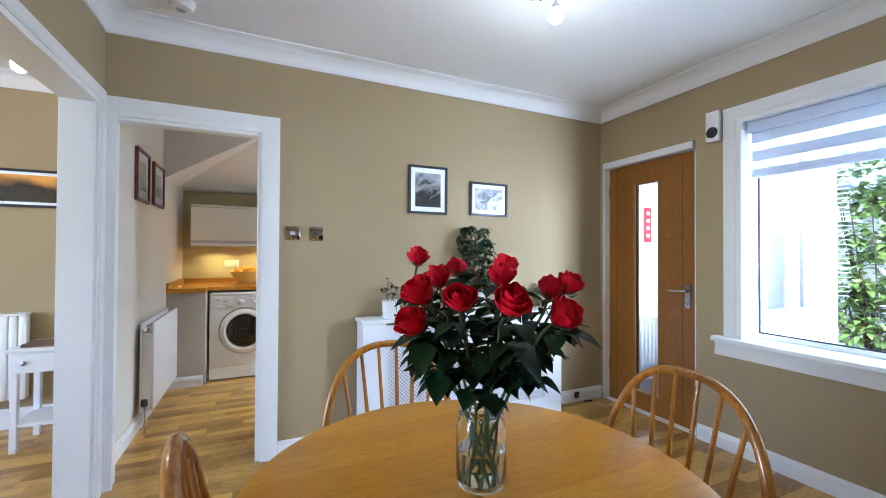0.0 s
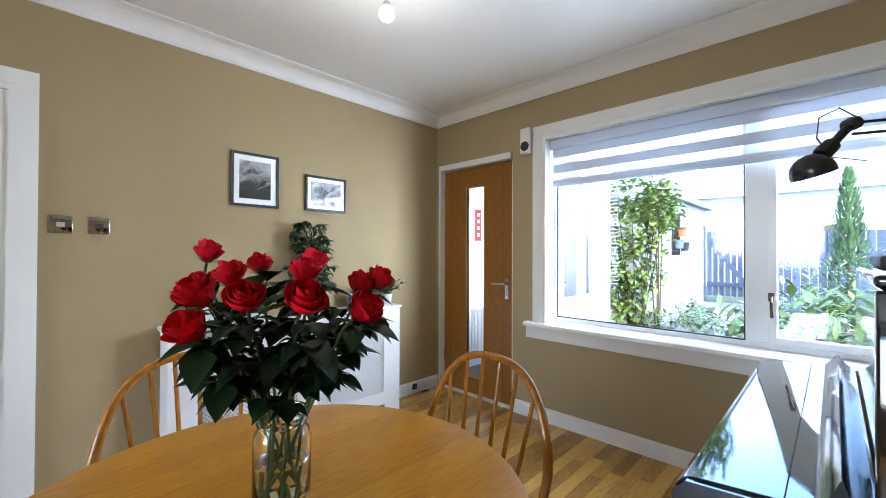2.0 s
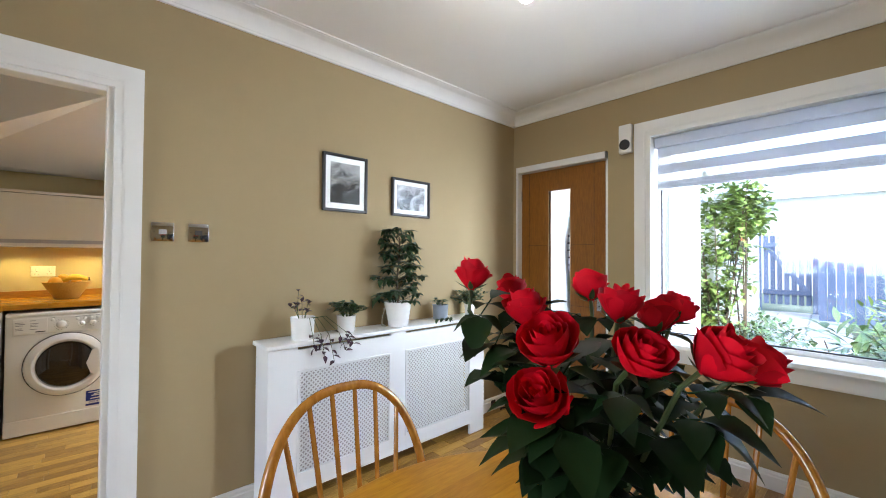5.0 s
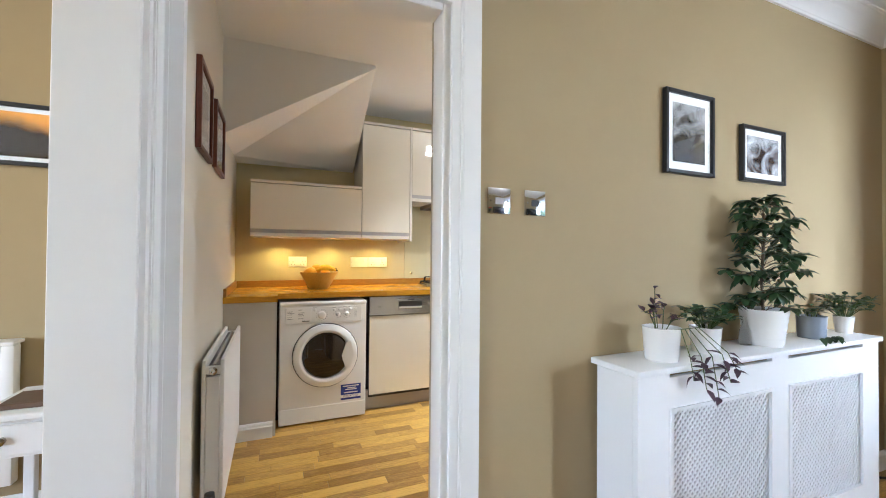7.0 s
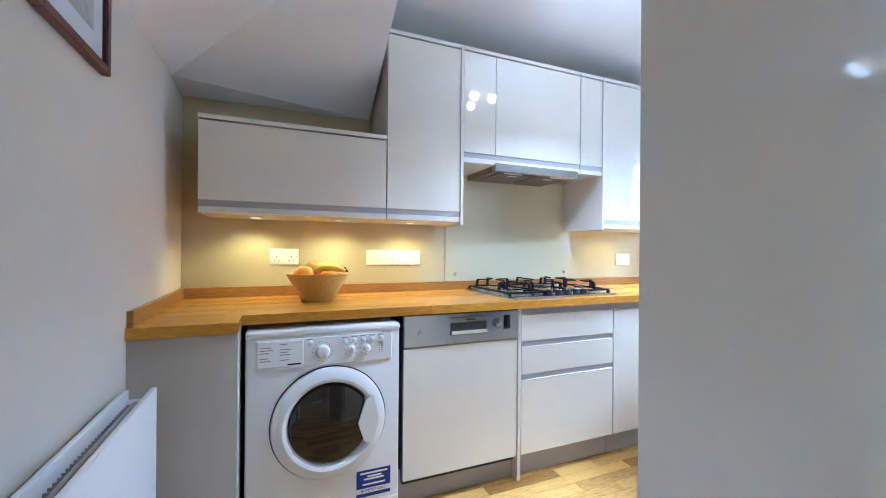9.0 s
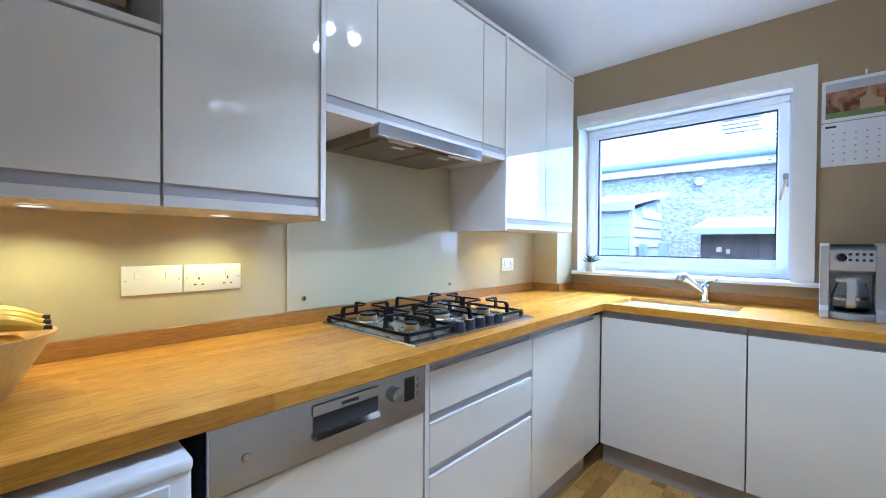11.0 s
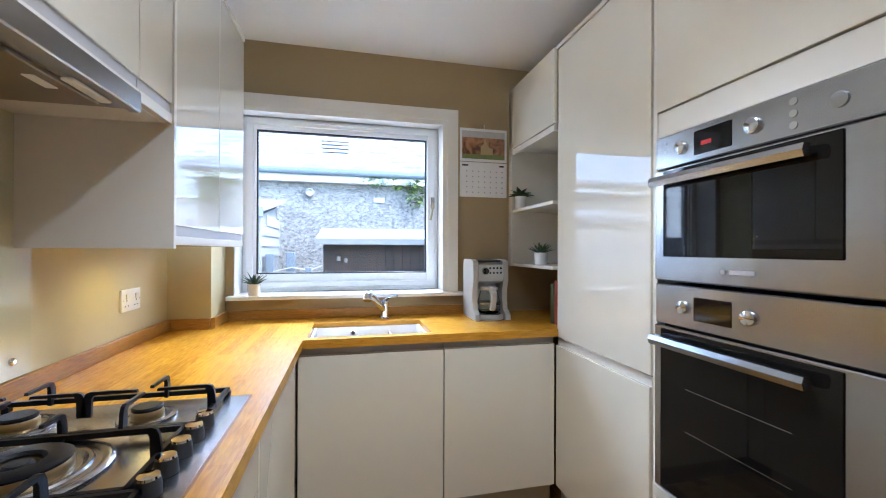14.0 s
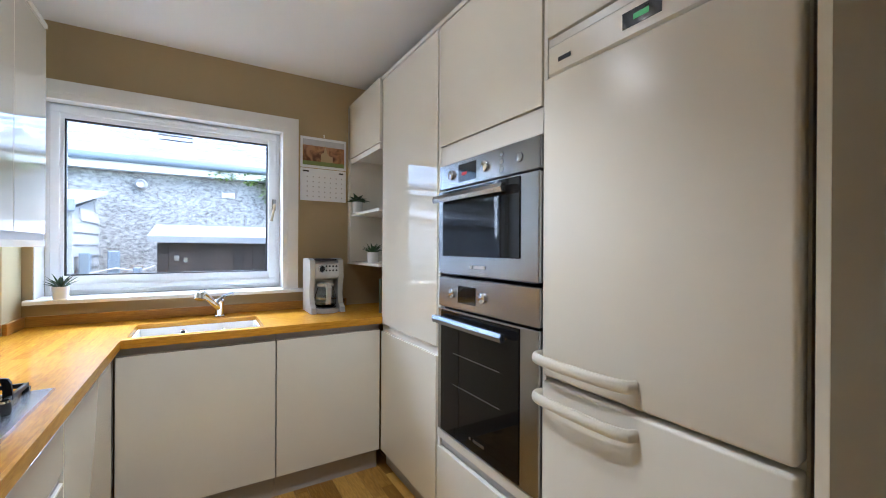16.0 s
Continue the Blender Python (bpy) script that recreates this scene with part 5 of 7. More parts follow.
def rose(base, top, seed, size, tilt):
    rng = random.Random(seed)
    t = thing("rose", base, "long-stemmed red rose in the glass jar", "flower", "roses in the jar")
    top, base = Vector(top), Vector(base)
    ax = Vector(tilt).normalized()
    q = Vector((0, 0, 1)).rotation_difference(ax).to_matrix()
    layers = ((3, 0.10, 0.90, 0.02), (4, 0.22, 1.0, 0.05), (4, 0.36, 1.02, 0.10), (5, 0.54, 0.97, 0.20), (5, 0.72, 0.84, 0.42))
    bloom = None
    for n, rad, hgt, curl in layers:
        off = rng.uniform(0, 6)
        core = bmesh.new()
        for k in range(n):
            bm = core if bloom is None else bmesh.new()
            a0 = off + 2 * math.pi * (k + rng.uniform(-0.12, 0.12)) / n
            half = math.pi / n * rng.uniform(1.5, 1.8)
            rows = []
            hh, cl, ph = hgt * rng.uniform(0.86, 1.06), curl * rng.uniform(0.5, 1.3), rng.uniform(0, 6)
            for i in range(7):
                u = i / 6
                row = []
                for j in range(7):
                    w = -1 + 2 * j / 6
                    a = a0 + half * w * (0.42 + 0.58 * math.sin(math.pi * (0.15 + 0.52 * u)))
                    ruf = 0.05 * math.sin(3.1 * w + ph) * u * u
                    r = size * (0.14 + (rad - 0.05) * math.sin(math.pi * 0.5 * min(1, u * 1.2)) + cl * 0.5 * max(0, u - 0.6) * (1 + 0.6 * w * w) - 0.10 * rad * max(0, u - 0.7) + ruf)
                    z = size * (1.50 * hh * u - 0.22 * w * w * u * u - cl * 1.1 * max(0, u - 0.72) + ruf)
                    row.append(bm.verts.new(top + q @ Vector((r * math.cos(a), r * math.sin(a), z - size * 0.75))))
                rows.append(row)
            for a, b in zip(rows, rows[1:]):
                for j in range(6):
                    bm.faces.new((a[j], a[j + 1], b[j + 1], b[j]))
            if bloom is not None:
                part("petal", bm, PETAL, bloom)
        if bloom is None:
            bloom = part("bloom", core, PETAL, t)
        else:
            core.free()
    hip = top - ax * size * 0.78
    for k in range(5):
        bm = bmesh.new()
        a = 2 * math.pi * k / 5
        add_leaf(bm, hip, q @ Vector((math.cos(a), math.sin(a), 0.25)), q @ Vector((0, 0, 1)), size * 0.9, size * 0.28, -0.2)
        part("sepal", bm, STEM, bloom)
    neck = Vector((JX + (top.x - JX) * 0.25, JY + (top.y - JY) * 0.25, TZ + 0.165))
    dxy = Vector((base.x - JX, base.y - JY, 0))
    pts = [base, base.lerp(neck, 0.5), neck, neck.lerp(hip, 0.45) + Vector((0, 0, 0.012)), hip - ax * 0.03, hip]
    tube("stem", pts, 0.0032, STEM, t, 7)
    for f in (0.22, 0.40, 0.56, 0.72, 0.88):
        for _ in range(1 if f < 0.3 else 2):
            p = neck.lerp(hip, f)
            way = rnd_dir(rng, 0.25)
            way = (way + Vector((top.x - JX, top.y - JY, 0)) * 1.8).normalized()
            ln = rng.uniform(0.040, 0.080)
            bm = bmesh.new()
            add_tube(bm, [p, p + way * 0.03], 0.0013, 5)
            e = p + way * 0.03
            side = way.cross(Vector((0, 0, 1))).normalized()
            add_leaf(bm, e, way + Vector((0, 0, rng.uniform(-0.55, 0.15))), (0, 0, 1), ln, ln * 0.80, rng.uniform(0.2, 0.6))
            add_leaf(bm, p + way * 0.02, way * 0.4 + side + Vector((0, 0, -0.2)), (0, 0, 1), ln * 0.75, ln * 0.58, 0.4)
            add_leaf(bm, p + way * 0.02, way * 0.4 - side + Vector((0, 0, -0.2)), (0, 0, 1), ln * 0.75, ln * 0.58, 0.4)
            part("leaf", bm, ROSELEAF, t)
    return t


BLOOMS = [(0.266, 0.782, 1.243, 0.030, 0.2, 0.05), (0.279, 0.694, 1.200, 0.036, -0.2, 0.1), (0.202, 0.607, 1.177, 0.044, -0.9, -0.2), (0.190, 0.609, 1.120, 0.042, -1.2, -0.3),
          (0.249, 0.528, 1.170, 0.036, -0.5, -0.9), (0.371, 0.788, 1.214, 0.030, 0.1, 0.6), (0.386, 0.609, 1.205, 0.038, 0.1, -0.1), (0.448, 0.686, 1.222, 0.034, 0.4, 0.3),
          (0.321, 0.474, 1.168, 0.044, -0.1, -1.0), (0.552, 0.589, 1.184, 0.036, 0.9, -0.1), (0.513, 0.605, 1.174, 0.036, 0.5, 0.1), (0.425, 0.462, 1.143, 0.042, 0.5, -1.1)]
for i, (x, y, z, s, tx, ty) in enumerate(BLOOMS):
    a = 2.4 * i
    rose((JX + 0.028 * math.cos(a), JY + 0.028 * math.sin(a), TZ + 0.012), (x, y, z - 0.006), 40 + i, s * 0.5 + 0.0165, (tx, ty, 1.1))

# ---- dining room: piano and lamp ----
LACQUER = material("black_piano_lacquer", (0.010, 0.010, 0.012), 0.07, vary=0.1, scale=4, coat=1.0, spec=0.6)
piano = thing("upright_piano", (1.72, -0.35, 0), "glossy black upright piano with its lid closed", "piano")
PX0, PX1 = 1.04, 2.46
lid_prof = [(-0.19, 0.62), (0.125, 0.62), (0.138, 0.66), (0.135, 0.705), (0.118, 0.728), (0.095, 0.735), (-0.055, 0.748), (-0.10, 0.757), (-0.125, 0.785), (-0.138, 0.82), (-0.150, 0.785), (-0.172, 0.762), (-0.19, 0.757)]
prism("key_lid", lid_prof, "x", PX0 + 0.02, PX1 - 0.02, LACQUER, piano, label="closed glossy black key lid")
box("lid_joint", (PX0 + 0.02, PX1 - 0.02, -0.0585, -0.056, 0.7475, 0.7495), DARK, piano)
for x, front_y in ((PX0, -0.180), (PX1 - 0.03, -0.222)):
    box("side_panel", (x, x + 0.03, -0.60, front_y, 0, 1.172), LACQUER, piano, 0.006, 2)
    prism("arm", [(-0.19, 0.58), (0.12, 0.58), (0.14, 0.64), (0.135, 0.70), (0.11, 0.728), (-0.06, 0.742), (-0.19, 0.75)], "x", x, x + 0.02, LACQUER, piano)
    box("leg", (x, x + 0.05, 0.05, 0.11, 0.0, 0.58), LACQUER, piano, 0.006)
box("front_panel", (PX0 + 0.03, PX1, -0.215, -0.195, 0.757, 1.165), LACQUER, piano, 0.002)
box("lower_panel", (PX0 + 0.03, PX1 - 0.03, -0.26, -0.24, 0.08, 0.62), LACQUER, piano, 0.002)
box("top_lid", (PX0 - 0.012, PX1 + 0.012, -0.605, -0.178, 1.178, 1.20), LACQUER, piano, 0.008, 3)
box("back", (PX0 + 0.03, PX1 - 0.03, -0.60, -0.58, 0.0, 1.17), DARK, piano)
rest = box("sheet_box", (1.45, 1.85, -0.42, -0.21, 1.2015, 1.232), RUBBER, None, 0.005)
tagged(rest, "flat black case lying on the piano", "case")

dl = thing("desk_lamp", (2.12, -0.48, 1.2015), "black metal jointed desk lamp on the piano", "lamp")
LAMPBLACK = material("black_lamp_enamel", (0.012, 0.012, 0.013), 0.25, vary=0.1, scale=10)
JL, BL = Vector((1.985, -0.175, 1.685)), Vector((2.12, -0.48, 1.2015))
lathe("base", [(0.09, 0), (0.09, 0.012), (0.03, 0.022), (0.012, 0.04), (0.0, 0.04)], BL, LAMPBLACK, dl, 32)
EL = Vector((2.10, -0.54, 1.66))
for dx in (-0.012, 0.012):
    tube("lower_arm", [BL + Vector((dx, 0, 0.03)), EL + Vector((dx, 0, 0))], 0.005, LAMPBLACK, dl)
for dz in (0.004, -0.034):
    tube("upper_arm", [EL + Vector((0, 0, dz + 0.02)), JL + Vector((0, 0, dz))], 0.005, LAMPBLACK, dl)
lathe("joint", [(0.020, -0.022), (0.024, 0), (0.020, 0.022)], JL, LAMPBLACK, dl, 16, (0.7, 0.7, 0))
lathe("joint", [(0.018, -0.02), (0.020, 0), (0.018, 0.02)], EL, LAMPBLACK, dl, 16, (0.7, 0.7, 0))
hd = Vector((-0.50, 0.42, -0.62)).normalized()
NK = JL + hd * 0.135
tube("neck", [JL, JL + hd * 0.08, NK], 0.015, LAMPBLACK, dl)
lathe("collar", [(0.014, -0.035), (0.026, -0.028), (0.028, 0.02), (0.024, 0.03)], NK, LAMPBLACK, dl, 24, hd)
sd = Vector((0.20, -0.22, -0.80)).normalized()
SC = NK + hd * 0.082 + sd * 0.022
dome = [(0.064 * math.cos(math.pi / 2 * i / 8), -0.062 * math.sin(math.pi / 2 * i / 8)) for i in range(9)]
dome_in = [(0.061 * math.cos(math.pi / 2 * i / 8), -0.059 * math.sin(math.pi / 2 * i / 8)) for i in range(8, -1, -1)]
lathe("shade", dome[::-1] + [(0.064, 0.012), (0.061, 0.012)] + dome_in[::-1], SC, LAMPBLACK, dl, 36, sd, cap=False, label="rounded black metal shade")
lathe("bulb", [(0.012, -0.05), (0.026, -0.025), (0.030, -0.005), (0.018, 0.010), (0.001, 0.014)], SC, PLASTIC, dl, 20, sd)
tube("cable", [JL + Vector((0.02, -0.02, 0.02)), JL + Vector((-0.03, 0.03, 0.055)), JL + Vector((-0.085, 0.08, 0.02)), JL + hd * 0.12 + Vector((-0.03, 0.03, 0.03)), NK], 0.003, RUBBER, dl, 6)
tube("switch_rod", [NK + hd * 0.03, NK + Vector((0.10, -0.10, -0.035))], 0.002, RUBBER, dl, 6)

# ---- kitchen: appliances ----
PRINT = material("dark_grey_print", (0.26, 0.26, 0.27), 0.5)
wm = thing("washing_machine", (-0.233, 4.65, 0), "white front-loading washing machine with dark door glass", "washing machine")
WX0, WX1, WF = -0.530, 0.065, 4.345
box("body", (WX0, WX1, WF, 4.93, 0.012, 0.835), WHITE, wm, 0.010, 3)
box("top", (WX0 - 0.001, WX1 + 0.001, WF - 0.006, 4.94, 0.822, 0.85), WHITE, wm, 0.010, 3)
box("control_panel", (WX0 + 0.035, WX1 - 0.035, WF - 0.006, WF, 0.70, 0.815), PLASTIC, wm, 0.003)
box("drawer", (WX0 + 0.04, WX0 + 0.205, WF - 0.009, WF - 0.006, 0.71, 0.81), PLASTIC, wm, 0.002, label="detergent drawer front")
for r in range(7):
    for cx, wd in ((0.048, 0.050), (0.118, 0.045)):
        if (r + int(cx * 100)) % 4:
            box("print_line", (WX0 + cx, WX0 + cx + wd * (0.6 + 0.4 * ((r * 7) % 5) / 5), WF - 0.0094, WF - 0.009, 0.795 - r * 0.010, 0.7985 - r * 0.010), PRINT, wm)
box("badge", (WX0 + 0.145, WX0 + 0.195, WF - 0.0094, WF - 0.009, 0.715, 0.721), RUBBER, wm, label="maker's badge as a plain bar")
for x, z, r, n in ((-0.254, 0.756, 0.028, 16), (-0.143, 0.757, 0.016, 8), (-0.080, 0.757, 0.016, 8)):
    knob = lathe("knob", [(r, 0), (r * 0.95, 0.010), (r * 0.80, 0.022), (r * 0.5, 0.027), (0.0, 0.028)], (x, WF - 0.006, z), WHITE, wm, 24, (0, -1, 0))
    box("knob_mark", (x - 0.002, x + 0.002, WF - 0.035, WF - 0.033, z, z + r * 0.5), PLASTIC, wm)
    for k in range(n):
        c, q = (r + 0.010) * math.cos(2 * math.pi * k / n), (r + 0.010) * math.sin(2 * math.pi * k / n)
        box("dial_tick", (x + c - 0.002, x + c + 0.002, WF - 0.0066, WF - 0.006, z + q - 0.0015, z + q + 0.0015), RUBBER, wm)
for x, z in ((-0.300, 0.793), (-0.168, 0.790), (-0.130, 0.791), (-0.093, 0.792), (-0.056, 0.793), (-0.018, 0.793)):
    lathe("button", [(0.0105, 0), (0.010, 0.005), (0.007, 0.008), (0, 0.009)], (x, WF - 0.006, z), WHITE, wm, 16, (0, -1, 0))
    box("print_line", (x - 0.013, x + 0.010, WF - 0.0066, WF - 0.006, z + 0.0135, z + 0.0165), PRINT, wm)
for k in range(6):
    z = 0.772 - k * 0.0075
    box("indicator_light", (-0.028, -0.024, WF - 0.0068, WF - 0.006, z, z + 0.003), RUBBER, wm)
    box("print_line", (-0.019, -0.009, WF - 0.0066, WF - 0.006, z, z + 0.003), PRINT, wm)
DX, DZ = -0.222, 0.470
drum = lathe("door", [(0.222, 0.0), (0.220, 0.016), (0.205, 0.030), (0.180, 0.034), (0.168, 0.028), (0.160, 0.010)], (DX, WF, DZ), WHITE, wm, 64, (0, -1, 0), cap=False, label="round white door ring")
lathe("seal", [(0.226, 0.001), (0.226, 0.004), (0.221, 0.004)], (DX, WF, DZ), RUBBER, drum, 64, (0, -1, 0), cap=False)
DOORGLASS = material("dark_drum_glass", (0.018, 0.014, 0.012), 0.05, vary=0.5, scale=9, coat=0.5)
lathe("glass", [(0.162, 0.008), (0.150, 0.024), (0.10, 0.034), (0.001, 0.038)], (DX, WF, DZ), DOORGLASS, drum, 48, (0, -1, 0), label="dark bowl-shaped door glass")
prism("door_handle", [(DX + 0.105, DZ - 0.01), (DX + 0.135, DZ + 0.08), (DX + 0.165, DZ + 0.10), (DX + 0.190, DZ), (DX + 0.165, DZ - 0.10), (DX + 0.13, DZ - 0.085)], "y", WF - 0.040, WF - 0.010, WHITE, drum)
box("kick_panel", (WX0 + 0.002, WX1 - 0.002, WF - 0.004, WF + 0.002, 0.012, 0.118), WHITE, wm, 0.003)
for x in (WX0 + 0.05, WX1 - 0.05):
    lathe("foot", [(0.02, 0), (0.02, 0.014)], (x, WF + 0.05, 0), RUBBER, wm, 16)
BLUE = material("blue_sticker", (0.01, 0.03, 0.25), 0.4, vary=0.05)
st = box("sticker", (-0.115, 0.028, WF - 0.0008, WF, 0.135, 0.245), BLUE, wm, label="blue notice sticker")
box("sticker_band", (-0.115, 0.028, WF - 0.0014, WF - 0.0008, 0.150, 0.170), PLASTIC, st)
for z, a, b in ((0.232, -0.10, 0.015), (0.218, -0.07, -0.01), (0.207, -0.085, 0.0), (0.186, -0.09, 0.005)):
    box("sticker_line", (a, b, WF - 0.0014, WF - 0.0008, z - 0.0035, z + 0.0035), PLASTIC, st)


def lettering(name, text, m, size, mat, parent):
    """Flat letters in the built-in font, as a mesh."""
    cu = bpy.data.curves.new(name, "FONT")
    cu.body, cu.size, cu.align_x, cu.align_y, cu.extrude = text, size, "CENTER", "CENTER", 0.0002
    tmp = bpy.data.objects.new("t", cu)
    me = bpy.data.meshes.new_from_object(tmp)
    bpy.data.objects.remove(tmp)
    me.materials.append(mat)
    ob = new(name, me)
    ob.parent = parent
    ob.matrix_basis = Matrix.Translation(-root_of(parent).location) @ m
    return ob


lettering("notice_word", "IMPORTANT", pose(-0.0435, WF - 0.0016, 0.160, 90, 0, 0), 0.019, BLUE, st)

dw = thing("dishwasher", (0.40, 4.7, 0), "integrated dishwasher with steel control panel and white door", "dishwasher")
box("body", (0.105, 0.695, 4.425, 4.98, 0.10, 0.865), DARK, dw)
pan = box("control_panel", (0.102, 0.698, 4.392, 4.42, 0.722, 0.866), STEEL, dw, 0.003, label="brushed steel control panel")
rec = box("handle_recess", (0.325, 0.515, 4.3905, 4.3925, 0.770, 0.846), DARK, pan)
prism("handle", [(4.376, 0.770), (4.384, 0.764), (4.392, 0.766), (4.392, 0.782), (4.384, 0.784)], "x", 0.327, 0.513, CHROME, pan)
box("recess_top", (0.323, 0.517, 4.386, 4.392, 0.822, 0.848), STEEL, pan, 0.002)
box("badge", (0.40, 0.45, 4.3852, 4.386, 0.831, 0.839), RUBBER, pan, label="maker's badge as a plain bar")
lathe("knob", [(0.021, 0), (0.019, 0.016), (0.0, 0.018)], (0.575, 4.392, 0.808), STEEL, pan, 24, (0, -1, 0))
lathe("button", [(0.010, 0), (0.009, 0.004), (0, 0.005)], (0.175, 4.392, 0.785), STEEL, pan, 16, (0, -1, 0))
box("display", (0.612, 0.650, 4.3908, 4.392, 0.775, 0.842), GLOSSBLACK, pan)
for k in range(3):
    box("button", (0.662, 0.676, 4.389, 4.392, 0.782 + k * 0.022, 0.792 + k * 0.022), STEEL, pan, 0.001)
box("door", (0.102, 0.698, 4.40, 4.42, 0.125, 0.716), GLOSS, dw, 0.002)
box("plinth", (0.07, 0.70, 4.45, 4.466, 0.0, 0.15), PLINTH, dw)
# near-black sheet that gives the gaps round the washing machine their shade
box("cavity", (WX0 - 0.015, WX1 + 0.03, 4.95, 5.02, 0.01, 0.865), DARK, None)
tagged(bpy.data.objects["cavity"], "dark sheet for the shade at the back of the washing machine bay", "panel")
bpy.data.objects["cavity"].name = "bay_panel"

# gas hob with five burners
hob = thing("gas_hob", (1.055, 4.725, 0.91), "stainless steel five-burner gas hob with black pan supports", "hob")
HX0, HX1, HY0, HY1 = 0.687, 1.40, 4.43, 4.97
prism("plate", [(HX0, 0.911), (HX0 + 0.004, 0.917), (HX0 + 0.02, 0.921), (HX1 - 0.02, 0.921), (HX1 - 0.004, 0.917), (HX1, 0.911)], "y", HY0, HY1, STEEL, hob)
burners = ((0.83, 4.86, 0.034), (0.83, 4.60, 0.026), (1.055, 4.71, 0.058), (1.28, 4.86, 0.034), (1.28, 4.62, 0.030))
BRASS = material("burner_brass", (0.45, 0.33, 0.16), 0.3, 1.0, vary=0.1, scale=10)
for x, y, r in burners:
    lathe("drip_ring", [(r * 1.9, 0.0), (r * 1.85, 0.004), (r * 1.5, 0.005), (r * 1.45, 0.002)], (x, y, 0.9215), STEEL, hob, 40)
    if r > 0.05:
        bn = lathe("burner", [(0.070, 0.0), (0.070, 0.014), (0.066, 0.020), (0.026, 0.020), (0.022, 0.010), (0.001, 0.010)], (x, y, 0.9225), BRASS, hob, 48)
        lathe("cap", [(0.069, 0.0), (0.070, 0.004), (0.062, 0.008), (0.036, 0.008), (0.030, 0.003)], (x, y, 0.943), BLACK, bn, 48, cap=False, label="ring-shaped black burner cap")
        lathe("centre_cap", [(0.020, 0.0), (0.021, 0.006), (0.016, 0.010), (0.001, 0.011)], (x, y, 0.937), BLACK, bn, 24)
        continue
    bn = lathe("burner", [(r * 1.05, 0.0), (r * 1.05, 0.012), (r * 0.95, 0.018), (0.001, 0.018)], (x, y, 0.9225), BRASS, hob, 32)
    lathe("cap", [(r * 0.98, 0.0), (r * 1.02, 0.005), (r * 0.9, 0.008), (0.001, 0.008)], (x, y, 0.941), BLACK, bn, 32)
lathe("wok_ring", [(0.124, 0), (0.126, 0.003), (0.120, 0.006), (0.112, 0.006), (0.106, 0.002), (0.098, 0.002), (0.094, 0.007), (0.088, 0.007), (0.080, 0.001)], (1.055, 4.71, 0.9225), STEEL, hob, 56, cap=False)
for gx0, gx1, cs in ((0.705, 0.935, burners[:2]), (0.945, 1.165, burners[2:3]), (1.175, 1.385, burners[3:])):
    sup = None
    zb = 0.950
    bm = bmesh.new()
    y0, y1 = (HY0 + 0.055 if gx0 > 1.1 or gx0 < 0.9 else HY0 + 0.075), HY1 - 0.02
    for p, q in (((gx0, y0), (gx1, y0)), ((gx0, y1), (gx1, y1)), ((gx0, y0), (gx0, y1)), ((gx1, y0), (gx1, y1))):
        add_box(bm, min(p[0], q[0]) - 0.004, max(p[0], q[0]) + 0.004, min(p[1], q[1]) - 0.004, max(p[1], q[1]) + 0.004, 0.932, 0.943)
    for x in (gx0, gx1):
        for y in (y0, y1):
            add_box(bm, x - 0.007, x + 0.007, y - 0.007, y + 0.007, 0.921, 0.933)
    sup = part("pan_support", bm, BLACK, hob, "black cast iron pan support", smooth=False)
    for x, y, r in cs:
        for k in range(4):
            a = math.pi / 2 * k
            dx, dy = math.cos(a), math.sin(a)
            ex = gx1 if dx > 0.5 else gx0 if dx < -0.5 else x
            if dy > 0.5:
                ey = y1 if (len(cs) == 1 or y > 4.7) else (y + 0.12)
            elif dy < -0.5:
                ey = y0 if (len(cs) == 1 or y < 4.7) else (y - 0.12)
            else:
                ey = y
            bm = bmesh.new()
            run = math.hypot(ex - x, ey - y) - (r * 0.7 if r < 0.05 else 0.052)
            prof = [(0.006, 0.932), (0.001, 0.974), (-0.004, 0.984), (-0.012, 0.987), (-run, 0.986), (-run - 0.002, 0.980), (-0.018, 0.979), (-0.014, 0.970), (-0.013, 0.932)]
            m = len(prof)
            quad = [[bm.verts.new((ex + dx * h - dy * w, ey + dy * h + dx * w, z)) for h, z in prof] for w in (-0.0038, 0.0038)]
            bm.faces.new(quad[0]), bm.faces.new(quad[1])
            for i in range(m):
                bm.faces.new((quad[0][i], quad[0][(i + 1) % m], quad[1][(i + 1) % m], quad[1][i]))
            part("finger", bm, BLACK, sup, smooth=False)
for k in range(5):
    y = HY0 + 0.05
    x = 0.957 + k * 0.0615
    kn = lathe("knob", [(0.019, 0), (0.018, 0.016), (0.016, 0.026), (0.0, 0.027)], (x, y, 0.9215), RUBBER, hob, 24)
    lathe("cap", [(0.0165, 0), (0.0155, 0.004), (0.0, 0.005)], (x, y, 0.948), CHROME, kn, 24)

# sink and tap
sink = thing("sink", (2.28, 4.08, 0.70), "white undermounted ceramic kitchen sink", "sink")
bm = bmesh.new()
sx0, sx1, sy0, sy1, sz = 2.120, 2.445, 3.815, 4.345, 0.72
for d in ((sx0 - 0.012, sx0, sy0, sy1, sz, 0.886), (sx1, sx1 + 0.012, sy0, sy1, sz, 0.886), (sx0 - 0.012, sx1 + 0.012, sy0 - 0.012, sy0, sz, 0.886), (sx0 - 0.012, sx1 + 0.012, sy1, sy1 + 0.012, sz, 0.886), (sx0, sx1, sy0, sy1, sz - 0.012, sz)):
    add_box(bm, *d)
part("basin", bm, CERAMIC, sink, smooth=False)
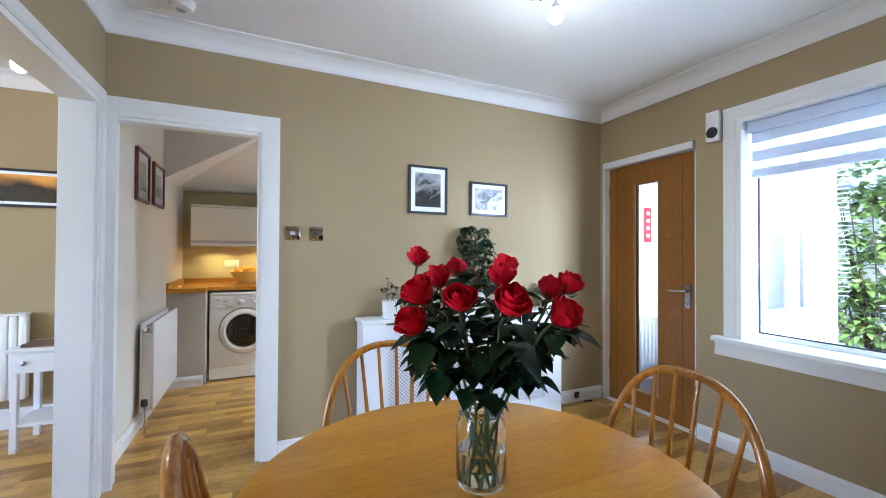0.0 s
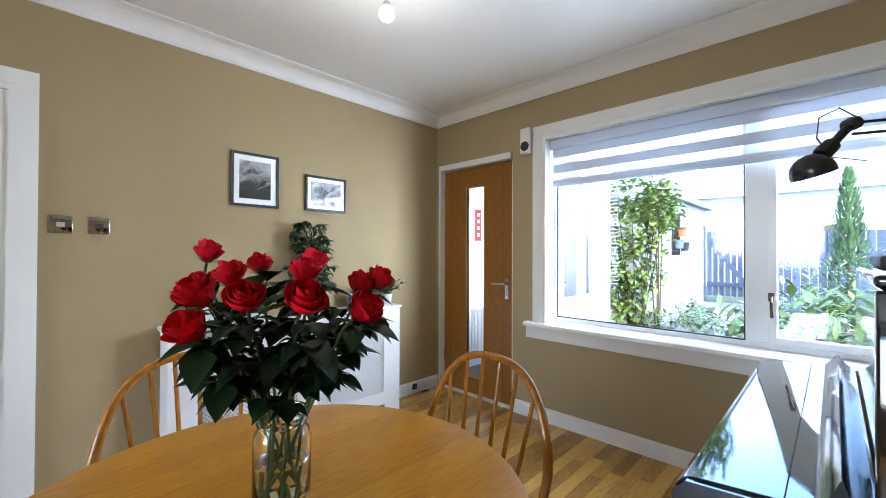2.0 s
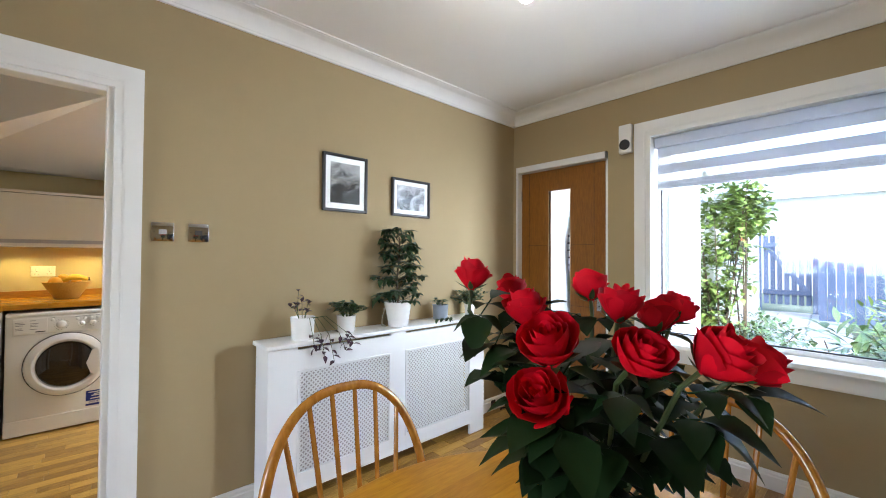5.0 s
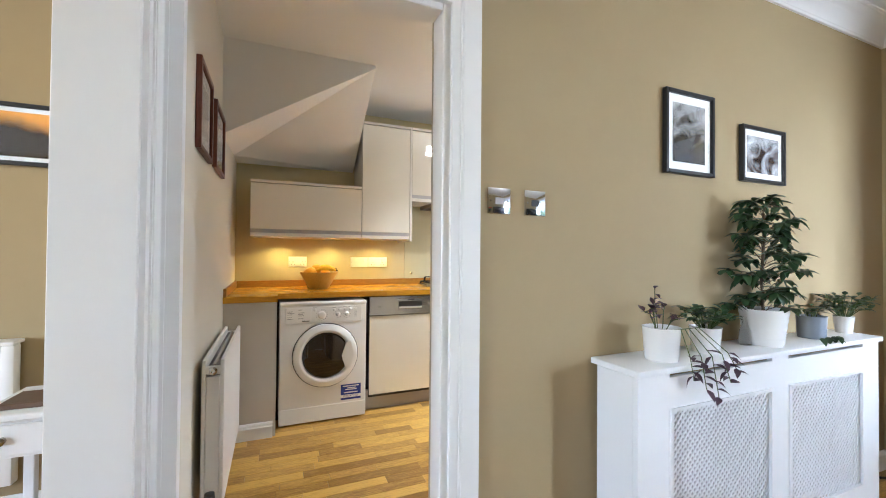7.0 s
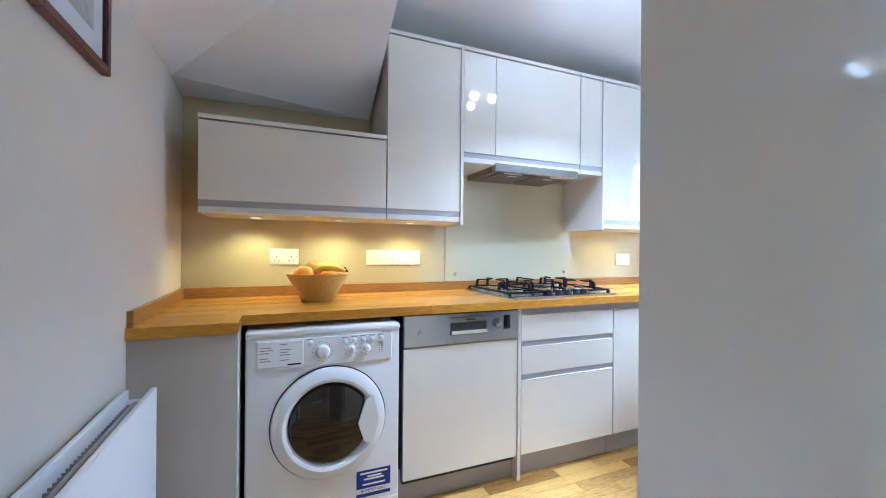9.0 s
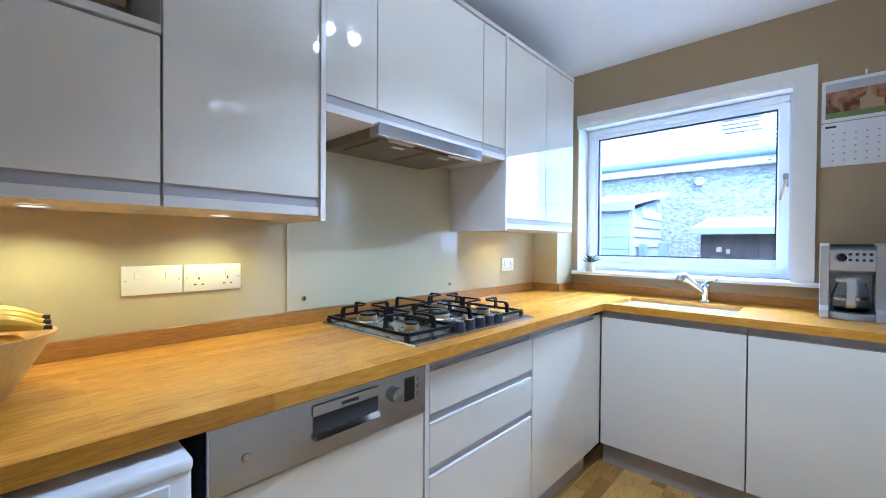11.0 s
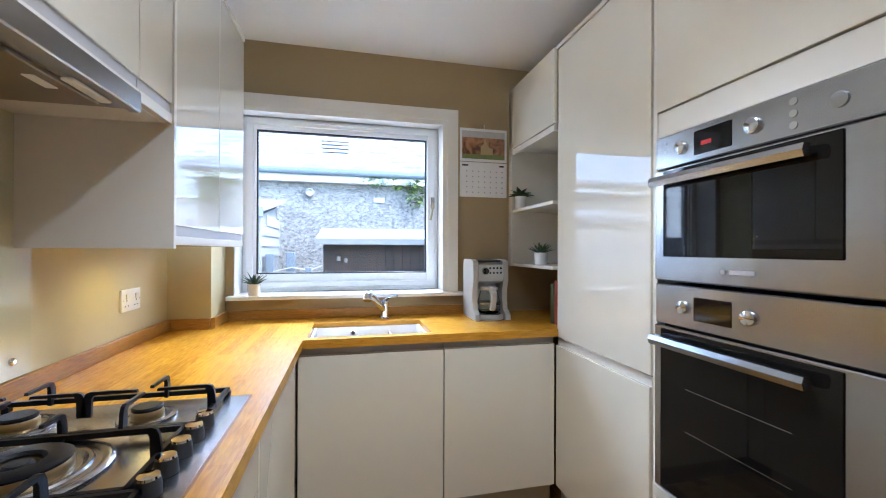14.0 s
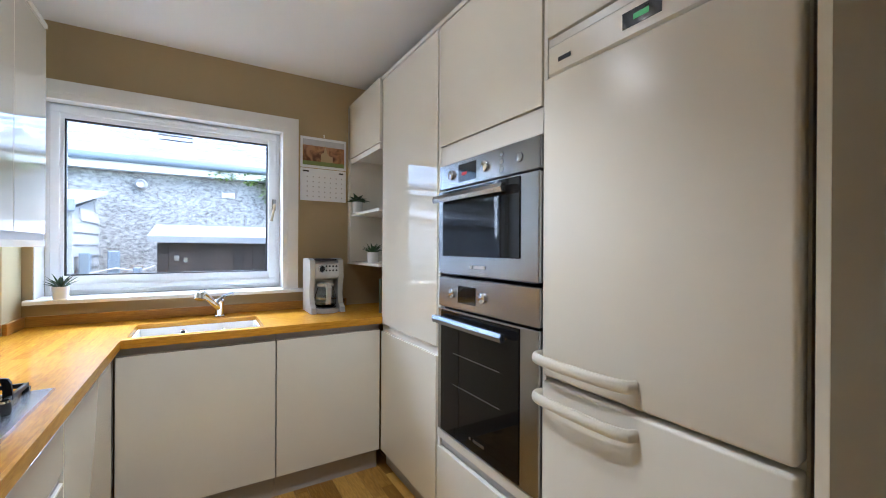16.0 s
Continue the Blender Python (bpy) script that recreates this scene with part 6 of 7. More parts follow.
box("divider", (sx0, sx1, 3.96, 3.975, sz, 0.862), CERAMIC, sink, 0.004)
ofl = lathe("overflow", [(0.016, 0), (0.016, 0.003), (0.010, 0.004)], (sx1, 4.16, 0.855), CHROME, sink, 20, (-1, 0, 0))
lathe("overflow_hole", [(0.010, 0), (0.010, 0.001)], (sx1 - 0.004, 4.16, 0.855), DARK, ofl, 16, (-1, 0, 0))
tap = thing("kitchen_tap", (2.53, 3.985, 0.91), "chrome pull-out mixer tap beside the sink", "tap")
lathe("base", [(0.028, 0), (0.028, 0.006), (0.022, 0.012), (0.021, 0.075), (0.023, 0.08), (0.022, 0.095), (0.012, 0.105), (0.0, 0.106)], (2.53, 3.985, 0.9105), CHROME, tap, 28)
tube("spout", [(2.525, 3.99, 0.96), (2.495, 4.02, 1.0), (2.455, 4.055, 1.04)], 0.017, CHROME, tap, 14)
tube("spray_head", [(2.458, 4.052, 1.035), (2.435, 4.072, 1.058), (2.415, 4.085, 1.052), (2.405, 4.088, 1.03)], 0.021, CHROME, tap, 16, 0.024)
tube("lever", [(2.53, 3.985, 1.012), (2.515, 3.965, 1.03), (2.47, 3.92, 1.045)], 0.009, CHROME, tap, 10, 0.006)

# kitchen window
kw = glazed("window_2", 2.85, 3.618, 4.794, 1.077, 2.089, [], "white tilt-and-turn kitchen window", 0.074, 0.075)
box("sub_sill", (2.8125, 2.8875, 3.618, 4.794, 1.047, 1.0768), UPVC, kw)
box("sash_step", (2.80, 2.815, 3.64, 4.775, 1.07, 1.105), UPVC, kw, 0.003)
for d in ((3.64, 3.69, 1.105, 2.04), (4.735, 4.775, 1.105, 2.04), (3.64, 4.775, 2.04, 2.08)):
    box("sash_step", (2.80, 2.815, *d), UPVC, kw, 0.003)
tube("handle", [(2.80, 3.655, 1.60), (2.78, 3.655, 1.60), (2.772, 3.66, 1.57), (2.77, 3.675, 1.49)], 0.008, material("gilt_handle", (0.55, 0.47, 0.33), 0.3, 1.0, vary=0.05), kw, label="gilt window handle")
box("handle_base", (2.795, 2.803, 3.643, 3.667, 1.565, 1.64), STEEL, kw, 0.002)
box("trickle_vent", (2.79, 2.802, 3.98, 4.42, 2.06, 2.075), UPVC, kw, 0.002)
prism("window_sill", [(2.60, 1.022), (2.60, 1.038), (2.606, 1.044), (2.81, 1.045), (2.81, 1.03), (GX, 1.03), (GX, 1.022)], "y", 3.495, 4.825, TRIM, kw)
structure(boxes("kitchen_reveal", [(GX + 0.003, 2.81, 3.612, 3.617, 1.047, 2.097), (GX + 0.003, 2.81, 4.795, 4.799, 1.047, 2.097), (GX + 0.003, 2.81, 3.617, 4.795, 2.09, 2.098)], TRIM, None), "white window reveal", "trim")
architrave("architrave_kitchen_window", "x", 3.625, 4.80, 1.045, 2.065, -1, GX, width=0.095, sides="l")

# coffee machine
cm = thing("coffee_machine", (2.46, 3.41, 0.91), "white and silver filter coffee machine with a jug", "coffee machine")
PEARL = material("pearl_white_plastic", (0.42, 0.405, 0.37), 0.3, vary=0.02, scale=10)
SILVER = material("silver_plastic", (0.50, 0.50, 0.49), 0.3, 0.6, vary=0.04, scale=12)
for y in (3.306, 3.482):
    prism("side_panel", [(2.33, 0.912), (2.565, 0.912), (2.57, 1.215), (2.555, 1.245), (2.42, 1.247), (2.375, 1.235), (2.365, 1.13), (2.385, 1.08), (2.388, 1.02), (2.372, 0.965), (2.335, 0.945)], "y", y, y + 0.030, PEARL, cm)
box("back_tank", (2.475, 2.56, 3.337, 3.481, 0.915, 1.22), SILVER, cm, 0.004)
head = prism("top_head", [(2.40, 1.110), (2.555, 1.110), (2.555, 1.228), (2.405, 1.232), (2.368, 1.215), (2.362, 1.16), (2.372, 1.125)], "y", 3.337, 3.481, SILVER, cm)
box("lid", (2.39, 2.55, 3.34, 3.478, 1.233, 1.243), RUBBER, cm, 0.004)
lathe("base", [(0.080, 0), (0.082, 0.016), (0.078, 0.026), (0.0, 0.028)], (2.402, 3.409, 0.912), PEARL, cm, 40)
lathe("hotplate", [(0.066, 0), (0.066, 0.003), (0.0, 0.0035)], (2.402, 3.409, 0.9405), RUBBER, cm, 32)
jg = lathe("jug", [(0.050, 0), (0.064, 0.016), (0.066, 0.06), (0.050, 0.115), (0.047, 0.128), (0.044, 0.128), (0.047, 0.113), (0.063, 0.06), (0.061, 0.018), (0.001, 0.003)], (2.404, 3.409, 0.9445), JAR, cm, 36, label="clear glass coffee jug")
lathe("jug_band", [(0.0670, 0), (0.0675, 0.006), (0.0670, 0.012)], (2.404, 3.409, 0.995), STEEL, jg, 36)
lathe("jug_lid", [(0.050, 0), (0.051, 0.014), (0.030, 0.022), (0.0, 0.023)], (2.404, 3.409, 1.0735), PEARL, jg, 32)
prism("jug_handle", [(2.362, 1.098), (2.325, 1.094), (2.305, 1.07), (2.302, 1.02), (2.318, 0.975), (2.336, 0.965), (2.342, 0.978), (2.330, 0.995), (2.325, 1.04), (2.335, 1.066), (2.362, 1.072)], "y", 3.400, 3.426, PEARL, jg)
lathe("dial", [(0.024, 0), (0.022, 0.009), (0.0, 0.010)], (2.3635, 3.442, 1.183), CHROME, cm, 24, (-1, 0, 0))
lathe("clock", [(0.017, 0), (0.0, 0.0015)], (2.353, 3.442, 1.183), GLOSSBLACK, cm, 24, (-1, 0, 0))
for k in range(8):
    lathe("button", [(0.0065, 0), (0.0055, 0.004), (0.0, 0.0045)], (2.365, 3.352 + 0.021 * (k % 4), 1.198 - 0.026 * (k // 4)), RUBBER, cm, 12, (-1, 0, 0))
tube("cord", [(2.50, 3.312, 0.96), (2.47, 3.29, 1.0), (2.45, 3.275, 0.97), (2.46, 3.285, 0.92), (2.52, 3.29, 0.914)], 0.004, RUBBER, cm, 8)

# calendar
cal = thing("wall_calendar", (2.645, 3.36, 1.63), "wall calendar with an autumn church picture", "calendar")
PAPER = material("white_paper", (0.82, 0.83, 0.85), 0.75, vary=0.01)
box("picture_sheet", (2.645, 2.648, 3.205, 3.515, 1.855, 2.062), PAPER, cal)
box("photograph", (2.6435, 2.645, 3.22, 3.50, 1.872, 2.045), photo_material("autumn_photo", (0.10, 0.04, 0.018), (0.40, 0.21, 0.10), 16, (0.30, 1.4)), cal)
box("lawn_print", (2.6431, 2.6436, 3.22, 3.50, 1.872, 1.900), material("lawn_print", (0.16, 0.20, 0.05), 0.6, vary=0.3, scale=40), cal)
box("sky_print", (2.6431, 2.6436, 3.22, 3.50, 2.005, 2.045), material("sky_print", (0.50, 0.50, 0.52), 0.6, vary=0.25, scale=18), cal)
prism("church_shape", [(3.30, 1.90), (3.38, 1.90), (3.38, 1.95), (3.362, 1.965), (3.35, 2.01), (3.338, 1.965), (3.325, 1.945), (3.30, 1.94)], "x", 2.6426, 2.6430, material("stone_print", (0.42, 0.30, 0.14), 0.6), cal)
box("date_sheet", (2.6445, 2.648, 3.205, 3.515, 1.632, 1.850), PAPER, cal)
box("date_heading", (2.6435, 2.6445, 3.46, 3.50, 1.825, 1.835), RUBBER, cal)
box("date_heading", (2.6435, 2.6445, 3.225, 3.255, 1.825, 1.835), RUBBER, cal)
for r in range(5):
    for c in range(7):
        box("date_mark", (2.6437, 2.6445, 3.232 + c * 0.039, 3.24 + c * 0.039, 1.79 - r * 0.033, 1.797 - r * 0.033), CHANNEL, cal)
tube("hook", [(2.65, 3.36, 2.085), (2.64, 3.36, 2.085), (2.638, 3.36, 2.065)], 0.004, PLASTIC, cal, 8)


def succulent(x, y, z, r, h, seed, label, spike=0.085, dark=False):
    rng = random.Random(seed)
    t = thing("succulent", (x, y, z), label, "potted plant", "small pots")
    pot(t, x, y, z, r, h, CERAMIC, 0.9)
    bm = bmesh.new()
    for i in range(22):
        a = i * 2.4
        tilt = 0.25 + 0.95 * (i / 22)
        add_leaf(bm, (x + 0.008 * math.cos(a), y + 0.008 * math.sin(a), z + h - 0.008), (math.cos(a) * tilt, math.sin(a) * tilt, 1.1 - 0.5 * tilt), (-math.cos(a), -math.sin(a), 0.4), spike * rng.uniform(0.75, 1.05), 0.016 if not dark else 0.034, 0.1 if not dark else 0.5, 0.3)
    part("leaves", bm, LEAF, t)
    return t


succulent(2.625, 4.69, 1.045, 0.034, 0.062, 1, "small spiky succulent in a white pot on the sill")
succulent(2.545, 3.155, 1.5535, 0.036, 0.075, 2, "dark leafy plant in a white pot on the shelf", 0.075, True)
succulent(2.34, 3.12, 1.2185, 0.038, 0.066, 3, "spiky succulent in a white pot on the shelf")
for i, (c, w) in enumerate((((0.02, 0.02, 0.022), 0.035), ((0.30, 0.05, 0.03), 0.025), ((0.10, 0.12, 0.06), 0.03))):
    x0 = 2.10 + i * 0.04
    bk = box("cookbook", (x0, x0 + w, 2.94, 3.13, 0.9105, 1.16 - 0.02 * i), material("book_cover", c, 0.5, vary=0.15, scale=20), None, 0.002)
    tagged(bk, "upright cookbook on the worktop", "book", "cookbooks")

# sockets
def socket(x0, x1, z0, z1, kind, label):
    s = thing("wall_socket", ((x0 + x1) / 2, KB, z0), label, "socket", "kitchen sockets")
    pl = box("plate", (x0, x1, KB - 0.009, KB, z0, z1), PLASTIC, s, 0.003, 2)
    n = 2 if x1 - x0 > 0.12 else 1
    for k in range(n):
        cx = x0 + (x1 - x0) * (k + 0.5) / n
        if kind == "socket":
            for dx, dz, w, hh in ((0, 0.006, 0.004, 0.008), (-0.011, -0.014, 0.007, 0.004), (0.011, -0.014, 0.007, 0.004)):
                box("pin_hole", (cx + dx - w / 2, cx + dx + w / 2, KB - 0.0096, KB - 0.009, (z0 + z1) / 2 + dz - hh / 2 - 0.008, (z0 + z1) / 2 + dz + hh / 2 - 0.008), RUBBER, pl)
        box("rocker", (cx - 0.008, cx + 0.008, KB - 0.013, KB - 0.009, z1 - 0.040, z1 - 0.018), PLASTIC, pl, 0.001)
    for x in (x0 + 0.009, x1 - 0.009):
        lathe("screw", [(0.0025, 0), (0.0025, 0.001)], (x, KB - 0.009, (z0 + z1) / 2), CHANNEL, pl, 10, (0, -1, 0))


socket(-0.457, -0.311, 1.075, 1.161, "socket", "white double wall socket")
socket(0.062, 0.2175, 1.07, 1.158, "switch", "white double appliance switch")
socket(0.2205, 0.396, 1.07, 1.158, "socket", "white double wall socket")
socket(2.01, 2.15, 1.055, 1.141, "socket", "white double wall socket")

# fruit bowl
BX, BY = -0.235, 4.745
bowl = thing("fruit_bowl", (BX, BY, 0.91), "pale wooden bowl of bananas, an orange and apples", "bowl")
lathe("bowl", [(0.070, 0.0), (0.076, 0.004), (0.112, 0.066), (0.146, 0.128), (0.148, 0.132), (0.142, 0.132), (0.106, 0.066), (0.07, 0.012), (0.001, 0.01)], (BX, BY, 0.9105), wood("pale_bowl_wood", (0.50, 0.315, 0.065), (0.62, 0.425, 0.11), (20, 20, 6), 0.4), bowl, 48)
FRUIT = {"orange": material("orange_peel", (0.82, 0.40, 0.005), 0.5, vary=0.1, scale=20, bump=0.4, bump_scale=250), "apple": material("apple_skin", (0.78, 0.40, 0.015), 0.4, vary=0.45, scale=9), "banana": material("banana_skin", (0.82, 0.50, 0.01), 0.45, vary=0.12, scale=15)}
STALK = material("dark_fruit_stalk", (0.05, 0.03, 0.012), 0.7)
for dx, dy, dz, r, m in ((-0.066, -0.048, 0.0, 0.043, "orange"), (-0.020, 0.006, 0.024, 0.041, "apple"), (-0.075, 0.045, -0.008, 0.040, "apple"), (0.055, 0.055, -0.014, 0.038, "orange"), (0.072, -0.040, -0.026, 0.035, "apple")):
    n = 16
    prof = []
    for i in range(n + 1):
        a = math.pi * i / n
        dimple = 0.22 * math.exp(-((math.pi - a) / 0.35) ** 2) if m == "apple" else 0.0
        prof.append((max(0.0008, r * math.sin(a)), -r * 0.94 * math.cos(a) - r * dimple))
    f = lathe(m, prof, (0, 0, 0), FRUIT[m], None, 24)
    f.matrix_world = pose(BX + dx, BY + dy, 1.018 + r * 0.55 + dz, 25 if m == "apple" else 0, 10, 40 * dx)
    tagged(f, "ripe orange in the bowl" if m == "orange" else "yellow-red apple in the bowl", "fruit", "fruit in the bowl")
    if m == "apple":
        lathe("stalk", [(0.0015, 0.0), (0.002, 0.014), (0.0005, 0.0145)], (0, 0, r * 0.72), STALK, f, 8)
for k in range(3):
    steps = [i / 12 for i in range(13)]
    pts = [Vector((BX - 0.030 + 0.155 * u, BY - 0.060 + 0.034 * k + 0.012 * math.sin(u * 3), 1.049 + 0.022 * math.sin(math.pi * (0.15 + 0.75 * u)) + 0.006 * k)) for u in steps]
    bm = bmesh.new()
    add_tube(bm, pts, 0.0175, 10)
    for vtx in bm.verts:
        u = (vtx.co.x - BX + 0.030) / 0.155
        c = pts[max(0, min(12, round(u * 12)))]
        q = max(0.28, math.sin(math.pi * max(0.05, min(0.95, u))) ** 0.5)
        vtx.co = c + (vtx.co - c) * q
    bn = part("banana", bm, FRUIT["banana"], None)
    tagged(bn, "ripe yellow banana in the bowl", "fruit", "fruit in the bowl")
    tube("stalk", [pts[12] - Vector((0.002, 0, 0)), pts[12] + Vector((0.012, 0, -0.002))], 0.005, STALK, bn, 8)

# kitchen radiator
kr = thing("kitchen_radiator", (-0.80, 3.70, 0.14), "white double panel radiator on the kitchen wall", "radiator")
ry0, ry1, rz0, rz1 = 3.28, 4.12, 0.14, 0.75
for x0, x1, nm in ((-0.768, -0.752, "front_panel"), (-0.835, -0.820, "back_panel")):
    box(nm, (x0, x1, ry0, ry1, rz0, rz1), WHITE, kr, 0.004, 2)
for y in (ry0 + 0.006, ry1 - 0.024):
    box("end_bracket", (-0.819, -0.769, y, y + 0.018, rz0 + 0.02, rz1 - 0.07), WHITE, kr, 0.002)
    tube("header_pipe", [(-0.822, y + 0.012, rz1 - 0.045), (-0.766, y + 0.012, rz1 - 0.045)], 0.018, WHITE, kr, 14)
    lathe("plug", [(0.016, 0), (0.016, 0.006), (0.008, 0.009), (0.0, 0.006)], (-0.794, ry0 + 0.006 if y < 3.5 else ry1 + 0.004, rz1 - 0.045), CHROME, kr, 20, (0, -1, 0))
bm = bmesh.new()
for i in range(44):
    y = ry0 + 0.04 + i * 0.0175
    add_box(bm, -0.815, -0.773, y, y + 0.002, rz0 + 0.05, rz1 - 0.03)
part("convector", bm, CHANNEL, kr, smooth=False)
box("grille_top", (-0.80, -0.788, ry0 + 0.04, ry1 - 0.04, rz1 - 0.03, rz1 - 0.026), CHANNEL, kr)
tube("valve_pipe", [(-0.794, ry0 - 0.002, rz0 + 0.04), (-0.794, ry0 - 0.05, rz0 + 0.035), (-0.794, ry0 - 0.052, 0.0)], 0.008, CHROME, kr)
lathe("valve_knob", [(0.018, 0), (0.021, 0.015), (0.018, 0.045), (0.0, 0.05)], (-0.794, ry0 - 0.05, rz0 + 0.05), RUBBER, kr, 20)

# lights under the wall cabinets
LED = material("lit_cabinet_lens", (1, 0.8, 0.5), 0.4, emit=((1.0, 0.72, 0.38), 0.2))
for x, y, p in ((-0.52, 4.87, 0.50), (-0.12, 4.87, 0.50), (0.28, 4.87, 0.50), (1.88, 4.87, 0.34)):
    c = thing("cabinet_downlight", (x, y, 1.308), "slim lit downlight under the wall cabinet", "downlight", "cabinet downlights")
    lathe("rim", [(0.034, 0.0), (0.034, -0.002), (0.028, -0.003)], (x, y, 1.3145), CHROME, c, 28, cap=False)
    lathe("lens", [(0.028, -0.0015), (0.001, -0.0018)], (x, y, 1.3145), LED, c, 24)
    lamp("cabinet_downlight_glow", "SPOT", look((x, y, 1.302), (x, y + 0.0, 0.9)), p, (1.0, 0.73, 0.22), 0.025, spot=150)

# ---- living room things in view ----
lr = thing("living_radiator", (-1.75, 3.66, 0.2), "white ribbed radiator on the living room wall", "radiator")
for i in range(12):
    box("rib", (-2.15 + i * 0.05, -2.15 + i * 0.05 + 0.045, 3.62, 3.675, 0.22, 0.80), WHITE, lr, 0.008, 2)
box("top_grille", (-2.15, -1.555, 3.615, 3.70, 0.80, 0.815), WHITE, lr, 0.003)
box("bracket", (-2.1, -1.6, 3.68, 3.72, 0.4, 0.6), WHITE, lr)
st = thing("side_table", (-1.32, 3.38, 0), "small white painted side table with a drawer", "side table")
box("top", (-1.49, -1.12, 3.20, 3.56, 0.618, 0.64), MDF, st, 0.004)
box("apron", (-1.47, -1.14, 3.22, 3.54, 0.49, 0.618), MDF, st, 0.002)
dr = box("drawer", (-1.45, -1.16, 3.213, 3.22, 0.50, 0.605), MDF, st, 0.002)
for x in (-1.40, -1.21):
    lathe("knob", [(0.012, 0), (0.014, 0.015), (0.0, 0.02)], (x, 3.213, 0.555), STEEL, dr, 16, (0, -1, 0))
for x in (-1.47, -1.175):
    for y in (3.22, 3.505):
        box("leg", (x, x + 0.035, y, y + 0.035, 0, 0.49), MDF, st, 0.003)
box("shelf", (-1.47, -1.14, 3.225, 3.535, 0.16, 0.175), MDF, st, 0.002)
nb = box("notebook", (-1.44, -1.25, 3.26, 3.42, 0.6405, 0.66), material("brown_leather", (0.12, 0.07, 0.04), 0.6, vary=0.2, scale=20), None, 0.003)
tagged(nb, "brown folded cloth or book on the side table", "book")

# ---- outside ----
GRASS = material("garden_ground", (0.07, 0.085, 0.045), 0.9, vary=0.35, scale=0.6, grain=0.2, bump=0.5, bump_scale=25)
bm = bmesh.new()
for x0, x1, y0, y1 in ((2.95, 400, -400, 400), (-400, 2.95, -400, -1.1), (-400, -5.12, -1.1, 5.2), (-400, 2.95, 5.2, 400), (-5.12, 2.95, -1.1, 5.2)):
    z = -0.13
    bm.faces.new([bm.verts.new(p) for p in ((x0, y0, z), (x1, y0, z), (x1, y1, z), (x0, y1, z))])
structure(part("ground", bm, GRASS, None, smooth=False), "garden ground with grass and earth", "ground")
PAVE = material("pale_paving", (0.24, 0.235, 0.225), 0.8, vary=0.15, scale=3, grain=0.06, bump=0.3, bump_scale=60)
path = thing("pavement", (8, 1.2, -0.12), "pale garden path of square slabs", "path", kind="structure")
rng = random.Random(4)
slab = bmesh.new()
add_box(slab, -0.29, 0.29, -0.29, 0.29, 0, 0.05, bevel=0.008)
slab_me = bpy.data.meshes.new("slab")
slab.to_mesh(slab_me)
slab.free()
slab_me.materials.append(PAVE)
for i in range(16):
    for j in range(3):
        o = new("slab", slab_me)
        o.parent = path
        o.location = (-4.4 + i * 0.6, -0.6 + j * 0.6 + 0.035 * i, rng.uniform(-0.006, 0.006))

ROUGHCAST = material("grey_roughcast", (0.25, 0.238, 0.213), 0.95, vary=0.15, scale=3.0, grain=1.3, stretch=(1, 0.55, 1), bump=1.0, bump_scale=40)
RENDER = material("white_render", (0.42, 0.42, 0.41), 0.9, vary=0.06, scale=2, grain=0.05, bump=0.4, bump_scale=70)
SLATE = material("grey_roof_tile", (0.36, 0.36, 0.37), 0.8, vary=0.2, scale=3, island=0.25, bump=0.3, bump_scale=40)
GUTTER = material("blue_grey_gutter", (0.16, 0.19, 0.22), 0.4, vary=0.05)
SHEDWOOD = wood("dark_stained_boards", (0.02, 0.014, 0.01), (0.055, 0.038, 0.028), (30, 30, 3), 0.7, island=0.2)
PALEWOOD = wood("pale_weathered_boards", (0.22, 0.215, 0.2), (0.32, 0.31, 0.29), (4, 4, 40), 0.7, island=0.2)
BLUEWOOD = wood("slate_blue_boards", (0.04, 0.058, 0.10), (0.075, 0.10, 0.16), (30, 30, 3), 0.7, island=0.25)
FELT = material("grey_roofing_felt", (0.26, 0.265, 0.27), 0.9, vary=0.12, scale=8, bump=0.5, bump_scale=120)


def tile_roof(parent, x_eave, x_top, z_eave, z_top, y0, y1, rows):
    run = (x_top - x_eave) / rows
    rise = (z_top - z_eave) / rows
    cols = int((y1 - y0) / 0.34)
    verts, faces = [], []
    off = root_of(parent).location
    for r in range(rows):
        for c in range(cols):
            ya = y0 + c * 0.34 + (0.17 if r % 2 else 0)
            yb = ya + 0.335
            xa, xb = x_eave + r * run - 0.03, x_eave + (r + 1) * run + 0.02
            za, zb = z_eave + r * rise + 0.035, z_eave + (r + 1) * rise
            n = len(verts)
            verts += [(p[0] - off.x, p[1] - off.y, p[2] - off.z) for p in ((xa, ya, za), (xa, yb, za), (xb, yb, zb), (xb, ya, zb), (xa, ya, za - 0.03), (xa, yb, za - 0.03))]
            faces += [(n, n + 1, n + 2, n + 3), (n, n + 4, n + 5, n + 1)]
    me = bpy.data.meshes.new("roof_tiles")
    me.from_pydata(verts, [], faces)
    me.materials.append(SLATE)
    o = new("roof_tiles", me)
    o.parent = parent
    tagged(o, "rows of grey roof tiles", kind="stuff")


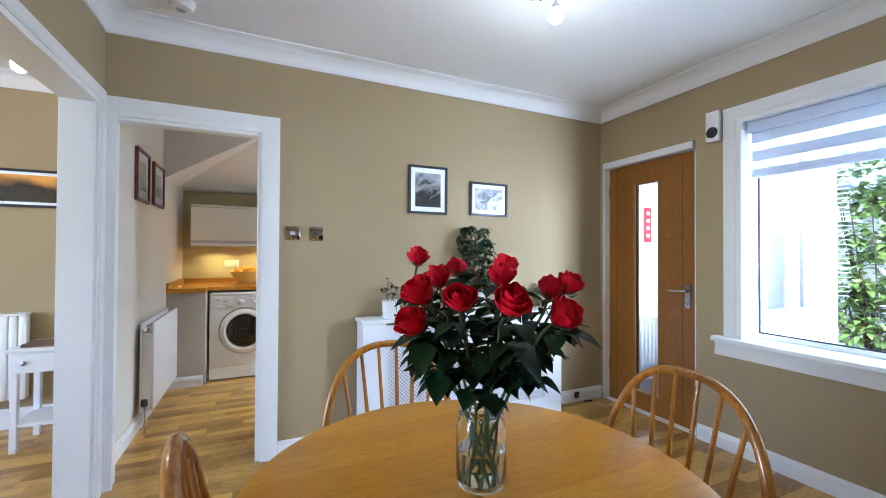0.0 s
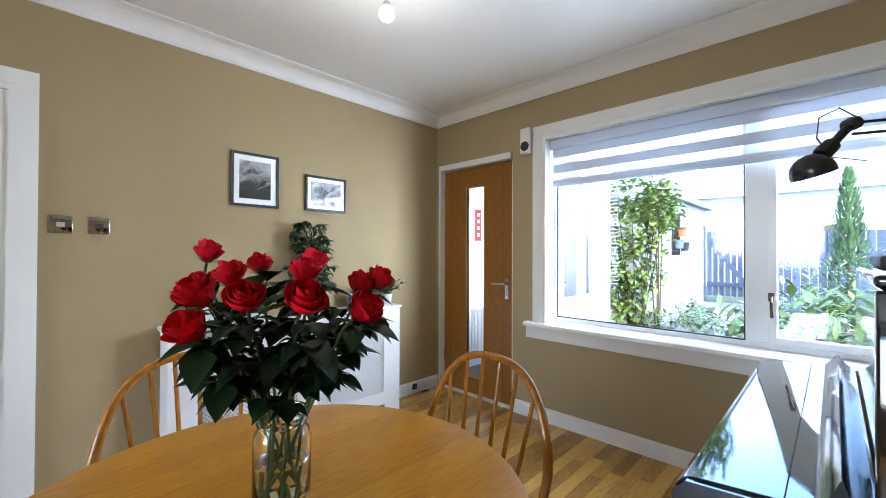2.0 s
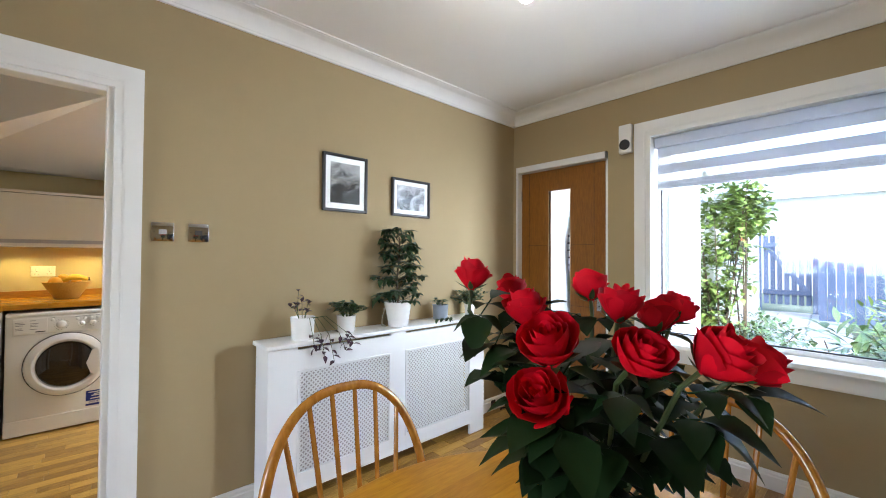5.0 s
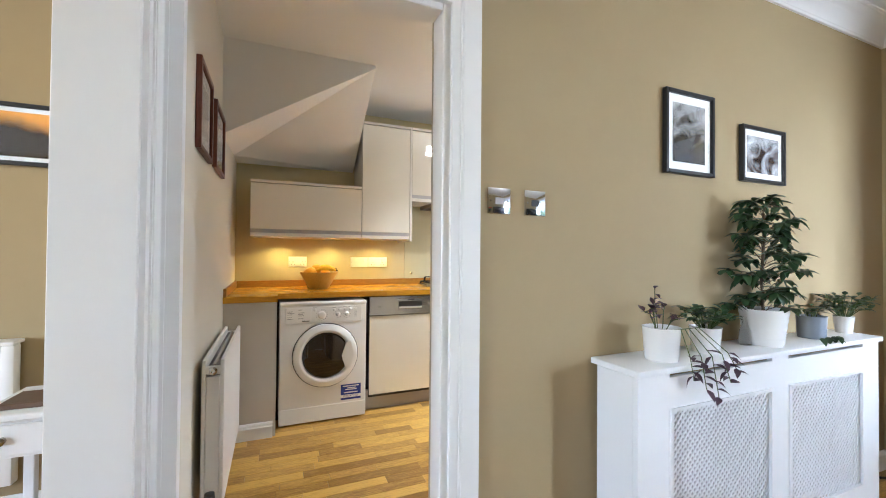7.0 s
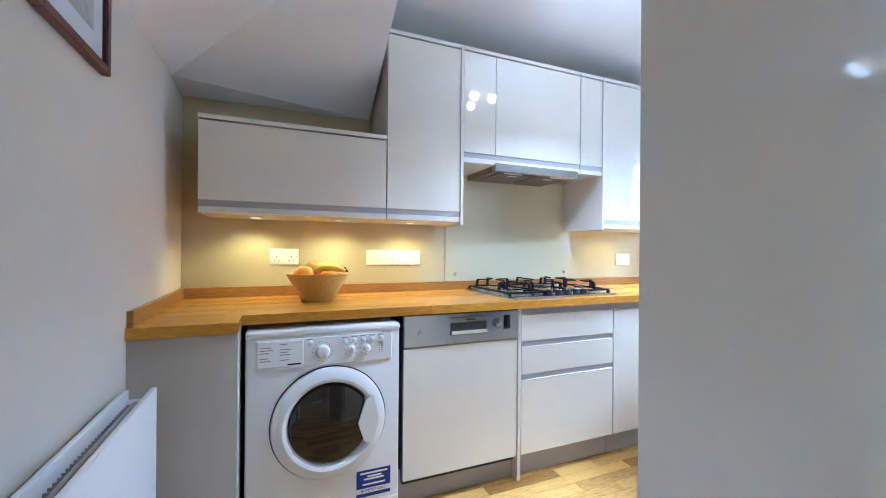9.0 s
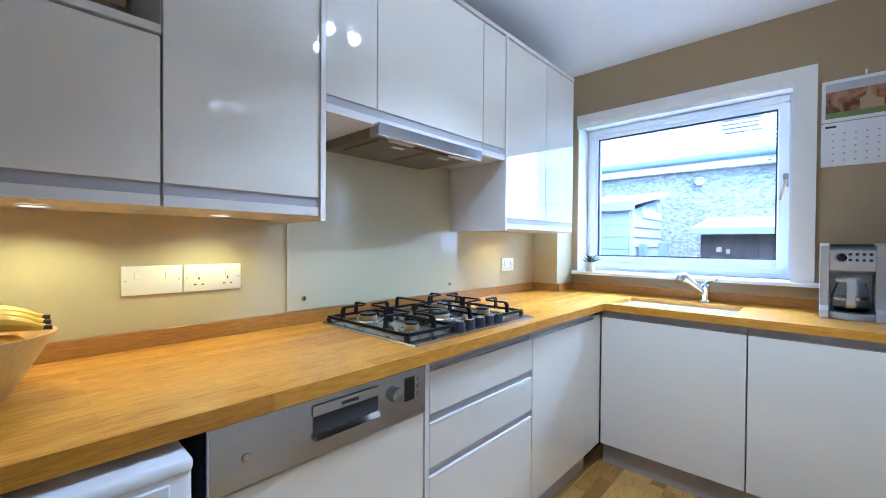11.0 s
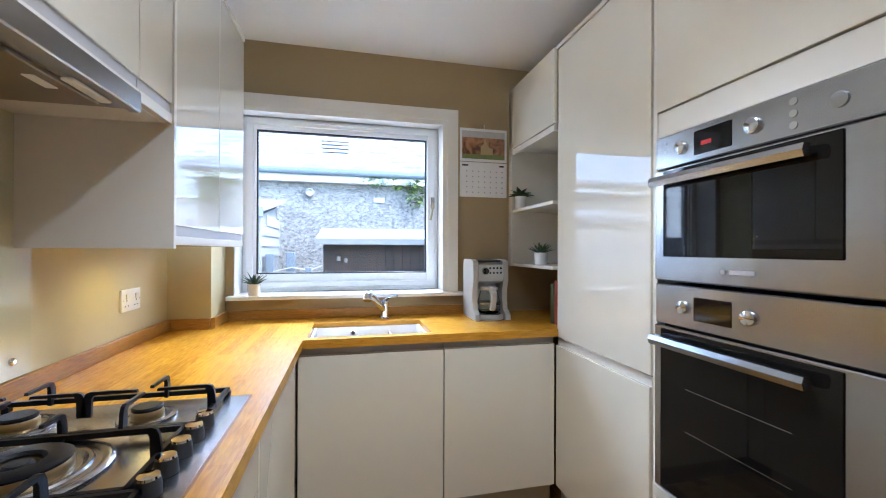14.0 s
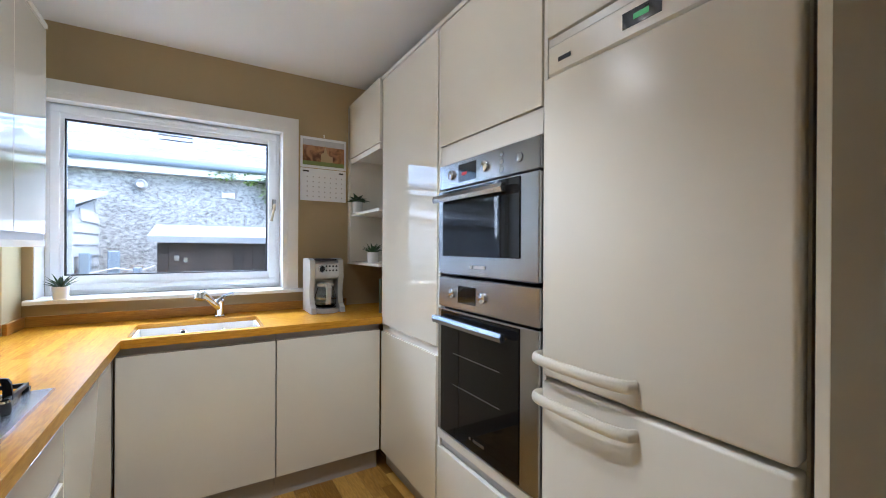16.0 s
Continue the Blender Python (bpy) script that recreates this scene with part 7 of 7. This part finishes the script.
nb = thing("neighbour_building", (8.2, 6.5, -0.13), "grey roughcast neighbouring building with a tiled roof", "building")
box("wall", (6.8, 9.6, 2.95, 12.0, -0.13, 2.36), ROUGHCAST, nb)
box("fascia", (6.66, 6.80, 2.85, 12.1, 2.34, 2.46), TRIM, nb, 0.004)
tube("gutter", [(6.62, 2.8, 2.49), (6.62, 12.1, 2.49)], 0.055, GUTTER, nb, 12)
tile_roof(nb, 6.62, 9.6, 2.52, 4.3, 2.85, 12.0, 16)
box("vent", (6.785, 6.80, 3.63, 3.80, 2.06, 2.14), TRIM, nb, 0.003, label="pale louvred air vent")
for k in range(4):
    box("vent_slat", (6.778, 6.786, 3.64, 3.79, 2.07 + k * 0.018, 2.078 + k * 0.018), CHANNEL, nb)
lathe("flue", [(0.07, 0), (0.07, 0.06), (0.05, 0.09), (0.03, 0.07)], (6.80, 4.78, 2.18), CHANNEL, nb, 20, (-1, 0, 0))
box("chimney", (8.0, 8.6, 4.2, 4.7, 3.2, 4.6), material("red_brick", (0.46, 0.34, 0.30), 0.9, vary=0.2, scale=15), nb)


def leafy(name, label, blobs, n, leaf, mat, seed, category="shrub", stems=True, aspect=0.55):
    """A shrub of many single leaves, scattered in a few soft masses: (x, y, z, rx, ry, rz)."""
    rng = random.Random(seed)
    b0 = blobs[0]
    t = thing(name, (b0[0], b0[1], -0.13), label, category, kind="")
    bml, bms = bmesh.new(), bmesh.new()
    for x, y, z, rx, ry, rz in blobs:
        for _ in range(n):
            d = Vector((rng.gauss(0, 1), rng.gauss(0, 1), rng.gauss(0, 1))).normalized() * rng.uniform(0.35, 1.05)
            p = Vector((x + d.x * rx, y + d.y * ry, z + d.z * rz))
            add_leaf(bml, p, (d + rnd_dir(rng, 0.1)).normalized(), (0, 0, 1), leaf * rng.uniform(0.6, 1.3), leaf * aspect * rng.uniform(0.7, 1.2), rng.uniform(0.1, 0.5))
        if stems:
            for _ in range(5):
                a = rng.uniform(0, 6.28)
                q = Vector((x + 0.7 * rx * math.cos(a), y + 0.7 * ry * math.sin(a), z + rng.uniform(-0.2, 0.5) * rz))
                add_tube(bms, [(x, y, -0.13), ((x + q.x) / 2, (y + q.y) / 2, z * 0.5), q], 0.012, 6, 0.004)
    if stems:
        part("branches", bms, BARK, t)
    else:
        bms.free()
    part("foliage", bml, mat, t)
    return t


FRESH = material("fresh_green_leaf", (0.15, 0.22, 0.042), 0.5, vary=0.3, scale=3, island=0.4)
MID = material("mid_green_leaf", (0.085, 0.14, 0.045), 0.5, vary=0.3, scale=3, island=0.4)
PALE = material("pale_silver_leaf", (0.13, 0.16, 0.10), 0.55, vary=0.25, scale=3, island=0.4)
CONIFER = material("conifer_green", (0.07, 0.13, 0.04), 0.6, vary=0.3, scale=5, island=0.4)
leafy("wall_ivy", "green ivy hanging over a roughcast wall top", [(6.70, 3.35, 2.40, 0.10, 0.35, 0.12), (6.70, 3.8, 2.42, 0.08, 0.30, 0.08), (6.68, 3.1, 2.2, 0.10, 0.2, 0.2)], 130, 0.07, FRESH, 21, "ivy", False, 0.8)

shed = thing("garden_store", (5.6, 3.6, -0.13), "low dark-stained garden store with a felt roof", "shed")
for k in range(13):
    y = 3.12 + k * 0.105
    box("board", (5.2, 5.225, y, y + 0.102, -0.13, 1.36), SHEDWOOD, shed)
box("body", (5.226, 6.0, 3.12, 4.48, -0.13, 1.36), SHEDWOOD, shed)
prism("roof", [(5.08, 1.37), (5.08, 1.43), (6.1, 1.60), (6.1, 1.54)], "y", 3.05, 4.56, FELT, shed)
box("hasp", (5.185, 5.2, 4.28, 4.33, 1.16, 1.22), STEEL, shed, 0.003)
box("padlock", (5.17, 5.19, 4.20, 4.24, 1.14, 1.2), STEEL, shed, 0.005)
ps = thing("pale_shed", (5.4, 5.8, -0.13), "pale clapboard garden shed with a grey plank front and pent roof", "shed")
GREYWOOD = wood("grey_painted_planks", (0.20, 0.22, 0.25), (0.27, 0.29, 0.32), (6, 6, 2), 0.6)
prism("body", [(4.83, -0.13), (4.83, 1.64), (6.07, 1.88), (6.07, -0.13)], "y", 5.13, 6.5, PALEWOOD, ps)
for k in range(16):
    z = -0.13 + k * 0.122
    x0 = 4.83 if z < 1.52 else 4.83 + (z - 1.50) / 0.19
    if x0 < 5.9:
        prism("clapboard", [(5.13, z), (5.105, z), (5.12, z + 0.128), (5.13, z + 0.128)], "x", x0, 6.07, PALEWOOD, ps)
for k in range(12):
    z = -0.12 + k * 0.145
    box("front_plank", (4.805, 4.83, 5.14, 6.5, z, z + 0.139), GREYWOOD, ps, 0.004)
box("corner_board", (4.80, 4.86, 5.09, 5.135, -0.13, 1.63), PALEWOOD, ps, 0.004)
prism("roof", [(4.76, 1.70), (4.76, 1.74), (6.28, 2.00), (6.28, 1.96)], "y", 5.06, 6.6, PALEWOOD, ps)
box("fascia", (4.735, 4.76, 5.06, 6.6, 1.64, 1.75), GREYWOOD, ps, 0.004)
for i, (y0, y1, z1) in enumerate(((4.78, 4.87, 1.27), (5.0, 5.08, 1.25), (4.60, 4.66, 1.10))):
    p = box("fence_post", (5.0 - 0.03 * i, 5.08, y0, y1, -0.13, z1), GUTTER, None, 0.006)
    tagged(p, "grey painted garden post", "post", "garden posts")
wire = thing("garden_hose", (5.1, 4.6, 1.0), "thin grey hose hung along the garden posts", "hose")
tube("hose", [(4.99, 4.48, 1.12), (4.98, 4.62, 1.06), (4.98, 4.8, 1.10), (4.98, 5.05, 1.04)], 0.008, CHANNEL, wire, 6)

# garden beyond the dining window
leafy("climbing_ivy", "tall climbing ivy on a white garden post", [(5.0, 1.56, 1.95, 0.25, 0.42, 0.28), (5.0, 1.52, 1.55, 0.25, 0.42, 0.35), (5.0, 1.58, 1.1, 0.22, 0.36, 0.35), (5.0, 1.66, 0.68, 0.22, 0.28, 0.30), (5.05, 1.32, 1.75, 0.2, 0.25, 0.25)], 560, 0.075, FRESH, 31, "ivy", True, 0.8)
post = box("pergola_post", (5.06, 5.14, 1.60, 1.68, -0.13, 2.25), TRIM, None, 0.005)
tagged(post, "white painted garden post under ivy", "post")
spotlight = thing("outdoor_spotlight", (4.60, 1.62, 1.84), "dark outdoor spotlight on a bracket beside the ivy", "outdoor lamp")
tube("bracket", [(4.60, 1.80, 1.86), (4.60, 1.68, 1.86), (4.58, 1.64, 1.87)], 0.014, GUTTER, spotlight, 8)
lathe("head", [(0.025, 0), (0.045, 0.03), (0.05, 0.11), (0.046, 0.115), (0.001, 0.11)], (4.60, 1.66, 1.85), GUTTER, spotlight, 20, (-0.3, -1, 0.35))
upright = box("porch_post", (4.52, 4.60, 1.72, 1.80, -0.13, 2.40), UPVC, None, 0.006)
tagged(upright, "white painted corner post of the porch", "post")
tr = thing("stone_trough", (4.95, 1.36, -0.13), "grey stone trough planted with green leaves", "trough")
boxes("trough", [(4.75, 5.15, 1.08, 1.13, 0.0, 0.40), (4.75, 5.15, 1.60, 1.65, 0.0, 0.40), (4.75, 4.80, 1.13, 1.60, 0.0, 0.40), (5.10, 5.15, 1.13, 1.60, 0.0, 0.40), (4.8, 5.1, 1.13, 1.60, 0.0, 0.33)], material("lead_grey_stone", (0.20, 0.21, 0.21), 0.85, vary=0.2, scale=9, bump=0.4), tr)
box("plinth", (4.8, 5.1, 1.15, 1.58, -0.13, 0.0), PAVE, tr)
leafy("trough_plant", "green plants in the stone trough", [(4.95, 1.36, 0.47, 0.15, 0.24, 0.11)], 200, 0.06, MID, 32, "plant", False)
leafy("garden_shrub", "broad-leaved green shrub below the window", [(4.15, 0.42, 0.42, 0.35, 0.35, 0.40), (4.3, 0.05, 0.50, 0.4, 0.35, 0.42), (4.2, -0.35, 0.45, 0.4, 0.35, 0.45)], 260, 0.15, MID, 33, aspect=0.36)
leafy("garden_shrub", "fresh green shrub in the flower bed", [(5.2, 0.1, 0.55, 0.45, 0.45, 0.45), (5.4, -0.6, 0.6, 0.5, 0.45, 0.5), (5.0, -1.1, 0.5, 0.5, 0.4, 0.55)], 260, 0.13, FRESH, 34, aspect=0.35)
leafy("silver_shrub", "pale silvery flowering shrub", [(6.6, -0.1, 0.85, 0.5, 0.55, 0.45), (6.9, -0.7, 0.95, 0.5, 0.5, 0.5), (6.4, -1.3, 0.8, 0.5, 0.5, 0.5)], 330, 0.085, PALE, 35, aspect=0.3)
leafy("garden_shrub", "small green potted shrubs by the wall", [(7.2, 1.35, 0.15, 0.35, 0.35, 0.25), (8.3, 1.75, 0.12, 0.35, 0.3, 0.25)], 220, 0.10, MID, 36)
cf = thing("conifer_tree", (9.0, -0.30, -0.13), "narrow pointed green conifer", "tree")
tube("trunk", [(9.0, -0.30, -0.13), (9.0, -0.30, 1.2), (9.0, -0.29, 2.4)], 0.06, BARK, cf, 8, 0.01)
rng = random.Random(9)
bm = bmesh.new()
for i in range(1500):
    h = rng.random() ** 1.3
    r = 0.36 * (1 - h) ** 0.8 * rng.uniform(0.45, 1.08) + 0.01
    a = rng.uniform(0, 6.283)
    add_leaf(bm, (9.0 + r * math.cos(a), -0.30 + r * math.sin(a), 0.15 + 2.40 * h), (math.cos(a) * 0.5, math.sin(a) * 0.5, 1), (math.cos(a), math.sin(a), 0), 0.11, 0.035, 0.1)
part("foliage", bm, CONIFER, cf)

wb = thing("white_outbuilding", (11.5, 3.6, -0.13), "white rendered outbuilding with a low roof", "building")
box("wall", (9.6, 13.2, 2.45, 6.0, -0.13, 2.45), RENDER, wb)
box("roof_edge", (9.5, 13.3, 2.30, 6.1, 2.45, 2.58), FELT, wb, 0.01)
tr = thing("garden_trellis", (9.55, 2.2, 0.9), "dark wall trellis with three hanging pots", "trellis")
for k in range(5):
    box("upright", (9.9 + k * 0.14, 9.92 + k * 0.14, 2.42, 2.448, 1.2, 2.1), SHEDWOOD, tr)
    box("cross_bar", (9.85, 10.55, 2.40, 2.42, 1.28 + k * 0.18, 1.30 + k * 0.18), SHEDWOOD, tr)
TERRA = material("terracotta", (0.45, 0.17, 0.08), 0.8, vary=0.12, scale=10)
for x, z, m in ((10.0, 1.35, GUTTER), (10.25, 1.62, TERRA), (10.45, 1.30, RUBBER)):
    t = thing("hanging_pot", (x, 2.32, z), "small wall-hung plant pot", "plant pot", "hanging pots")
    pot(t, x, 2.32, z, 0.10, 0.18, m, 0.75)
    bm = bmesh.new()
    for i in range(60):
        add_leaf(bm, (x + rng.uniform(-0.08, 0.08), 2.32 + rng.uniform(-0.07, 0.07), z + 0.17), rnd_dir(rng, 0.5), (0, 0, 1), 0.09, 0.04, 0.4)
    part("leaves", bm, FRESH, t)
gate = thing("garden_gate", (13.0, 1.92, -0.1), "slate-blue ledged and braced timber gate", "gate")
for k in range(7):
    y = 1.45 + k * 0.137
    box("board", (13.0, 13.03, y, y + 0.10, 0.1, 1.85), BLUEWOOD, gate)
for z in (0.35, 1.55):
    box("ledge", (12.96, 13.0, 1.45, 2.38, z, z + 0.12), BLUEWOOD, gate)
bm = bmesh.new()
add_prism(bm, [(1.47, 0.47), (1.60, 0.47), (2.36, 1.55), (2.23, 1.55)], "x", 12.965, 12.999)
part("brace", bm, BLUEWOOD, gate)
for y in (1.33, 2.42):
    box("gate_post", (12.95, 13.08, y, y + 0.10, -0.13, 2.0), BLUEWOOD, gate, 0.01)
fence = thing("garden_fence", (11.5, -1.5, -0.13), "slate-blue close-boarded garden fence", "fence")
for k in range(46):
    y = -5.2 + k * 0.14
    box("board", (11.6, 11.625, y, y + 0.125, -0.13, 1.72), BLUEWOOD, fence)
for k in range(4):
    box("post", (11.63, 11.73, -5.2 + k * 2.1, -5.1 + k * 2.1, -0.13, 2.05), BLUEWOOD, fence)
box("rail", (11.63, 11.68, -5.2, 1.2, 1.2, 1.3), BLUEWOOD, fence)
fh = thing("far_house", (24, 0, -0.13), "pale rendered house behind the garden", "building")
box("wall", (20, 27, -14, 9, -0.13, 3.6), RENDER, fh)
tile_roof(fh, 19.7, 23.5, 3.6, 6.2, -14.2, 9.2, 14)
for y in (-9.0, -4.5, -0.5, 4.0):
    wf = box("window", (19.95, 20.0, y, y + 1.4, 1.2, 2.4), UPVC, fh, 0.01)
    box("pane", (19.93, 19.951, y + 0.1, y + 1.3, 1.3, 2.3), GLOSSBLACK, wf)
lp = thing("lamp_post", (15, -1.35, -0.13), "plain grey street lamp post", "lamp post")
tube("pole", [(15, -1.35, -0.13), (15, -1.35, 5.5)], 0.05, GUTTER, lp, 10, 0.035)
tube("arm", [(15, -1.35, 5.5), (14.6, -1.35, 5.65)], 0.03, GUTTER, lp, 8)
box("lantern", (14.3, 14.65, -1.45, -1.25, 5.6, 5.7), CHANNEL, lp, 0.01)

# ---- oak floor: strips laid along x ----
SWD = 0.070
meshes = {}


def strip_mesh(length):
    if length not in meshes:
        b = bmesh.new()
        add_box(b, 0.0006, length - 0.0006, 0.0005, SWD - 0.0005, -0.014, 0.0, bevel=0.0008)
        me = bpy.data.meshes.new("floor_strip")
        b.to_mesh(me)
        b.free()
        me.materials.append(FLOOR)
        meshes[length] = me
    return meshes[length]


oak = thing("floor", (0, 0, 0), "oiled oak strip floor with lively grain", "floor", kind="structure")
rng = random.Random(77)
rest_v, rest_f = [], []
count = 0
row = 0
y = SW
while y < 4.44:
    x = -0.96 if y + SWD < 2.6 else (-0.86 if y > PT - 0.02 else -0.96)
    end = 2.70
    if y < 3.72:
        x = -4.95
    x -= rng.uniform(0, 0.3)
    while x < end:
        ln = rng.choice((0.25, 0.35, 0.42, 0.5, 0.6))
        near = y > 2.05 and -0.95 < x < 2.15 and count < 298
        if near:
            o = new("floor_strip", strip_mesh(ln))
            o.location = (x, y, 0)
            o.parent = oak
            count += 1
        else:
            n = len(rest_v)
            a, b, c, d = x + 0.0006, x + ln - 0.0006, y + 0.0005, y + SWD - 0.0005
            rest_v += [(a, c, 0), (b, c, 0), (b, d, 0), (a, d, 0), (a, c, -0.014), (b, c, -0.014), (b, d, -0.014), (a, d, -0.014)]
            rest_f += [(n, n + 1, n + 2, n + 3), (n, n + 4, n + 5, n + 1), (n + 1, n + 5, n + 6, n + 2), (n + 2, n + 6, n + 7, n + 3), (n + 3, n + 7, n + 4, n)]
        x += ln
    y += SWD
    row += 1
me = bpy.data.meshes.new("floor_rest")
me.from_pydata(rest_v, [], rest_f)
me.materials.append(FLOOR)
o = new("floor_rest", me)
o.parent = oak
tagged(o, "oak floor strips", kind="stuff")
